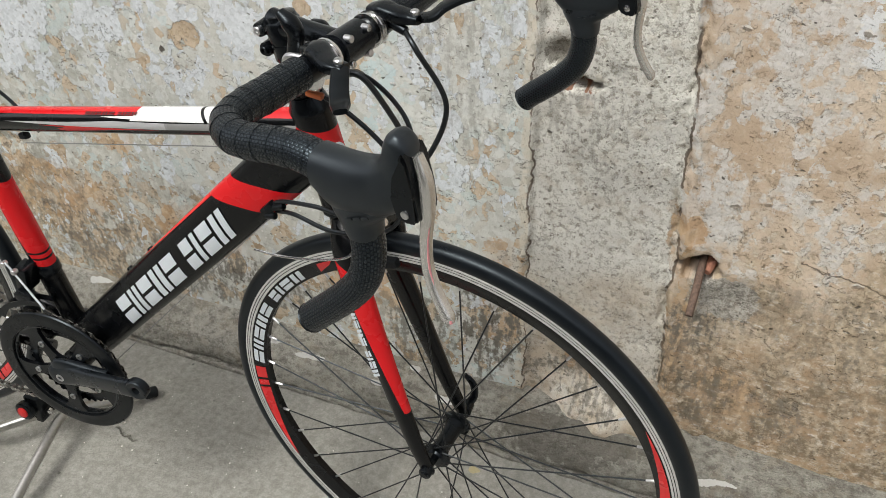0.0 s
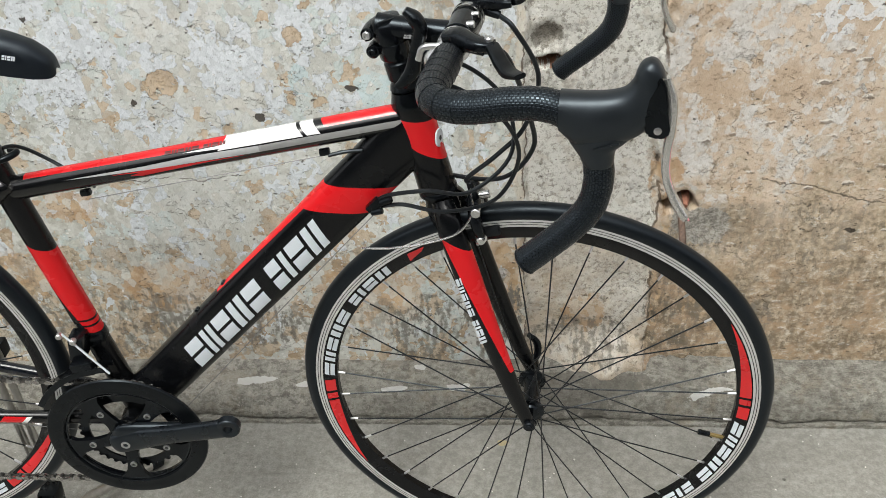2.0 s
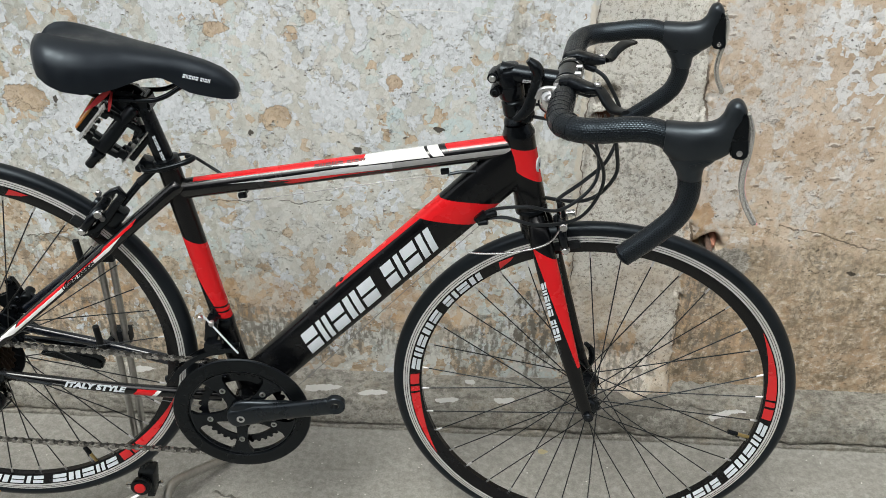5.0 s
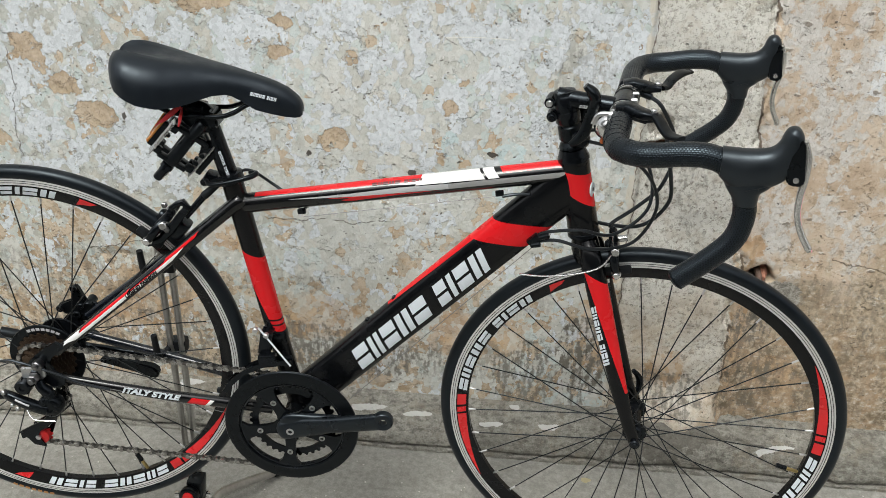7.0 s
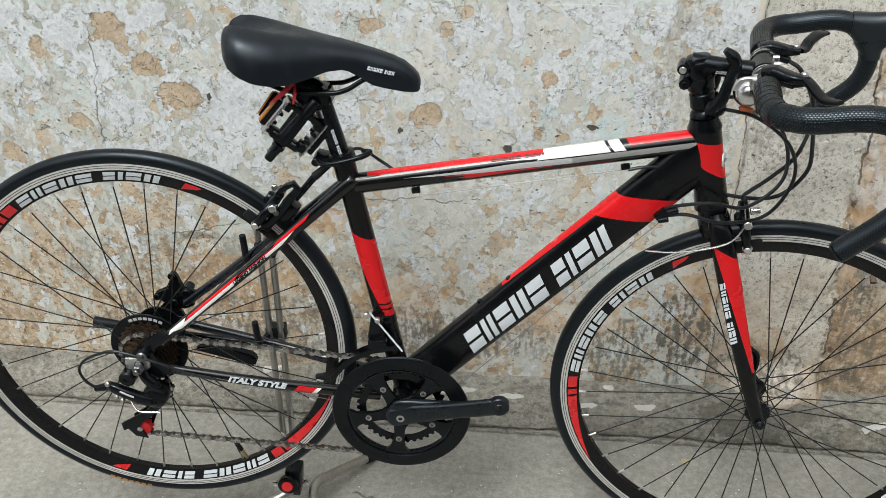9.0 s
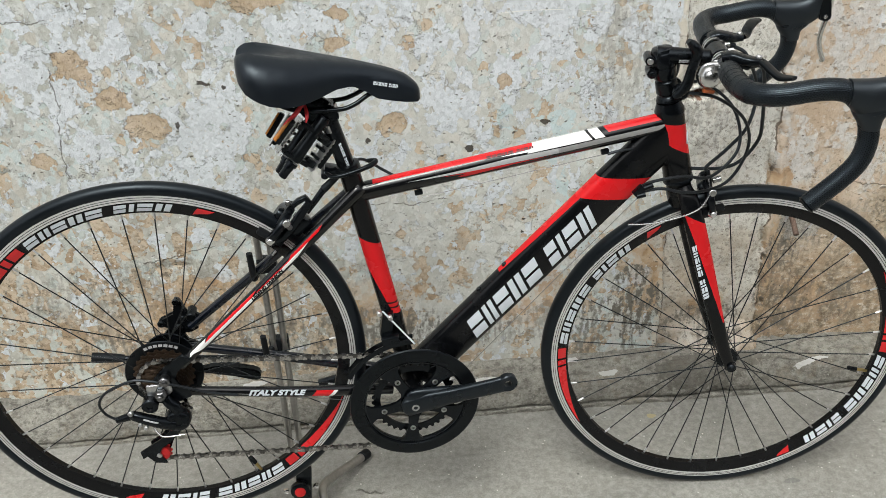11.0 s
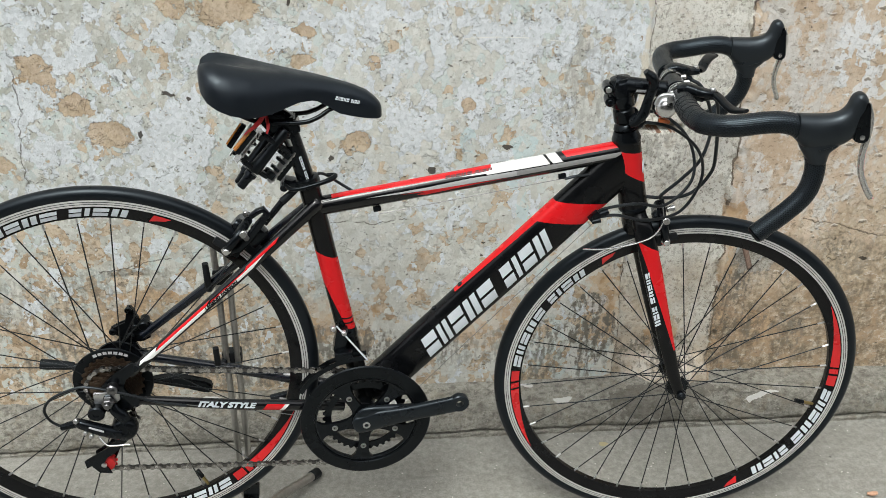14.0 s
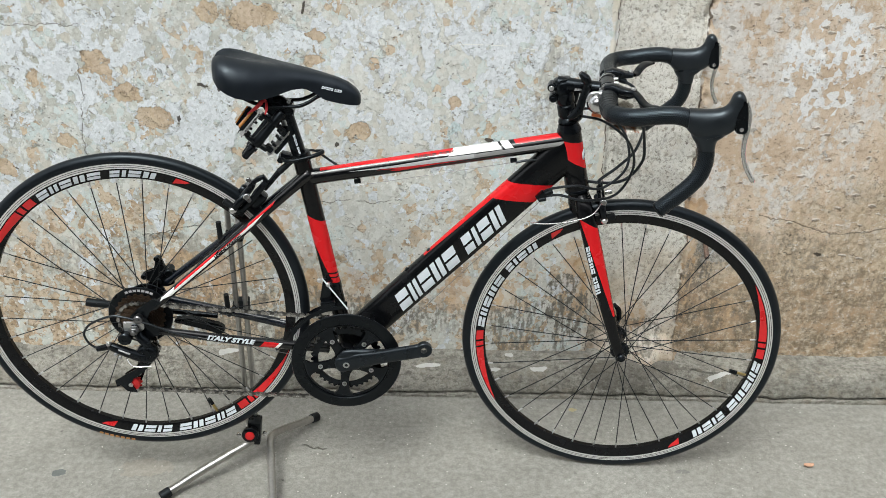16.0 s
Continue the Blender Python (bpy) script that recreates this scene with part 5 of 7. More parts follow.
def saddle_face(s, h):
    x = -0.609 + s
    w = float(np.interp(x, [r[0] for r in SADDLE], [r[1] for r in SADDLE]))
    return V((x, -w * 1.0 - 0.0004 + max(0, h) * 0.22, 0.8965 - s * 0.26 + h))


maker_mark(saddle, decal_white, 0.0, 0.036, -0.0018, 0.0034, saddle_face, 0.3, 1, 1, "small white block")
for side in (-1, 1):
    bm = bmesh.new()
    sweep(bm, smooth_path([(-0.585, side * 0.010, 0.878), (-0.612, side * 0.016, 0.879), (-0.637, side * 0.021, 0.866), (-0.662, side * 0.022, 0.860), (-0.72, side * 0.022, 0.863), (-0.755, side * 0.026, 0.880), (-0.775, side * 0.028, 0.892)], 6), 0.0035, 10)
    part("rail", bm, black_satin, saddle, "black saddle rail")
bm = bmesh.new()
block(bm, (-0.704, 0, 0.8665), (0.044, 0.036, 0.012), Matrix.Rotation(radians(3), 3, "Y"), 0.004)
sweep(bm, smooth_path([SP_0 + SP_D * 0.100, SP_0 + SP_D * 0.112, SP_0 + SP_D * 0.120 + V((-0.010, 0, 0)), SP_0 + SP_D * 0.123 + V((-0.034, 0, 0))], 5), [0.0142, 0.0160, 0.0150, 0.0110], 18, SIDE, [0.0142, 0.0160, 0.0165, 0.0150])
rod(bm, (-0.714, -0.021, 0.864), (-0.714, 0.021, 0.864), 0.0048)
part("saddle_clamp", bm, black_satin, bike, "black saddle clamp")


# ---- wheels ----
RIM_SECTION = [(-0.0098, 0.3190), (-0.0104, 0.3065), (-0.0090, 0.2985), (-0.0050, 0.2865), (0.0050, 0.2865), (0.0090, 0.2985), (0.0104, 0.3065), (0.0098, 0.3190), (0.0065, 0.3150), (-0.0065, 0.3150)]
TYRE_SECTION = [(0.0124 * math.copysign(abs(math.cos(a)) ** 0.9, math.cos(a)), 0.3238 + 0.0122 * math.sin(a)) for a in [2 * math.pi * k / 18 for k in range(18)]]



def rim_face(angle, r, lift=0.0005):
    y = float(np.interp(r, [0.2865, 0.2985, 0.3065], [0.0050, 0.0090, 0.0104]))
    a = radians(angle)
    return V((r * math.cos(a), -y - lift, r * math.sin(a)))


def track_ring(bm, side):
    prof = []
    for r, lift in ((0.3070, 0.0), (0.3073, 0.0007), (0.3101, 0.0007), (0.3103, 0.0001), (0.3110, 0.0001), (0.3112, 0.0007), (0.3136, 0.0007), (0.3138, 0.0001), (0.3145, 0.0001), (0.3147, 0.0007), (0.3172, 0.0007), (0.3176, 0.0)):
        prof.append((side * (0.0103 + lift), r))
    prof += [(side * 0.0096, 0.3176), (side * 0.0096, 0.3070)]
    lathe(bm, (0, 0, 0), (0, 1, 0), prof, 120, ring=True)


def make_spoke(length):
    bm = bmesh.new()
    lathe(bm, (0, 0, 0), (0, 0, 1), [(0, 0.00105), (length - 0.013, 0.00105)], 6)
    lathe(bm, (0, 0, length - 0.014), (0, 0, 1), [(0, 0.0012), (0.001, 0.0017), (0.012, 0.0019), (0.014, 0.0015)], 6, mi=1)
    return mesh_of("spoke", bm, [spoke_black, alloy])


SPOKE_MESH = []


def make_wheel(name, label, m, turn, half_axle, rear):
    """A spoked wheel round the y axis, its graphics turned by some degrees, set in place by m."""
    bm = bmesh.new()
    lathe(bm, (0, 0, 0), (0, 1, 0), RIM_SECTION, 120, ring=True)
    wheel = part(name, bm, paint_black, bike, label)
    wheel.matrix_basis = m
    bm = bmesh.new()
    lathe(bm, (0, 0, 0), (0, 1, 0), TYRE_SECTION, 120, ring=True)
    tyre = part("tyre", bm, tyre_rubber, wheel, "black slick tyre")
    for side in (-1, 1):
        bm = bmesh.new()
        track_ring(bm, side)
        part("brake_track", bm, rim_wall, wheel, "bright machined brake track")
    bm = bmesh.new()
    fl = 0.030
    lathe(bm, (0, -0.036, 0), (0, 1, 0), [(0, 0.011), (0.003, 0.013), (0.004, 0.0200), (0.0075, 0.0200), (0.010, 0.014), (0.022, 0.0115), (0.050, 0.0115), (0.062, 0.014), (0.0645, 0.0200), (0.068, 0.0200), (0.069, 0.013), (0.072, 0.011)], 28)
    rod(bm, (0, -half_axle, 0), (0, half_axle, 0), 0.0048)
    part("hub", bm, black_satin, wheel, "black flanged hub")
    for side in (-1, 1):
        bm = bmesh.new()
        lathe(bm, (0, side * (half_axle - 0.013), 0), (0, side, 0), [(0, 0.010), (0.002, 0.0105), (0.003, 0.0088), (0.010, 0.0085), (0.0115, 0.0070)], 6 if rear else 18)
        part("axle_nut", bm, black_satin, wheel)
    for k in range(36):
        a = radians(10 * k + 5 + turn)
        side = -1 if k % 2 else 1
        lead = radians(58) * (1 if (k // 2) % 2 else -1)
        tip = V((0.2890 * math.cos(a), side * 0.0015, 0.2890 * math.sin(a)))
        foot = V((0.0175 * math.cos(a + lead), side * (0.0300 + (0.0025 if (k // 2) % 2 else -0.0025)), 0.0175 * math.sin(a + lead)))
        if not SPOKE_MESH:
            SPOKE_MESH.append(make_spoke((tip - foot).length))
        q = (tip - foot).to_track_quat("Z", "Y").to_matrix().to_4x4()
        shared("spoke", SPOKE_MESH[0], wheel, Matrix.Translation(foot) @ q)
    for half in (0, 180):
        t0 = turn + half
        maker_mark(wheel, decal_white, -(175.8 + t0), -(129.5 + t0), 0.2900, 0.3042, lambda s, h: rim_face(-s, h), 60.0, 2, 2, "white slanted block")
        for a0, a1 in ((177.2, 181.6), (182.5, 184.6)):
            bm = bmesh.new()
            patch(bm, ((a0 + t0, 0.2900), (a1 + t0, 0.2900), (a1 + t0, 0.3048), (a0 + t0, 0.3048)), rim_face, 3, 4)
            part("red_bar", bm, decal_red, wheel, "short red bar", False)
        bm = bmesh.new()
        rows = []
        for i in range(15):
            u = i / 14
            g, lo = 185.4 + 27 * u + t0, 0.2900 + 0.0146 * u ** 1.6
            rows.append([bm.verts.new(rim_face(g, lo + (0.3050 - lo) * j / 4)) for j in range(5)])
        for a, b in zip(rows, rows[1:]):
            for j in range(4):
                bm.faces.new((a[j], a[j + 1], b[j + 1], b[j]))
        part("red_flash", bm, decal_red, wheel, "tapering red flash", False)
        bm = bmesh.new()
        patch(bm, ((123.5 + t0, 0.2905), (119.0 + t0, 0.298), (117.5 + t0, 0.3040), (122.5 + t0, 0.3040)), rim_face, 3, 3)
        part("emblem", bm, decal_red, wheel, "small red emblem", False)
    # tyre print, as bars
    bm = bmesh.new()
    for k in range(7):
        a0 = -62 + turn + 2.0 * k if rear else -52 + turn + 2.0 * k
        patch(bm, ((a0, 0.3235), (a0 + 1.4, 0.3235), (a0 + 1.4, 0.3285), (a0, 0.3285)), lambda g, r: V((r * math.cos(radians(g)), -0.0131, r * math.sin(radians(g)))), 2, 1)
    if rear:
        part("tyre_print", bm, decal_orange, wheel, "faint orange tyre print", False)
    else:
        bm.free()
    # valve
    a = radians(-13 + turn)
    d = V((math.cos(a), 0, math.sin(a)))
    bm = bmesh.new()
    rod(bm, d * 0.290, d * 0.262, 0.003, mi=0)
    valve = part("valve", bm, brass, wheel, "brass valve stem")
    bm = bmesh.new()
    rod(bm, d * 0.267, d * 0.250, 0.0042)
    part("valve_cap", bm, black_plastic, wheel, "black valve cap")
    return wheel


def add_quick_release(wheel):
    bm = bmesh.new()
    rod(bm, (0, 0.056, 0), (0, 0.070, 0), 0.0095, 0.0085, 16)
    sweep(bm, smooth_path([(0.0, 0.068, 0.0), (0.006, 0.074, 0.014), (0.004, 0.076, 0.034), (-0.008, 0.074, 0.050)], 5), [0.006, 0.0055, 0.006, 0.004], 10, SIDE, [0.005, 0.004, 0.004, 0.003])
    part("quick_release", bm, black_satin, wheel, "black quick release lever")


front_wheel = make_wheel("front_wheel", "black spoked front wheel with red and white rim marks", STEER @ Matrix.Translation(AXLE_F), 0.0, 0.066, False)
add_quick_release(front_wheel)
rear_wheel = make_wheel("rear_wheel", "black spoked rear wheel with red and white rim marks", Matrix.Translation(AXLE_R), -51.5, 0.078, True)

# ---- fork ----
bm = bmesh.new()
crown = HEAD_B - AXIS * 0.010
sweep(bm, moved(STEER, smooth_path([crown, crown - AXIS * 0.020, crown - AXIS * 0.040], 4)), [0.019, 0.022, 0.020], 20, None)
fork = part("fork", bm, paint_black, bike, "black fork with red flashes")
for side in (-1, 1):
    pts = [(-0.112, side * 0.014, 0.678), (-0.101, side * 0.030, 0.650), (-0.080, side * 0.039, 0.580), (-0.050, side * 0.046, 0.480), (-0.020, side * 0.051, 0.385), (-0.003, side * 0.0525, 0.340), (0.0005, side * 0.0525, 0.327)]
    blade = tube("blade", pts, [0.013, 0.0175, 0.0170, 0.0145, 0.0110, 0.0095, 0.0085], [0.012, 0.0125, 0.012, 0.010, 0.0085, 0.0065, 0.005], fork_paint if side < 0 else paint_black, "black fork blade with a red flash" if side < 0 else "plain black fork blade", 20, 2.2, fork, STEER)
    if side < 0:
        def blade_face(s, h):
            p = V((-0.0905, -0.049, 0.588)).lerp(V((-0.0585, -0.0555, 0.482)), s / 0.11) + V((-0.955, 0, -0.29)) * h
            return STEER @ (p + V((0, -0.0006 + 14 * h * h, 0)))

        maker_mark(fork, decal_white, 0.0, 0.108, -0.0035, 0.0065, blade_face, 0.25, 1, 2, "white slanted block")
bm = bmesh.new()
rod(bm, STEER @ (HEAD_T + AXIS * 0.0), STEER @ (HEAD_T + AXIS * 0.095), 0.0143, seg=24)
part("steerer", bm, black_satin, fork, "black steerer with spacers")

# ---- handlebar, stem and levers ----
HALF = [(0.0, 0.0, 0.006), (0.0, 0.06, 0.007), (0.0, 0.12, 0.009), (0.001, 0.1460, 0.011), (0.008, 0.1734, 0.0125), (0.028, 0.1909, 0.0150), (0.050, 0.1954, 0.0175), (0.085, 0.1972, 0.0240), (0.112, 0.1979, 0.0250), (0.134, 0.1979, 0.0170), (0.1530, 0.1979, -0.006),
        (0.1610, 0.1985, -0.030), (0.1615, 0.2000, -0.053), (0.1545, 0.2020, -0.077), (0.1335, 0.2040, -0.1035), (0.0985, 0.2060, -0.138)]
bm = bmesh.new()
sweep(bm, moved(BAR, smooth_path([(0, -0.13, 0.009), (0, 0.0, 0.006), (0, 0.13, 0.009)], 5)), [0.0122, 0.0145, 0.0122], 18)
handlebar = part("handlebar", bm, black_satin, bike, "black drop handlebar wrapped in tape")


for side in (-1, 1):
    path = smooth_path([(u, side * v, z) for u, v, z in [(0.0, 0.073, 0.0080)] + HALF[2:]], 9)
    if side > 0:
        path = [p + V((-0.010, 0, 0.010)) * min(1.0, max(0.0, -p.z / 0.13)) for p in path]
    bm = bmesh.new()
    lean_r = [0.0166, 0.0164, 0.0160, 0.0156, 0.0152, 0.0152] + [0.0150] * 4 + [0.0138] * 6
    sweep(bm, moved(BAR, path), [r - 0.0004 for r in lean_r], 18, wrap=0.0)
    wrap = part("bar_tape", bm, tape, handlebar, "black woven bar tape")
    # overlapping turns of the tape, each with a proud edge
    total = [0.0]
    for a, b in zip(path, path[1:]):
        total.append(total[-1] + (b - a).length)
    s = 0.004
    while s < total[-1] - 0.002:
        pts = []
        for k in range(5):
            q = min(total[-1], s + 0.0172 * k / 4)
            i = min(len(path) - 2, max(0, int(np.searchsorted(total, q)) - 1))
            f = (q - total[i]) / max(1e-6, total[i + 1] - total[i])
            pts.append(path[i].lerp(path[i + 1], f))
        bm = bmesh.new()
        r = float(np.interp(s / total[-1], np.linspace(0, 1, len(lean_r)), lean_r))
        sweep(bm, moved(BAR, pts), [r - 0.0002, r - 0.0001, r, r, r + 0.0002], 22, wrap=s)
        part("tape_turn", bm, tape, handlebar)
        s += 0.0165
    bm = bmesh.new()
    e0 = path[-1]
    e1 = e0 + (path[-1] - path[-2]).normalized() * 0.0145
    rod(bm, BAR @ e0, BAR @ (e0.lerp(e1, 0.35)), 0.0141, 0.0130, 18)
    part("end_plug", bm, black_plastic, handlebar, "black bar end plug")

    # hood: a swept rubber body with its upturned horn
    hy = side * 0.1989
    bm = bmesh.new()
    loft(bm, BAR, hy, [((0.1255, 0.0390), (0.1257, 0.0040)), ((0.1400, 0.0390), (0.1400, -0.0080)), ((0.1550, 0.0394), (0.1600, -0.0120)), ((0.1690, 0.0412), (0.1800, -0.0050)), ((0.1790, 0.0450), (0.1955, 0.0045)),
                       ((0.1850, 0.0525), (0.2075, 0.0190)), ((0.1876, 0.0615), (0.2110, 0.0400)), ((0.1908, 0.0680), (0.2105, 0.0585)), ((0.1960, 0.0711), (0.2055, 0.0680)), ((0.1990, 0.0716), (0.2018, 0.0708))],
         [0.0168, 0.0178, 0.0178, 0.0170, 0.0158, 0.0142, 0.0136, 0.0122, 0.0080, 0.0020])
    hood = part("brake_hood", bm, hood_rubber, bike, "smooth black rubber brake hood")
    bm = bmesh.new()
    loft(bm, BAR, hy - 0.0003 * side, [((0.1300, 0.0080), (0.1960, 0.0140)), ((0.1340, -0.0065), (0.1860, -0.0025)), ((0.1430, -0.0195), (0.1760, -0.0115)), ((0.1470, -0.0270), (0.1742, -0.0255)), ((0.1476, -0.0285), (0.1740, -0.0275))], [0.0160, 0.0168, 0.0162, 0.0152, 0.0145], power=2.2)
    part("hood_skirt", bm, hood_rubber, hood)
    bm = bmesh.new()
    face = [(0.2070, 0.0620), (0.2120, 0.0535), (0.2155, 0.0290), (0.2190, 0.0115), (0.2165, 0.0065), (0.2095, 0.0045), (0.1995, 0.0075), (0.1950, 0.0240), (0.1975, 0.0420)]
    mm = BAR @ Matrix.Translation((0, side * 0.1989, 0))
    plate(bm, face, -0.0142, 0.0142, mm)
    bmesh.ops.bevel(bm, geom=bm.edges[:], offset=0.002, segments=2, affect="EDGES")
    part("lever_bracket", bm, black_plastic, hood, "black plastic lever bracket")
    for q in (-1, 1):
        bm = bmesh.new()
        lathe(bm, BAR @ V((0.2085, side * 0.1989 + q * 0.0139, 0.0135)), BAR.to_3x3() @ V((0, q, 0)), [(0, 0.0034), (0.0012, 0.0034), (0.0016, 0.0026)], 12)
        part("pivot_pin", bm, alloy, hood, "silver pivot pin")
    # hood mark as small bars
    bm = bmesh.new()
    for k in range(3):
        block(bm, BAR @ V((0.160 + 0.0075 * k, side * 0.1989 - 0.0174, -0.0055 + 0.0028 * k)), (0.0065, 0.0010, 0.0022), Matrix.Rotation(radians(-12.5), 3, "Z") @ Matrix.Rotation(radians(-20), 3, "Y"), 0.0002)
    part("hood_mark", bm, hood_rubber, hood, "raised black bar mark")
    # silver lever blade, channelled, with a protective film edge
    blade_path = smooth_path([(0.2120, side * 0.1989, 0.056), (0.2185, side * 0.1989, 0.036), (0.2195, side * 0.1989, 0.012), (0.2180, side * 0.1994, -0.012), (0.2200, side * 0.1999, -0.034), (0.2280, side * 0.2004, -0.054), (0.2390, side * 0.2009, -0.071), (0.2410, side * 0.2009, -0.075)], 7)
    if side < 0:
        blade_path = [p + V((0, -0.011, 0)) * (k / (len(blade_path) - 1)) ** 1.4 for k, p in enumerate(blade_path)]
    else:
        blade_path = [p + V((-0.013, 0.026, 0)) * (k / (len(blade_path) - 1)) ** 1.4 for k, p in enumerate(blade_path)]
    bm = bmesh.new()
    sweep(bm, moved(BAR, blade_path), [0.0030, 0.0042, 0.0042, 0.0038, 0.0038, 0.0040, 0.0042, 0.0025], 16, BAR.to_3x3() @ V((0, 1, 0)), [0.0048, 0.0066, 0.0068, 0.0056, 0.0052, 0.0056, 0.0058, 0.0032], 2.6)
    lever = part("brake_lever", bm, lever_silver, hood, "curved silver brake lever")
    if side < 0:
        bm = bmesh.new()
        sweep(bm, moved(BAR, [p + V((0.0030, -0.0026, 0)) for p in blade_path[8:-4]]), 0.0009, 8, BAR.to_3x3() @ V((0, 1, 0)), 0.0013)
        part("lever_stripe", bm, plain("pinkish film", (0.6, 0.25, 0.27), 0.25, 0.1, 300, 0.3, 0.05), hood, "pinkish film stripe on the lever")

    # extension lever on the tops: chrome band, body, pivot and blade
    bm = bmesh.new()
    lathe(bm, BAR @ V((0.0, side * 0.0300, 0.0070)), BAR.to_3x3() @ V((0, side, 0)), [(0, 0.0165), (0.0006, 0.0182), (0.0034, 0.0182), (0.0042, 0.0155), (0.0096, 0.0155), (0.0102, 0.0182), (0.0130, 0.0182), (0.0138, 0.0165)], 24)
    ext = part("extension_clamp", bm, chrome, bike, "chrome extension lever clamp")
    pv = (0.0412, 0.0660, 0.0225) if side < 0 else (0.0400, 0.0580, 0.0200)
    bm = bmesh.new()
    sweep(bm, moved(BAR, smooth_path([(-0.008, side * 0.050, 0.022), (0.006, side * 0.052, 0.0235), (0.020, side * (pv[1] - 0.006), 0.0215), (0.032, side * pv[1], pv[2] - 0.002), (pv[0] + 0.006, side * pv[1], pv[2] - 0.002)], 6)), [0.0045, 0.0075, 0.0070, 0.0065, 0.0045], 18, BAR.to_3x3() @ V((0, 1, 0)), [0.0090, 0.0125, 0.0110, 0.0105, 0.0080], 3.2)
    part("lever_body", bm, black_satin, ext, "black lever body")
    bm = bmesh.new()
    rod(bm, BAR @ V((0.012, side * 0.052, 0.013)), BAR @ V((0.034, side * 0.050, 0.006)), 0.0062, 0.0048, 14)
    part("cable_seat", bm, black_satin, ext, "black cable seat under the lever")
    reach = ((0.044, 0.068, 0.0215), (0.051, 0.079, 0.0170), (0.0578, 0.0896, 0.0115), (0.067, 0.101, 0.0075), (0.080, 0.117, 0.0120)) if side < 0 else ((0.044, 0.060, 0.0185), (0.052, 0.071, 0.0180), (0.059, 0.085, 0.0245), (0.070, 0.105, 0.0285), (0.083, 0.125, 0.0265))
    bm = bmesh.new()
    sweep(bm, moved(BAR, smooth_path([(u, side * v, w) for u, v, w in reach], 7)), [0.0036, 0.0040, 0.0040, 0.0040, 0.0026], 16, BAR.to_3x3() @ V((0.55, side * -0.8, 0.0)), [0.0080, 0.0085, 0.0088, 0.0092, 0.0062], 3.0)
    part("lever_blade", bm, black_plastic, ext, "curved black lever blade")
    for uu, vv in ((pv[0], pv[1]),):
        bm = bmesh.new()
        lathe(bm, BAR @ V((uu, side * vv, pv[2])), (0, 0, 1), [(0, 0.0048), (0.0055, 0.0048), (0.0068, 0.0036)], 14)
        part("pivot_bolt", bm, alloy, ext, "silver pivot bolt")

# stem
bm = bmesh.new()
ST0, ST1 = V((-0.094, 0, 0.011)), V((-0.012, 0, 0.004))
sweep(bm, moved(BAR, smooth_path([ST0, ST0.lerp(ST1, 0.5), ST1], 5)), [0.0135, 0.0125, 0.0140], 24)
stem = part("stem", bm, black_satin, bike, "black alloy stem")
bm = bmesh.new()
top = STEER @ (HEAD_T + AXIS * 0.058)
lathe(bm, top, AXIS, [(0, 0.0170), (0.002, 0.0185), (0.018, 0.0185), (0.0185, 0.0172), (0.0215, 0.0172), (0.022, 0.0185), (0.040, 0.0185), (0.042, 0.0170), (0.043, 0.0165), (0.047, 0.0155), (0.049, 0.006)], 28)
part("steerer_clamp", bm, black_satin, stem)
bm = bmesh.new()
for q in (0.010, 0.031):
    back_p = top + AXIS * q + BAR.to_3x3() @ V((-0.021, 0, 0))
    sweep(bm, [back_p + BAR.to_3x3() @ V((0, -0.015, 0)), back_p, back_p + BAR.to_3x3() @ V((0, 0.015, 0))], [0.0075, 0.0085, 0.0075], 14)
part("clamp_lugs", bm, black_satin, stem, "split clamp lugs")
for q in (0.010, 0.031):
    bm = bmesh.new()
    c0 = top + AXIS * q + BAR.to_3x3() @ V((-0.021, -0.0145, 0))
    lathe(bm, c0, BAR.to_3x3() @ V((0, -1, 0)), [(0, 0.0048), (0.004, 0.0048), (0.0048, 0.004), (0.0049, 0.0022), (0.003, 0.0022)], 14)
    part("clamp_bolt", bm, alloy if q > 0.02 else black_satin, stem, "silver socket bolt" if q > 0.02 else "black socket bolt")
bm = bmesh.new()
lathe(bm, BAR @ V((0.0, -0.022, 0.0065)), BAR.to_3x3() @ V((0, 1, 0)), [(0, 0.0160), (0.001, 0.0178), (0.043, 0.0178), (0.044, 0.0160)], 28)
part("face_plate", bm, black_satin, stem)
for y in (-0.014, 0.014):
    for z in (-0.006, 0.020):
        bm = bmesh.new()
        lathe(bm, BAR @ V((0.009, y, z)), BAR.to_3x3() @ V((1, 0, 0.1)), [(0, 0.0038), (0.0075, 0.0038), (0.0082, 0.003)], 12)
        part("plate_bolt", bm, alloy, stem, "silver face plate bolt")
maker_mark(stem, decal_grey, 0.0, 0.026, -0.0022, 0.0022, lambda s, h: BAR @ V((-0.062 + s, -math.sqrt(0.0130 ** 2 - h * h) - 0.0008, 0.004 + h)), 0.3, 1, 1, "small grey block")
bm = bmesh.new()
rod(bm, STEER @ (HEAD_T + AXIS * 0.018), STEER @ (HEAD_T + AXIS * 0.030), 0.0190, 0.0170, 24)
rod(bm, STEER @ (HEAD_T + AXIS * 0.031), STEER @ (HEAD_T + AXIS * 0.056), 0.0170, 0.0170, 24)
part("spacer", bm, black_plastic, stem)

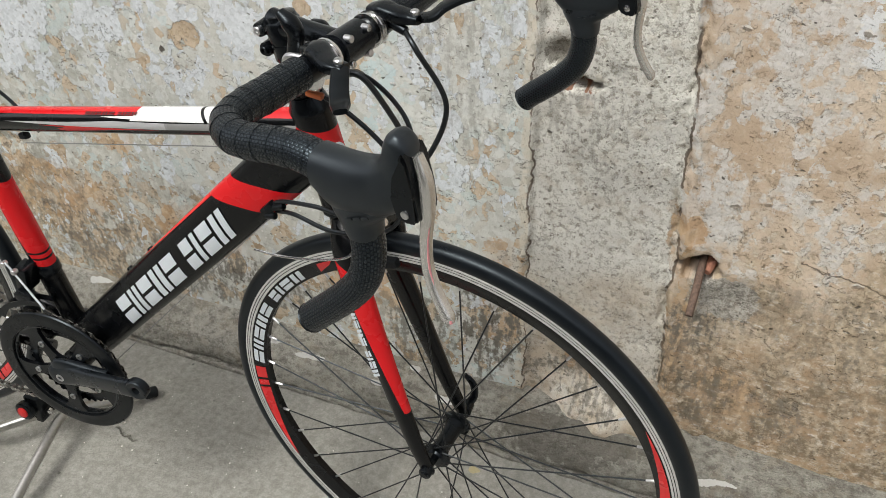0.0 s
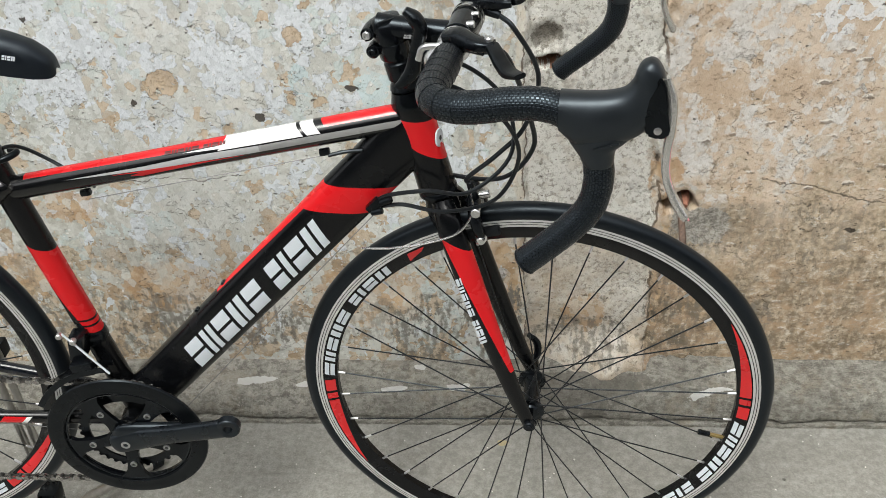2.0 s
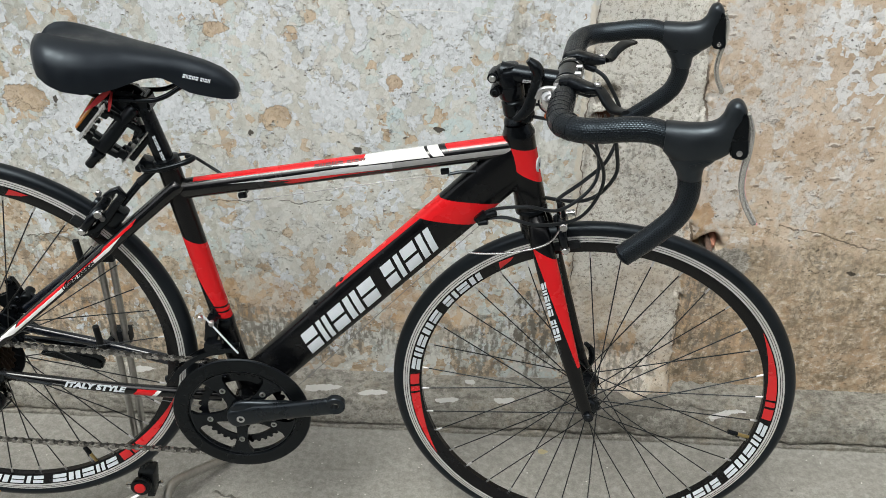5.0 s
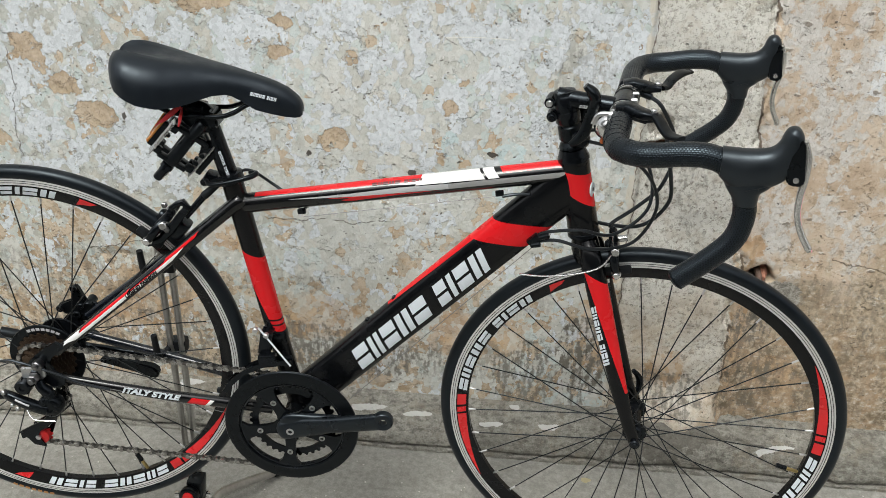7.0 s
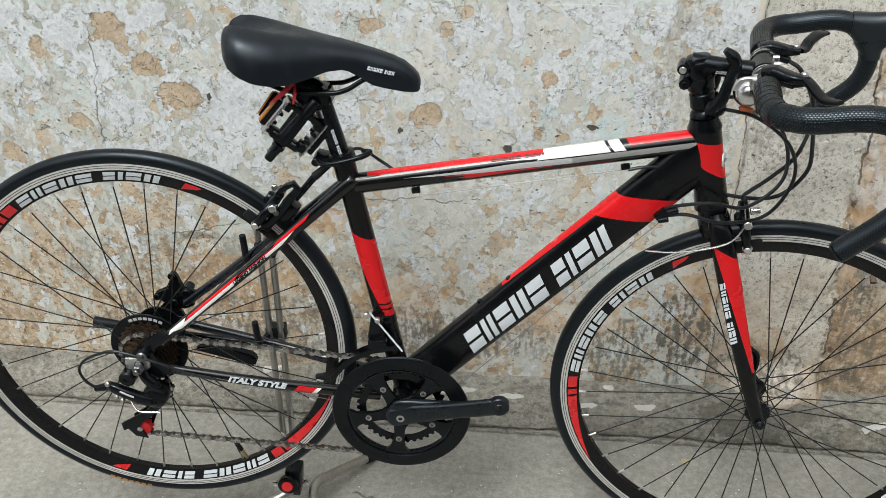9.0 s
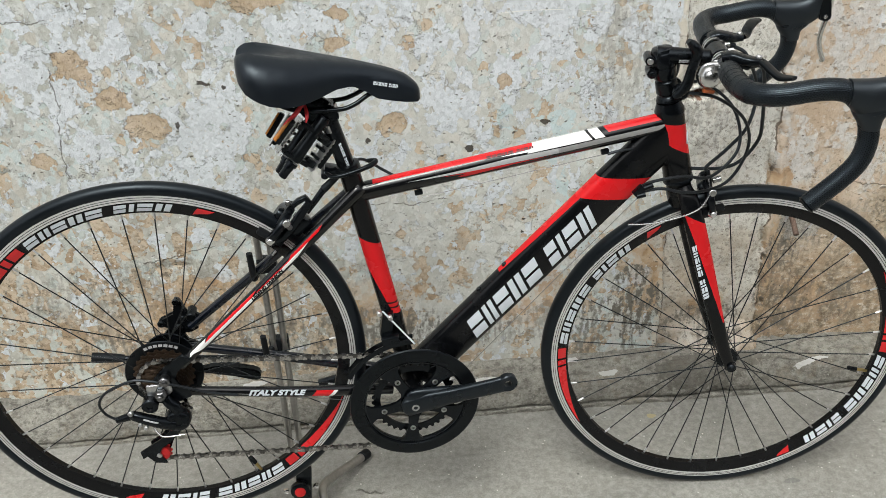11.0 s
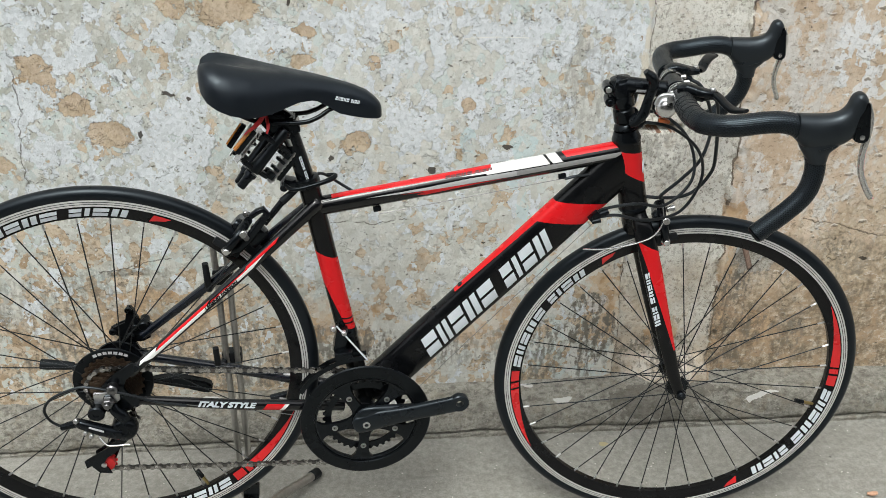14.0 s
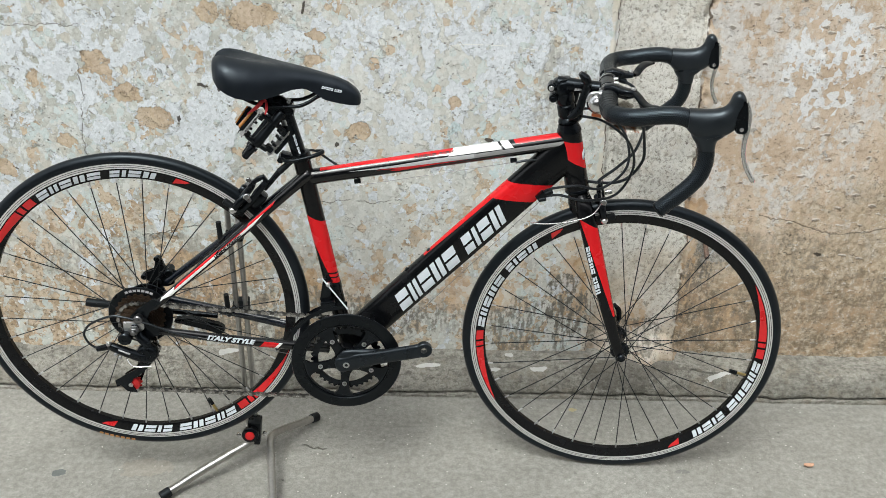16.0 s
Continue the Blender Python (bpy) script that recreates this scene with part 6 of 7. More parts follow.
# shift levers on the headset collar
for side in (-1, 1):
    far = 0.0 if side < 0 else 0.058
    bm = bmesh.new()
    sweep(bm, smooth_path([(-0.156, -0.038 + far, 0.843), (-0.148, -0.040 + far, 0.849), (-0.138, -0.041 + far, 0.862), (-0.133, -0.041 + far, 0.884), (-0.127, -0.041 + far, 0.908 - 0.4 * far), (-0.132, -0.041 + far, 0.920 - 0.5 * far), (-0.142, -0.040 + far, 0.929 - 0.6 * far)], 6), [0.0040, 0.0065, 0.0085, 0.0070, 0.0080, 0.0085, 0.0045], 14, (0, 1, 0), [0.004, 0.006, 0.007, 0.007, 0.0095, 0.0105, 0.006])
    shifter = part("shift_lever", bm, black_plastic, bike, "black plastic shift lever")
    bm = bmesh.new()
    lathe(bm, (-0.140, -0.022 if side < 0 else 0.002, 0.846), (0, side, 0), [(0, 0.013), (0.004, 0.014), (0.010, 0.012), (0.014, 0.008)], 20)
    part("shifter_drum", bm, black_satin, shifter)
# chrome bell under the bar
bell_at = V((-0.114, -0.063, 0.880))
bm = bmesh.new()
lathe(bm, bell_at + V((0.006, 0.014, -0.004)), V((-0.40, -0.80, 0.20)), [(0, 0.0175), (0.002, 0.0190), (0.006, 0.0180), (0.012, 0.0135), (0.015, 0.0075), (0.016, 0.001)], 28)
bell = part("bell", bm, chrome, bike, "small chrome bell")
bm = bmesh.new()
block(bm, bell_at + V((0.006, 0.010, -0.026)), (0.018, 0.008, 0.006), Matrix.Rotation(radians(10), 3, "Y"), 0.002)
part("bell_base", bm, plain("brown amber", (0.28, 0.07, 0.02), 0.3, 0, 300, 0.2, 0.1), bell, "amber bell base")
bm = bmesh.new()
block(bm, BAR @ V((-0.012, -0.050, 0.006)), (0.014, 0.014, 0.012), None, 0.003)
sweep(bm, smooth_path([bell_at + V((-0.016, -0.002, 0.004)), bell_at + V((-0.010, -0.004, 0.018)), bell_at + V((0.008, -0.006, 0.020))], 5), 0.0035, 10)
part("bell_bracket", bm, alloy, bell, "silver bell bracket")


# ---- drivetrain ----
def toothed(bm, centre, y0, y1, r_in, r_out, teeth, tall):
    """A flat ring with teeth, from y0 to y1."""
    n = teeth * 4
    rings = []
    for y in (y0, y1):
        outer, inner = [], []
        for k in range(n):
            a = 2 * math.pi * k / n
            r = r_out + (tall if k % 4 in (0, 1) else 0)
            outer.append(bm.verts.new(centre + V((r * math.cos(a), y, r * math.sin(a)))))
            inner.append(bm.verts.new(centre + V((r_in * math.cos(a), y, r_in * math.sin(a)))))
        rings.append((outer, inner))
    (o0, i0), (o1, i1) = rings
    for k in range(n):
        j = (k + 1) % n
        for quad in ((o0[k], o0[j], i0[j], i0[k]), (o1[k], i1[k], i1[j], o1[j]), (o0[k], o1[k], o1[j], o0[j]), (i0[k], i0[j], i1[j], i1[k])):
            bm.faces.new(quad)


bm = bmesh.new()
lathe(bm, BB, (0, 1, 0), [(-0.0550, 0.0886), (-0.0578, 0.0890), (-0.0586, 0.0900), (-0.0582, 0.1000), (-0.0586, 0.1085), (-0.0578, 0.1115), (-0.0558, 0.1128), (-0.0535, 0.1120), (-0.0535, 0.0886)], 96, ring=True)
crankset = part("crankset", bm, black_plastic, bike, "black double crankset with a chain guard")
bm = bmesh.new()
lathe(bm, BB, (0, 1, 0), [(-0.0545, 0.0842), (-0.0562, 0.0846), (-0.0566, 0.0858), (-0.0556, 0.0878), (-0.0530, 0.0882), (-0.0530, 0.0842)], 96, ring=True)
part("guard_lip", bm, gloss_black, crankset, "glossy inner lip of the chain guard")
bm = bmesh.new()
toothed(bm, BB, -0.0480, -0.0450, 0.0870, 0.0965, 48, 0.0045)
part("outer_chainring", bm, black_satin, crankset, "black outer chainring")
bm = bmesh.new()
toothed(bm, BB, -0.0430, -0.0400, 0.0590, 0.0700, 38, 0.0044)
part("inner_chainring", bm, black_satin, crankset, "black inner chainring")
bm = bmesh.new()
lathe(bm, BB + V((0, -0.0600, 0)), (0, 1, 0), [(0, 0.014), (0.002, 0.019), (0.010, 0.023), (0.020, 0.020)], 28)
for k in range(5):
    a = radians(48 + 72 * k)
    d, n = V((math.cos(a), 0, math.sin(a))), V((-math.sin(a), 0, math.cos(a)))
    out = []
    for s, w in ((0.010, 0.019), (0.020, 0.0150), (0.030, 0.0098), (0.042, 0.0085), (0.056, 0.0092), (0.066, 0.0110), (0.0740, 0.0130), (0.0800, 0.0180), (0.0865, 0.0240)):
        out.append((s, w))
    lo = [d * s + n * w for s, w in out] + [d * s - n * w for s, w in reversed(out)]
    plate(bm, [(BB.x + p.x, BB.z + p.z) for p in lo], -0.0560, -0.0500)
spider = part("spider", bm, black_satin, crankset, "five-armed black spider")
bm = bmesh.new()
lathe(bm, BB, (0, 1, 0), [(-0.0555, 0.0865), (-0.0555, 0.0895), (-0.0500, 0.0895), (-0.0500, 0.0865)], 80, ring=True)
part("spider_ring", bm, black_satin, crankset)
for k in range(5):
    a = radians(48 + 72 * k)
    c0 = BB + V((0.055 * math.cos(a), -0.0558, 0.055 * math.sin(a)))
    bm = bmesh.new()
    lathe(bm, c0, (0, -1, 0), [(0, 0.0050), (0.0018, 0.0050), (0.0022, 0.0044), (0.0022, 0.0030), (0.0002, 0.0028)], 14)
    part("ring_bolt", bm, alloy, crankset, "silver chainring bolt")
    bm = bmesh.new()
    a2 = a + radians(36)
    lathe(bm, BB + V((0.084 * math.cos(a2), -0.0552, 0.084 * math.sin(a2))), (0, -1, 0), [(0, 0.0030), (0.0015, 0.0030), (0.002, 0.0022)], 10)
    part("guard_screw", bm, black_satin, crankset)
PEDAL_EYE = V((-0.421, -0.085, 0.374))
c_d = V((PEDAL_EYE.x - BB.x, 0, PEDAL_EYE.z - BB.z)).normalized()
c_p = [BB + V((0, -0.0600, 0)) - c_d * 0.022, BB + V((0, -0.0610, 0)) - c_d * 0.014, BB + V((0, -0.0630, 0)) + c_d * 0.02, BB + V((0, -0.0720, 0)) + c_d * 0.075, PEDAL_EYE + V((0, 0.001, 0)) - c_d * 0.020, PEDAL_EYE - c_d * 0.0085]
bm = bmesh.new()
sweep(bm, smooth_path(c_p, 6), [0.0090, 0.0180, 0.0190, 0.0150, 0.0154, 0.0158], 24, SIDE, [0.0060, 0.0085, 0.0085, 0.0078, 0.0072, 0.0070], 2.6)
arm = part("crank_arm", bm, crank_black, crankset, "black alloy crank arm")
bm = bmesh.new()
loft(bm, Matrix.Identity(4), -0.0605, [((-0.600, 0.340), (-0.600, 0.322)), ((-0.589, 0.356), (-0.589, 0.318)), ((-0.570, 0.3610), (-0.570, 0.320)), ((-0.545, 0.3610), (-0.545, 0.325)), ((-0.520, 0.3600), (-0.520, 0.332)), ((-0.495, 0.3590), (-0.495, 0.342))], [0.002, 0.0060, 0.0078, 0.0082, 0.0080, 0.0070])
part("arm_gusset", bm, crank_black, crankset, "black gusset at the arm's root")
bm = bmesh.new()
lathe(bm, PEDAL_EYE, (0, -1, 0), [(-0.0068, 0.0064), (-0.0068, 0.0145), (-0.0050, 0.0162), (0.0050, 0.0164), (0.0066, 0.0150), (0.0072, 0.0092), (0.0058, 0.0064)], 32, ring=True)
part("pedal_eye", bm, crank_black, crankset, "threaded eye at the end of the crank arm")
bm = bmesh.new()
lathe(bm, BB + V((0, -0.0688, 0)), (0, -1, 0), [(0, 0.0066), (0.0018, 0.0066), (0.0022, 0.0060), (0.0022, 0.0036), (-0.001, 0.0034)], 18)
part("crank_bolt", bm, alloy, crankset, "silver crank bolt")
# crank on the far side, pointing back
bm = bmesh.new()
sweep(bm, smooth_path([BB + V((0, 0.065, 0)), BB + V((0, 0.078, 0)) - c_d * 0.09, BB + V((0, 0.085, 0)) - c_d * 0.172], 6), [0.017, 0.012, 0.013], 20, SIDE, [0.008, 0.0075, 0.007], 3.0)
part("crank_arm", bm, crank_black, crankset, "black alloy crank arm")

# freewheel with its spoke guard
bm = bmesh.new()
lathe(bm, AXLE_R + V((0, -0.0245, 0)), (0, -1, 0), [(0, 0.010), (0, 0.0625), (0.0015, 0.0638), (0.0032, 0.0628), (0.0036, 0.0500), (0.0026, 0.0475), (0.0015, 0.0470), (0.0015, 0.010)], 64)
freewheel = part("freewheel", bm, black_plastic, bike, "stacked brown steel sprockets with a black guard")
COGS = (0.0465, 0.0420, 0.0375, 0.0335, 0.0300, 0.0265, 0.0230)
for k, r in enumerate(COGS):
    bm = bmesh.new()
    toothed(bm, AXLE_R, -0.0305 - 0.0046 * k, -0.0285 - 0.0046 * k, 0.016, r, max(11, int(r * 495)), 0.0035)
    part("sprocket", bm, sprocket_steel, freewheel, "browned steel sprocket")
bm = bmesh.new()
lathe(bm, AXLE_R + V((0, -0.028, 0)), (0, -1, 0), [(0, 0.018), (0.034, 0.017), (0.036, 0.012)], 24)
part("freewheel_body", bm, sprocket_steel, freewheel)
bm = bmesh.new()
for k in range(7):
    a = radians(112 - 8.4 * k)
    d, n = V((math.cos(a), 0, math.sin(a))), V((-math.sin(a), 0, math.cos(a)))
    c0 = AXLE_R + V((0, -0.0287, 0)) + d * 0.0565
    vs = [bm.verts.new(c0 + d * i * 0.0026 + n * j * 0.0031) for i, j in ((-1, -1), (1, -1), (1, 1), (-1, 1))]
    bm.faces.new(vs)
part("guard_mark", bm, decal_grey, freewheel, "grey block mark on the guard", False)
# larger disc guard behind, towards the spokes
bm = bmesh.new()
lathe(bm, AXLE_R + V((0, 0.028, 0)), (0, 1, 0), [(0, 0.012), (0, 0.040), (0.003, 0.041), (0.006, 0.036), (0.010, 0.020)], 48)
part("far_flange", bm, black_satin, freewheel)

# chain: rollers with a pair of side plates to each link
CH_Y = -0.0460
P_UP, P_LOW = V((-0.9720, 0, 0.362)), V((-1.019, 0, 0.2800))


def arc(c, r, a0, a1, n=24):
    return [V((c.x + r * math.cos(radians(a0 + (a1 - a0) * k / n)), 0, c.z + r * math.sin(radians(a0 + (a1 - a0) * k / n)))) for k in range(n + 1)]


loop = arc(BB, 0.0985, 97, -92, 60) + arc(P_LOW, 0.0155, -93, -300, 20) + arc(P_UP, 0.0155, -28, 55, 8) + arc(AXLE_R, 0.0390, -20 - 10, -262, 40)
loop.append(loop[0])
run = [0.0]
for a, b in zip(loop, loop[1:]):
    run.append(run[-1] + (b - a).length)


def along(s):
    i = min(len(loop) - 2, max(0, int(np.searchsorted(run, s)) - 1))
    return loop[i].lerp(loop[i + 1], (s - run[i]) / max(1e-7, run[i + 1] - run[i]))


count = int(run[-1] / 0.0127)
pitch = run[-1] / count


def link_mesh(wide, skin):
    bm = bmesh.new()
    h = 0.0036
    out = [(-0.0100, 0.0), (-0.0085, h * 0.85), (-0.0060, h), (0.0, h * 0.45), (0.0060, h), (0.0085, h * 0.85), (0.0100, 0.0)]
    out = out + [(x, -z) for x, z in reversed(out[1:-1])]
    for y in (-wide, wide):
        plate(bm, out, y - 0.0005, y + 0.0005)
    return mesh_of("link", bm, skin, False)


bm = bmesh.new()
for k in range(count):
    p = along(k * pitch)
    rod(bm, (p.x, CH_Y - 0.0036, p.z), (p.x, CH_Y + 0.0036, p.z), 0.0030, seg=8)
chain = part("chain", bm, chain_dark, bike, "oiled brown steel chain")
kinds = (link_mesh(0.0026, chain_dark), link_mesh(0.0036, chain_steel))
for k in range(count):
    a, b = along(k * pitch), along(((k + 1) % count) * pitch)
    d = (b - a).normalized()
    m = Matrix(((d.x, 0, -d.z, 0), (0, 1, 0, 0), (d.z, 0, d.x, 0), (0, 0, 0, 1)))
    shared("link", kinds[k % 2], chain, Matrix.Translation(((a.x + b.x) / 2, CH_Y, (a.z + b.z) / 2)) @ m)

# rear derailleur
bm = bmesh.new()
plate(bm, [(-1.0115, 0.4400), (-0.972, 0.4400), (-0.972, 0.4240), (-0.984, 0.4120), (-0.998, 0.4140), (-1.0120, 0.4190)], -0.0745, -0.0700)
bmesh.ops.bevel(bm, geom=bm.edges[:], offset=0.0012, segments=2, affect="EDGES")
derailleur = part("rear_derailleur", bm, alloy, bike, "black and silver rear derailleur with a red jockey wheel")
bm = bmesh.new()
rod(bm, (-0.980, -0.066, 0.4480), (-0.980, -0.083, 0.4480), 0.0088, seg=18)
lathe(bm, (-0.980, -0.083, 0.4480), (0, -1, 0), [(0, 0.0045), (0.003, 0.0045), (0.0035, 0.0035)], 6)
part("hanger_bolt", bm, grey_steel, derailleur, "silver hanger bolt")
bm = bmesh.new()
rod(bm, (-0.9890, -0.076, 0.4245), (-0.9890, -0.087, 0.4245), 0.0100, 0.0090, 6)
rod(bm, (-0.9890, -0.087, 0.4245), (-0.9890, -0.093, 0.4245), 0.0052, seg=14)
part("axle_end", bm, grey_steel, derailleur, "grey axle end nut")
bm = bmesh.new()
lathe(bm, (-1.009, -0.066, 0.4075), (0, -1, 0), [(0, 0.0120), (0.002, 0.0132), (0.020, 0.0132), (0.022, 0.0110), (0.022, 0.0050), (0.020, 0.0045)], 24)
sweep(bm, smooth_path([(-0.984, -0.078, 0.418), (-0.980, -0.080, 0.408), (-0.972, -0.080, 0.398), (-0.968, -0.080, 0.388)], 4), [0.008, 0.009, 0.0105, 0.011], 14, SIDE, [0.006, 0.008, 0.009, 0.009])
part("upper_knuckle", bm, black_satin, derailleur)
bm = bmesh.new()
sweep(bm, smooth_path([(-1.046, -0.080, 0.3925), (-1.034, -0.084, 0.3895), (-1.012, -0.086, 0.3800), (-0.992, -0.085, 0.3700), (-0.978, -0.082, 0.3640)], 5), [0.0060, 0.0082, 0.0092, 0.0098, 0.0105], 16, SIDE, [0.005, 0.007, 0.008, 0.008, 0.009], 2.8)
part("link_body", bm, black_satin, derailleur, "black parallelogram body")
bm = bmesh.new()
sweep(bm, smooth_path([(-1.022, -0.0925, 0.3880), (-1.010, -0.0940, 0.3830), (-1.000, -0.0940, 0.3785)], 4), 0.0018, 8, SIDE, 0.0010)
part("body_mark", bm, decal_grey, derailleur, "grey mark on the body")
bm = bmesh.new()
lathe(bm, (-0.9712, -0.068, 0.3712), (0, -1, 0), [(0, 0.0180), (0.002, 0.0205), (0.007, 0.0212), (0.012, 0.0196), (0.013, 0.0206), (0.018, 0.0196), (0.021, 0.0165), (0.022, 0.0090), (0.019, 0.0080)], 30)
sweep(bm, smooth_path([(-0.974, -0.064, 0.360), (-0.980, -0.062, 0.345), (-0.988, -0.060, 0.332)], 4), [0.012, 0.013, 0.010], 14, SIDE, 0.005)
part("lower_knuckle", bm, black_plastic, derailleur)
bm = bmesh.new()
toothed(bm, P_UP, CH_Y - 0.001, CH_Y + 0.001, 0.005, 0.0145, 11, 0.0035)
part("jockey_wheel", bm, black_plastic, derailleur)
bm = bmesh.new()
toothed(bm, P_LOW, CH_Y - 0.0012, CH_Y + 0.0012, 0.005, 0.0150, 11, 0.0035)
lathe(bm, P_LOW + V((0, CH_Y, 0)), (0, -1, 0), [(0, 0.0150), (0.0080, 0.0150), (0.0090, 0.0135)], 22)
part("jockey_wheel", bm, red_plastic, derailleur, "red plastic jockey wheel")
for y, out in ((-0.0570, [(-0.968, 0.345), (-0.990, 0.334), (-1.008, 0.318), (-1.038, 0.300), (-1.051, 0.292), (-1.049, 0.277), (-1.041, 0.281), (-1.030, 0.266), (-1.010, 0.262), (-1.014, 0.272), (-1.021, 0.284), (-1.014, 0.296), (-1.002, 0.304), (-0.984, 0.320)]),
               (-0.0365, [(-0.966, 0.350), (-0.992, 0.338), (-1.012, 0.312), (-1.036, 0.296), (-1.036, 0.268), (-1.016, 0.262), (-1.006, 0.276), (-0.990, 0.312), (-0.962, 0.338)])):
    bm = bmesh.new()
    plate(bm, out, y - 0.0012, y + 0.0012)
    part("cage_plate", bm, black_satin, derailleur, "black pulley cage plate")
bm = bmesh.new()
lathe(bm, P_LOW + V((-0.002, -0.0560, 0.001)), (0, -1, 0), [(0, 0.0045), (0.003, 0.0045), (0.0036, 0.0036)], 12)
part("pulley_bolt", bm, alloy, derailleur, "silver pulley bolt")
bm = bmesh.new()
sweep(bm, smooth_path([(-1.012, -0.084, 0.3640), (-1.004, -0.090, 0.3530), (-0.994, -0.092, 0.3475), (-0.965, -0.090, 0.3460)], 6), [0.0012, 0.0016, 0.0016, 0.0012], 8)
part("spring_wire", bm, chrome, derailleur, "bright spring wire")
bm = bmesh.new()
rod(bm, (-1.068, -0.078, 0.3815), (-1.044, -0.080, 0.3885), 0.0056, 0.0068, 14)
part("cable_adjuster", bm, black_plastic, derailleur)
for p, q in (((-1.040, -0.086, 0.3985), 0.0042), ((-1.020, -0.090, 0.3700), 0.0035), ((-1.028, -0.090, 0.3770), 0.0032)):
    bm = bmesh.new()
    lathe(bm, p, (-0.2, -1, 0.3), [(0, q), (0.005, q), (0.006, q * 0.7)], 10)
    part("set_screw", bm, alloy, derailleur, "silver set screw")

# front derailleur
bm = bmesh.new()
for y in (-0.0350, -0.0505):
    out = []
    for k in range(9):
        a = radians(150 - 62 * k / 8)
        out.append((BB.x + 0.130 * math.cos(a), BB.z + 0.130 * math.sin(a)))
    for k in range(9):
        a = radians(88 + 62 * k / 8)
        out.append((BB.x + 0.1215 * math.cos(a), BB.z + 0.1215 * math.sin(a)))
    plate(bm, out, y - 0.0008, y + 0.0008)
front_mech = part("front_derailleur", bm, black_satin, bike, "black front derailleur on the seat tube")
bm = bmesh.new()
lathe(bm, V((-0.6045, 0, 0.470)), V((-0.18, 0, 0.98)), [(0, 0.0185), (0.002, 0.0195), (0.014, 0.0195), (0.016, 0.0185)], 24)
block(bm, (-0.616, -0.028, 0.482), (0.020, 0.026, 0.040), Matrix.Rotation(radians(10), 3, "Y"), 0.003)
block(bm, (-0.612, -0.044, 0.455), (0.030, 0.014, 0.022), Matrix.Rotation(radians(-8), 3, "Y"), 0.003)
part("mech_body", bm, black_satin, front_mech)
bm = bmesh.new()
rod(bm, (-0.622, -0.048, 0.519), (-0.573, -0.056, 0.453), 0.0015)
part("cable_tail", bm, decal_white, front_mech, "white capped cable tail")
for p in ((-0.628, -0.042, 0.513), (-0.611, -0.045, 0.505)):
    bm = bmesh.new()
    lathe(bm, p, (0.1, -1, 0.1), [(0, 0.0042), (0.007, 0.0042), (0.008, 0.003)], 10)
    part("mech_screw", bm, alloy, front_mech, "silver screw")


# ---- rim brakes ----
def make_brake(label, m, upright=True):
    """A side-pull caliper; local x runs along the wheel's travel, z radially out from the tyre, y across."""
    bm = bmesh.new()
    lathe(bm, m @ V((0.018, 0, 0.012)), m.to_3x3() @ V((-1, 0, 0)), [(0, 0.0085), (0.004, 0.010), (0.016, 0.010), (0.020, 0.007)], 18)
    caliper = part("brake_caliper", bm, black_satin, bike, label)
    for side in (-1, 1):
        bm = bmesh.new()
        pts = [(0.012, side * -0.012, 0.030), (0.012, side * 0.010, 0.020), (0.010, side * 0.027, 0.010), (0.010, side * 0.031, -0.008), (0.010, side * 0.026, -0.024)]
        sweep(bm, moved(m, smooth_path(pts, 6)), [0.0075, 0.0105, 0.0095, 0.0090, 0.0075], 16, m.to_3x3() @ V((1, 0, 0)), [0.0065, 0.0075, 0.0072, 0.0070, 0.0060], 2.6)
        part("brake_arm", bm, black_satin, caliper)
        bm = bmesh.new()
        block(bm, m @ V((0.010, side * 0.0175, -0.0235)), (0.046, 0.011, 0.011), m.to_3x3(), 0.003)
        part("brake_pad", bm, black_rubber, caliper, "black brake pad")
        bm = bmesh.new()
        lathe(bm, m @ V((0.010, side * 0.0290, -0.0225)), m.to_3x3() @ V((0, side, 0)), [(0, 0.0075), (0.002, 0.0075), (0.003, 0.0055), (0.009, 0.0055), (0.010, 0.0042)], 14)
        part("pad_bolt", bm, chrome, caliper, "bright pad bolt")
    bm = bmesh.new()
    rod(bm, m @ V((0.014, -0.024, 0.016)), m @ V((0.014, -0.038, 0.018)), 0.0062, seg=12)
    rod(bm, m @ V((0.020, -0.016, 0.030)), m @ V((0.034, -0.016, 0.030)), 0.005, seg=12)
    part("cable_clamp_bolt", bm, chrome, caliper, "bright cable clamp bolt")
    if not upright:
        return caliper
    bm = bmesh.new()
    rod(bm, m @ V((0.014, -0.016, 0.026)), m @ V((0.014, -0.017, 0.052)), 0.0055, 0.0042, 12)
    part("barrel_adjuster", bm, black_plastic, caliper)
    bm = bmesh.new()
    sweep(bm, moved(m, smooth_path([(0.014, -0.018, 0.048), (0.013, -0.026, 0.034), (0.012, -0.031, 0.016)], 5)), 0.0011, 6)
    part("inner_cable", bm, chrome, caliper, "bare steel inner cable")
    return caliper


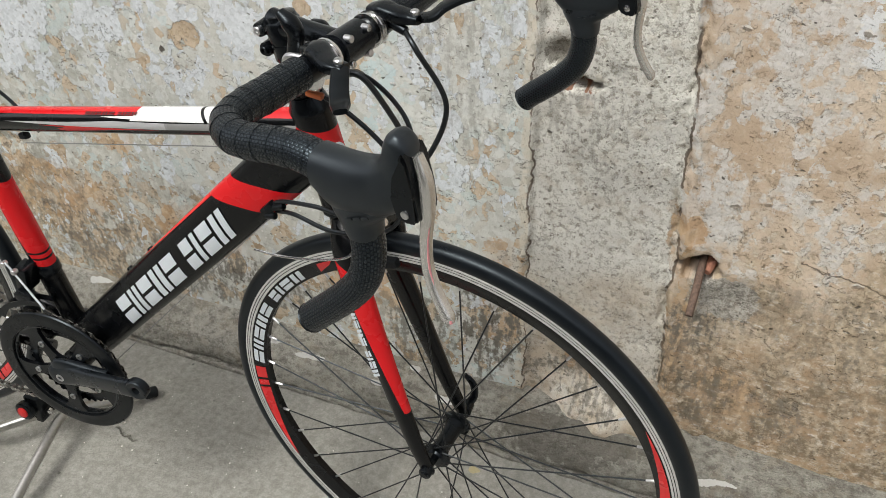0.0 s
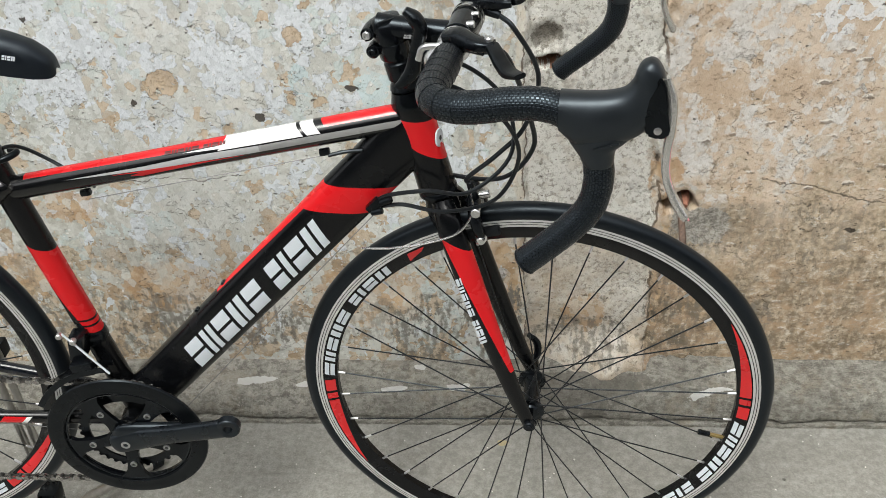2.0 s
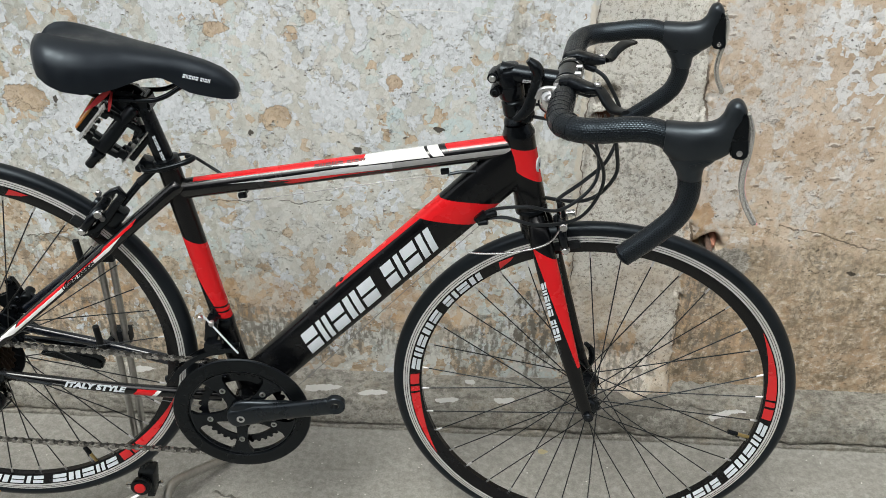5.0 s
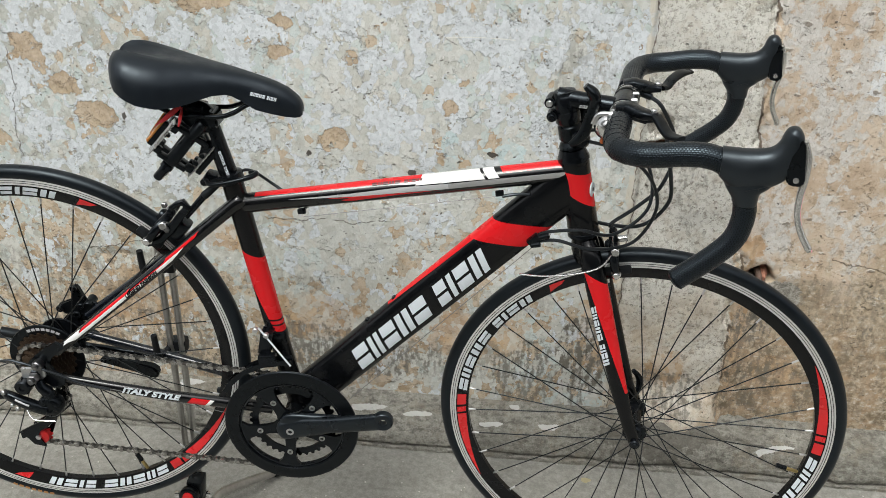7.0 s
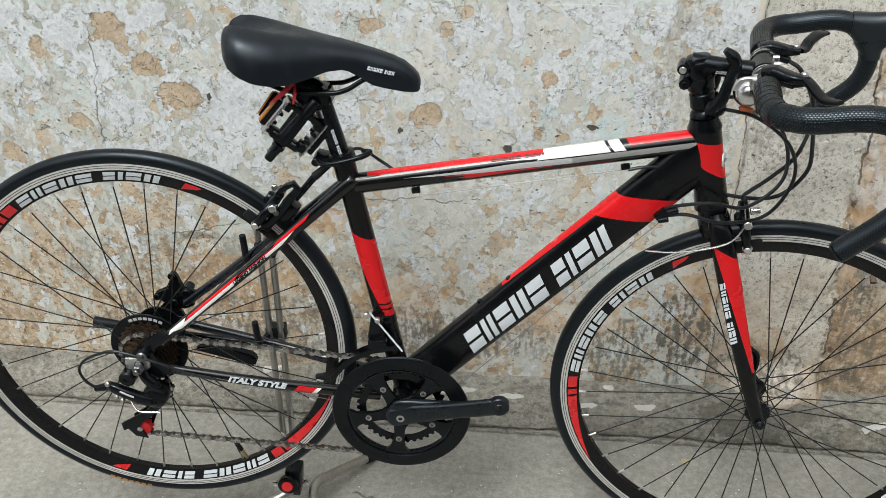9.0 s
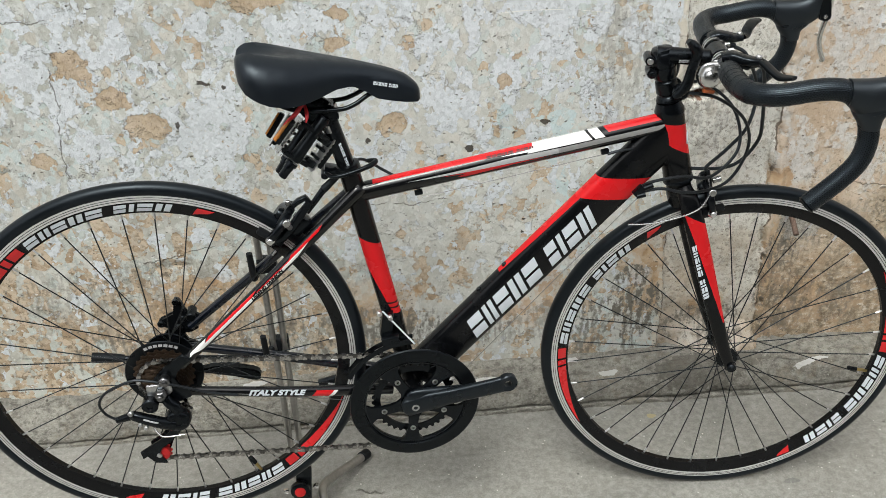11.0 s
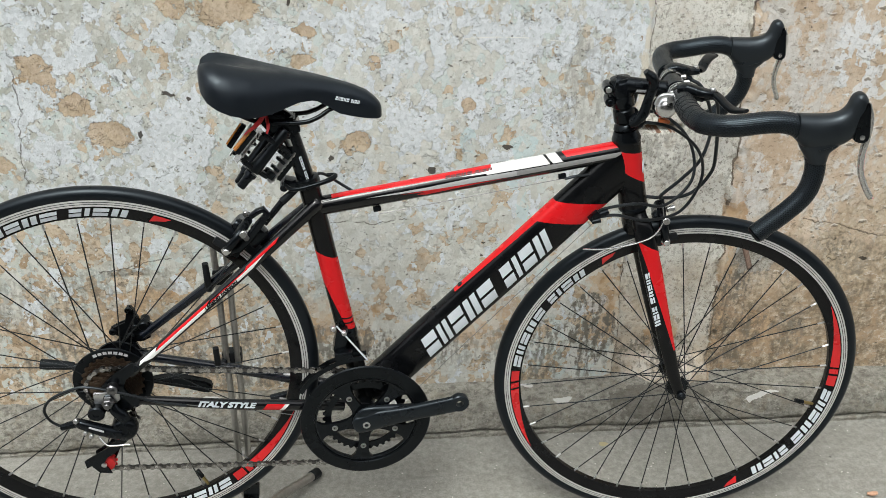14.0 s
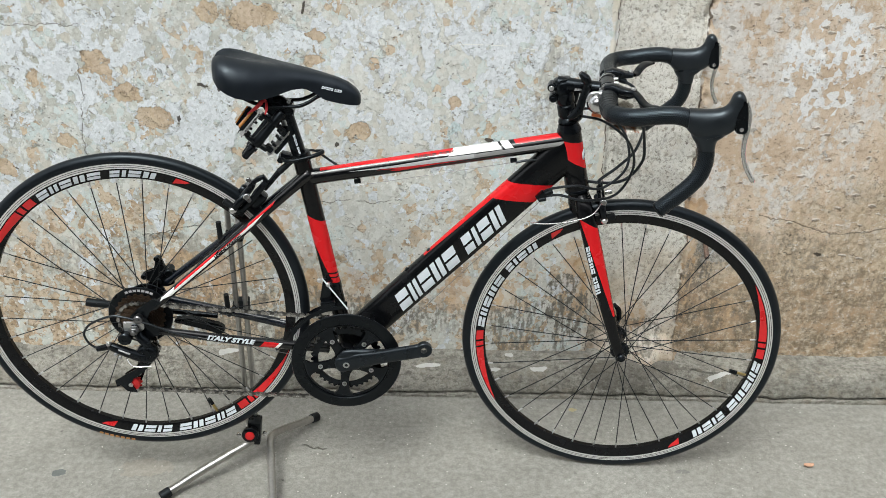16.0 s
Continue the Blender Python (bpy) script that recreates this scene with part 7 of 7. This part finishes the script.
FB = STEER @ Matrix.Translation((-0.0785, 0, 0.6560)) @ Matrix.Rotation(radians(-14), 4, "Y")
make_brake("black front caliper brake", FB)
rb = radians(50.5)
RB_D = V((math.cos(rb), 0, math.sin(rb)))
RB = Matrix.Translation(AXLE_R + RB_D * 0.330) @ Matrix.Rotation(radians(39.5 + 180), 4, "Y") @ Matrix.Rotation(math.pi, 4, "Y") 
rear_brake = make_brake("black rear caliper brake", RB, False)
bm = bmesh.new()
hook = [(-0.7458, -0.024, 0.7124), (-0.7350, -0.024, 0.7200), (-0.7254, -0.024, 0.7240), (-0.7195, -0.024, 0.7154), (-0.7330, -0.024, 0.6990), (-0.7504, -0.024, 0.6758), (-0.7673, -0.024, 0.6588), (-0.7890, -0.024, 0.6513)]
sweep(bm, hook, [0.0040, 0.0048, 0.0052, 0.0058, 0.0066, 0.0070, 0.0068, 0.0052], 14, (0, 1, 0), 0.0055, 3.2)
block(bm, (-0.740, -0.010, 0.674), (0.034, 0.026, 0.024), Matrix.Rotation(radians(-48), 3, "Y"), 0.006)
part("upper_arm", bm, black_satin, rear_brake, "hooked black brake arm")
bm = bmesh.new()
rod(bm, (-0.7260, -0.018, 0.6960), (-0.6960, -0.012, 0.7302), 0.0048, 0.0056, 14)
part("barrel_adjuster", bm, black_satin, rear_brake)
bm = bmesh.new()
rod(bm, (-0.6965, -0.012, 0.7297), (-0.6720, -0.010, 0.7505), 0.0066, 0.0050, 14)
part("rubber_boot", bm, black_rubber, rear_brake, "black rubber boot")
for p in ((-0.754, -0.028, 0.679), (-0.752, -0.028, 0.7205)):
    bm = bmesh.new()
    lathe(bm, p, (0, -1, 0), [(0, 0.0048), (0.004, 0.0048), (0.005, 0.0036)], 6)
    part("brake_screw", bm, grey_steel, rear_brake, "grey brake screw")

# ---- cables ----
def cable(name, pts, r, material, label="", steps=10):
    bm = bmesh.new()
    sweep(bm, smooth_path(pts, steps), r, 9)
    return part(name, bm, material, bike, label)


housing = plain("black cable housing", (0.006, 0.006, 0.0065), 0.35, 0, 600, 0.15, 0.05)
cable("brake_cable", [BAR @ V((0.032, -0.052, 0.007)), BAR @ V((0.056, -0.046, 0.000)), (-0.010, -0.045, 0.800), (-0.006, -0.030, 0.752), (-0.040, -0.022, 0.712), (-0.100, 0.010, 0.700), (-0.165, 0.030, 0.715)], 0.0029, housing, "black brake cable housing")
cable("brake_cable", [BAR @ V((0.032, 0.050, 0.007)), BAR @ V((0.052, 0.040, -0.006)), (0.004, 0.012, 0.826), (-0.012, -0.005, 0.772), (-0.045, -0.014, 0.740), FB @ V((0.014, -0.017, 0.058)), FB @ V((0.014, -0.017, 0.050))], 0.0029, housing, "black brake cable housing")
cable("shift_cable", [(-0.136, -0.028, 0.846), (-0.088, -0.042, 0.838), (-0.040, -0.045, 0.800), (-0.022, -0.035, 0.745), (-0.050, -0.035, 0.690), (-0.110, -0.042, 0.680), (-0.160, -0.038, 0.690), (-0.188, -0.030, 0.684)], 0.0026, housing, "black shift cable housing")
cable("shift_cable", [(-0.140, 0.010, 0.846), (-0.085, 0.018, 0.842), (-0.035, 0.005, 0.800), (-0.030, -0.020, 0.742), (-0.080, -0.040, 0.705), (-0.130, -0.045, 0.712), (-0.175, -0.034, 0.702), (-0.196, -0.028, 0.690)], 0.0026, housing, "black shift cable housing")
cable("cable_tail", [FB @ V((0.013, -0.032, 0.018)), (-0.096, -0.044, 0.650), (-0.135, -0.046, 0.638), (-0.180, -0.048, 0.634), (-0.215, -0.048, 0.636)], 0.0015, chrome, "bright loose cable tail")
cable("shift_cable", [(-0.872, -0.068, 0.3985), (-0.918, -0.074, 0.4150), (-0.953, -0.078, 0.4340), (-0.979, -0.080, 0.4455), (-1.006, -0.080, 0.4545), (-1.031, -0.079, 0.4565), (-1.071, -0.077, 0.4395), (-1.088, -0.076, 0.4175), (-1.083, -0.076, 0.3955), (-1.066, -0.078, 0.3820)], 0.0023, housing, "black rear shift cable loop")
cable("inner_cable", [(-0.188, -0.031, 0.683), (-0.35, -0.030, 0.513), (-0.505, -0.028, 0.348), (-0.560, -0.020, 0.292)], 0.0006, cable_steel, "bare steel shift cable", 3)
cable("inner_cable", [(-0.560, -0.020, 0.292), (-0.72, -0.040, 0.345), (-0.872, -0.066, 0.3985)], 0.0006, cable_steel, "bare steel shift cable", 3)
cable("brake_cable", [(-0.205, -0.012, 0.752), (-0.226, -0.014, 0.752), (-0.246, -0.014, 0.748)], 0.0024, housing, "short black brake housing", 4)
cable("inner_cable", [(-0.246, -0.014, 0.749), (-0.545, -0.014, 0.702)], 0.0006, cable_steel, "bare steel brake cable", 2)
cable("brake_cable", [(-0.545, 0.012, 0.704), (-0.600, 0.030, 0.735), (-0.632, 0.022, 0.760), (-0.654, 0.004, 0.7600), (-0.664, -0.006, 0.7565), (-0.674, -0.010, 0.7490)], 0.0024, housing, "black rear brake housing", 8)
for p, q in (((-0.250, -0.012, 0.752), 14), ((-0.549, -0.008, 0.7085), 10)):
    bm = bmesh.new()
    block(bm, p, (0.013, 0.008, 0.008), Matrix.Rotation(radians(-8), 3, "Y"), 0.002)
    part("cable_stop", bm, black_plastic, bike, "black cable stop")
for y in (-0.030,):
    bm = bmesh.new()
    block(bm, (-0.196, y - 0.002, 0.687), (0.020, 0.010, 0.012), Matrix.Rotation(radians(-44), 3, "Y"), 0.002)
    rod(bm, (-0.190, y - 0.003, 0.690), (-0.174, y - 0.006, 0.697), 0.0042)
    rod(bm, (-0.200, y - 0.004, 0.678), (-0.186, y - 0.007, 0.682), 0.0042)
    part("cable_stop", bm, black_plastic, bike, "black cable adjuster pair")
# bottle bosses
for s in (0.1466, 0.2087):
    bm = bmesh.new()
    p = DT_O + DT_D * s + DT_N * 0.0335
    lathe(bm, p, DT_N, [(0, 0.0050), (0.0028, 0.0046), (0.0042, 0.0032)], 12)
    part("bottle_boss", bm, black_satin, bike)

# ---- folded kickstand ----
kick = plate(bmesh.new(), [(-0.955, 0.350), (-0.953, 0.357), (-0.928, 0.361), (-0.904, 0.357), (-0.857, 0.3440), (-0.847, 0.334), (-0.852, 0.319), (-0.869, 0.322), (-0.890, 0.337)], 0.070, 0.088)
bmesh.ops.bevel(kick, geom=kick.edges[:], offset=0.003, segments=2, affect="EDGES")
kickstand = part("kickstand", kick, black_plastic, bike, "folded black kickstand")
bm = bmesh.new()
rod(bm, (-0.865, 0.098, 0.352), (-1.092, 0.100, 0.380), 0.0062, 0.0055)
part("kick_leg", bm, black_satin, kickstand)
bm = bmesh.new()
sweep(bm, [(-1.086, 0.100, 0.380), (-1.098, 0.100, 0.382), (-1.130, 0.100, 0.387), (-1.141, 0.100, 0.389)], [0.0066, 0.0080, 0.0094, 0.0092], 14)
part("rubber_foot", bm, black_rubber, kickstand, "black rubber foot")
bm = bmesh.new()
plate(bm, [(-0.938, 0.452), (-0.952, 0.470), (-0.957, 0.492), (-0.960, 0.506), (-0.966, 0.516), (-0.974, 0.513), (-0.972, 0.500), (-0.976, 0.484), (-0.990, 0.478), (-1.002, 0.477), (-1.006, 0.468), (-0.998, 0.461), (-0.988, 0.456), (-0.974, 0.446), (-0.955, 0.444)], 0.062, 0.074)
bmesh.ops.bevel(bm, geom=bm.edges[:], offset=0.0022, segments=2, affect="EDGES")
rod(bm, (-0.948, 0.056, 0.478), (-0.948, 0.084, 0.480), 0.0085)
for x, z, r in ((-0.969, 0.510, 0.0062), (-1.000, 0.469, 0.0066), (-0.972, 0.458, 0.0072), (-0.962, 0.476, 0.0058)):
    lathe(bm, (x, 0.0625, z), (0, -1, 0), [(0, r), (0.003, r), (0.0042, r * 0.8), (0.0042, r * 0.45), (0.001, r * 0.4)], 14)
part("stay_clamp", bm, black_plastic, kickstand, "black clamp on the far stay")

# ---- display stand ----
stand = thing("display_stand", "steel bicycle display stand with splayed feet under the rear wheel", "stand", (-0.80, 0.03, 0.0))
O = stand.location


def stand_part(name, bm, material, label=""):
    for q in bm.verts:
        q.co -= O
    return part(name, bm, material, stand, label)


bm = bmesh.new()
block(bm, (-0.797, 0.030, 0.090), (0.030, 0.034, 0.060), Matrix.Rotation(radians(6), 3, "Y"), 0.004)
stand_part("hub_block", bm, black_plastic, "black plastic hub block")
bm = bmesh.new()
lathe(bm, (-0.803, 0.012, 0.096), (0, -1, 0.1), [(0, 0.017), (0.004, 0.019), (0.012, 0.018), (0.014, 0.015)], 24)
knob = stand_part("knob", bm, black_plastic, "black knob with a red cap")
bm = bmesh.new()
lathe(bm, V((-0.803, -0.002, 0.0975)) - O, (0, -1, 0.1), [(0, 0.0105), (0.002, 0.010), (0.003, 0.006)], 20)
part("knob_cap", bm, red_plastic, knob, "red cap")
for p0, p1 in (((-0.812, 0.046, 0.09), (-0.818, 0.074, 0.640)), ((-0.795, 0.046, 0.09), (-0.797, 0.074, 0.640))):
    bm = bmesh.new()
    rod(bm, p0, p1, 0.0058, seg=16)
    stand_part("pole", bm, stainless, "scuffed steel pole")
FEET = ([(-0.790, 0.030, 0.070), (-0.815, 0.012, 0.064), (-0.90, -0.036, 0.038), (-0.9855, -0.092, 0.0115)], [(-0.728, -0.205, 0.0115), (-0.744, -0.115, 0.030), (-0.757, -0.020, 0.050), (-0.764, 0.030, 0.058), (-0.757, 0.058, 0.056), (-0.735, 0.092, 0.044), (-0.700, 0.140, 0.025), (-0.6727, 0.177, 0.0120)])
for k, pts in enumerate(FEET):
    bm = bmesh.new()
    path = smooth_path(pts, 7)
    sweep(bm, path, 0.0088, 18)
    stand_part("foot_tube", bm, stainless, "bent steel foot tube" if k else "long straight steel foot tube")
    for end, near in ((path[-1], path[-2]), (path[0], path[1]))[:k + 1]:
        d = (end - near).normalized()
        bm = bmesh.new()
        rod(bm, end - d * 0.020, end + d * 0.004, 0.0112, 0.0112, 18)
        stand_part("rubber_cap", bm, black_rubber, "black rubber cap")
for p in ((-0.832, 0.02, 0.086), (-0.775, 0.03, 0.080)):
    bm = bmesh.new()
    lathe(bm, p, (0.2, -1, 0.1), [(0, 0.0055), (0.006, 0.0055), (0.007, 0.004)], 8)
    stand_part("bolt", bm, chrome, "bright bolt")
for z, x in ((0.560, -0.823), (0.395, -0.823)):
    bm = bmesh.new()
    block(bm, (-0.806, 0.070, z), (0.034, 0.022, 0.026), None, 0.003)
    sweep(bm, smooth_path([(x + 0.006, 0.066, z), (x - 0.002, 0.040, z - 0.004), (x - 0.003, 0.026, z + 0.004), (x - 0.004, 0.022, z + 0.050)], 5), [0.0055, 0.006, 0.006, 0.0052], 12)
    stand_part("hook", bm, black_rubber, "rubber-coated black hook")

# ---- pair of pedals hung below the saddle ----
def make_pedal(at, turn, roll):
    ped = thing("pedal", "black resin pedal with toothed steel cages, tied below the saddle", "pedal", at, "loose pedals")
    r3 = turn.to_3x3()

    r3 = r3 @ Matrix.Rotation(radians(roll), 3, "Y") @ Matrix.Diagonal((0.80, 0.74, 0.80))

    def P(p):
        return r3 @ V(p)

    bm = bmesh.new()
    lathe(bm, P((0, -0.040, 0)), P((0, 1, 0)), [(0, 0.0085), (0.004, 0.0105), (0.020, 0.0095), (0.050, 0.0085), (0.076, 0.0100), (0.080, 0.0080)], 18)
    for q, wide in ((-1, 0.060), (1, 0.070)):
        block(bm, P((0, q * 0.0335, 0)), (wide, 0.0105, 0.017), r3, 0.004)
    for q in (-1, 1):
        for w in (-1, 1):
            block(bm, P((q * 0.0345, w * 0.027, 0)), (0.016, 0.016, 0.014), r3, 0.004)
    part("body", bm, black_plastic, ped, "moulded black resin body")
    for q in (-1, 1):
        # a thin toothed cage plate along each side, with a reflector carrier outside it
        bm = bmesh.new()
        outline = [(-0.041, -0.009)]
        for k in range(8):
            y0 = -0.037 + 0.0095 * k
            outline += [(y0, -0.009), (y0 + 0.002, -0.0115), (y0 + 0.005, -0.0115), (y0 + 0.007, -0.009)]
        outline += [(0.041, -0.009), (0.041, 0.009)]
        for k in range(8):
            y0 = 0.037 - 0.0095 * k
            outline += [(y0, 0.009), (y0 - 0.002, 0.0115), (y0 - 0.005, 0.0115), (y0 - 0.007, 0.009)]
        outline += [(-0.041, 0.009)]
        place = Matrix.Translation(P((q * 0.0420, 0, 0))) @ r3.to_4x4() @ Matrix.Rotation(math.pi / 2, 4, "Z")
        plate(bm, outline, -0.0011, 0.0011, place)
        part("cage", bm, alloy, ped, "toothed steel cage plate")
        for k in range(2):
            bm = bmesh.new()
            block(bm, P((q * 0.0370, -0.011 + 0.020 * k, 0)), (0.010, 0.0065, 0.012), r3, 0.0015)
            part("rib", bm, black_plastic, ped)
        bm = bmesh.new()
        block(bm, P((q * 0.0520, 0.002, 0)), (0.0105, 0.058, 0.013), r3, 0.0025)
        holder = part("reflector_holder", bm, black_plastic, ped)
        if q < 0:
            bm = bmesh.new()
            block(bm, P((q * 0.0582, 0.002, 0)), (0.004, 0.052, 0.010), r3, 0.0012)
            part("reflector", bm, amber, holder, "amber reflector")
    bm = bmesh.new()
    lathe(bm, P((0, -0.044, 0)), P((0, -1, 0)), [(0, 0.0095), (0.006, 0.0095), (0.007, 0.0075), (0.012, 0.0075), (0.013, 0.0068), (0.026, 0.0068), (0.028, 0.0055)], 16)
    part("spindle", bm, black_satin, ped, "dark threaded spindle")
    return ped


def pedal_turn(deg, yaw):
    a = radians(deg)
    y = V((math.cos(a), 0, math.sin(a)))
    x = V((math.sin(a), 0, -math.cos(a)))
    return Matrix.Rotation(radians(yaw), 3, "Z") @ Matrix((x, y, x.cross(y))).transposed()


make_pedal((-0.712, -0.036, 0.8145), pedal_turn(47, 14), 10)
make_pedal((-0.722, 0.002, 0.8080), pedal_turn(52, 12), -12)
tie = thing("tie_tape", "loose red plastic tie tape round the pedals", "tie", (-0.735, -0.04, 0.865))
for pts in ([(-0.706, -0.035, 0.878), (-0.713, -0.048, 0.876), (-0.722, -0.054, 0.869), (-0.738, -0.056, 0.856)], [(-0.708, -0.032, 0.876), (-0.715, -0.046, 0.871), (-0.722, -0.053, 0.866), (-0.730, -0.054, 0.860)], [(-0.706, -0.030, 0.874), (-0.704, -0.046, 0.868), (-0.704, -0.052, 0.862), (-0.706, -0.054, 0.855)]):
    bm = bmesh.new()
    sweep(bm, [p - tie.location for p in smooth_path(pts, 5)], [0.002, 0.0028, 0.0022, 0.0010], 8, SIDE, 0.0008)
    part("strand", bm, red_cord, tie)
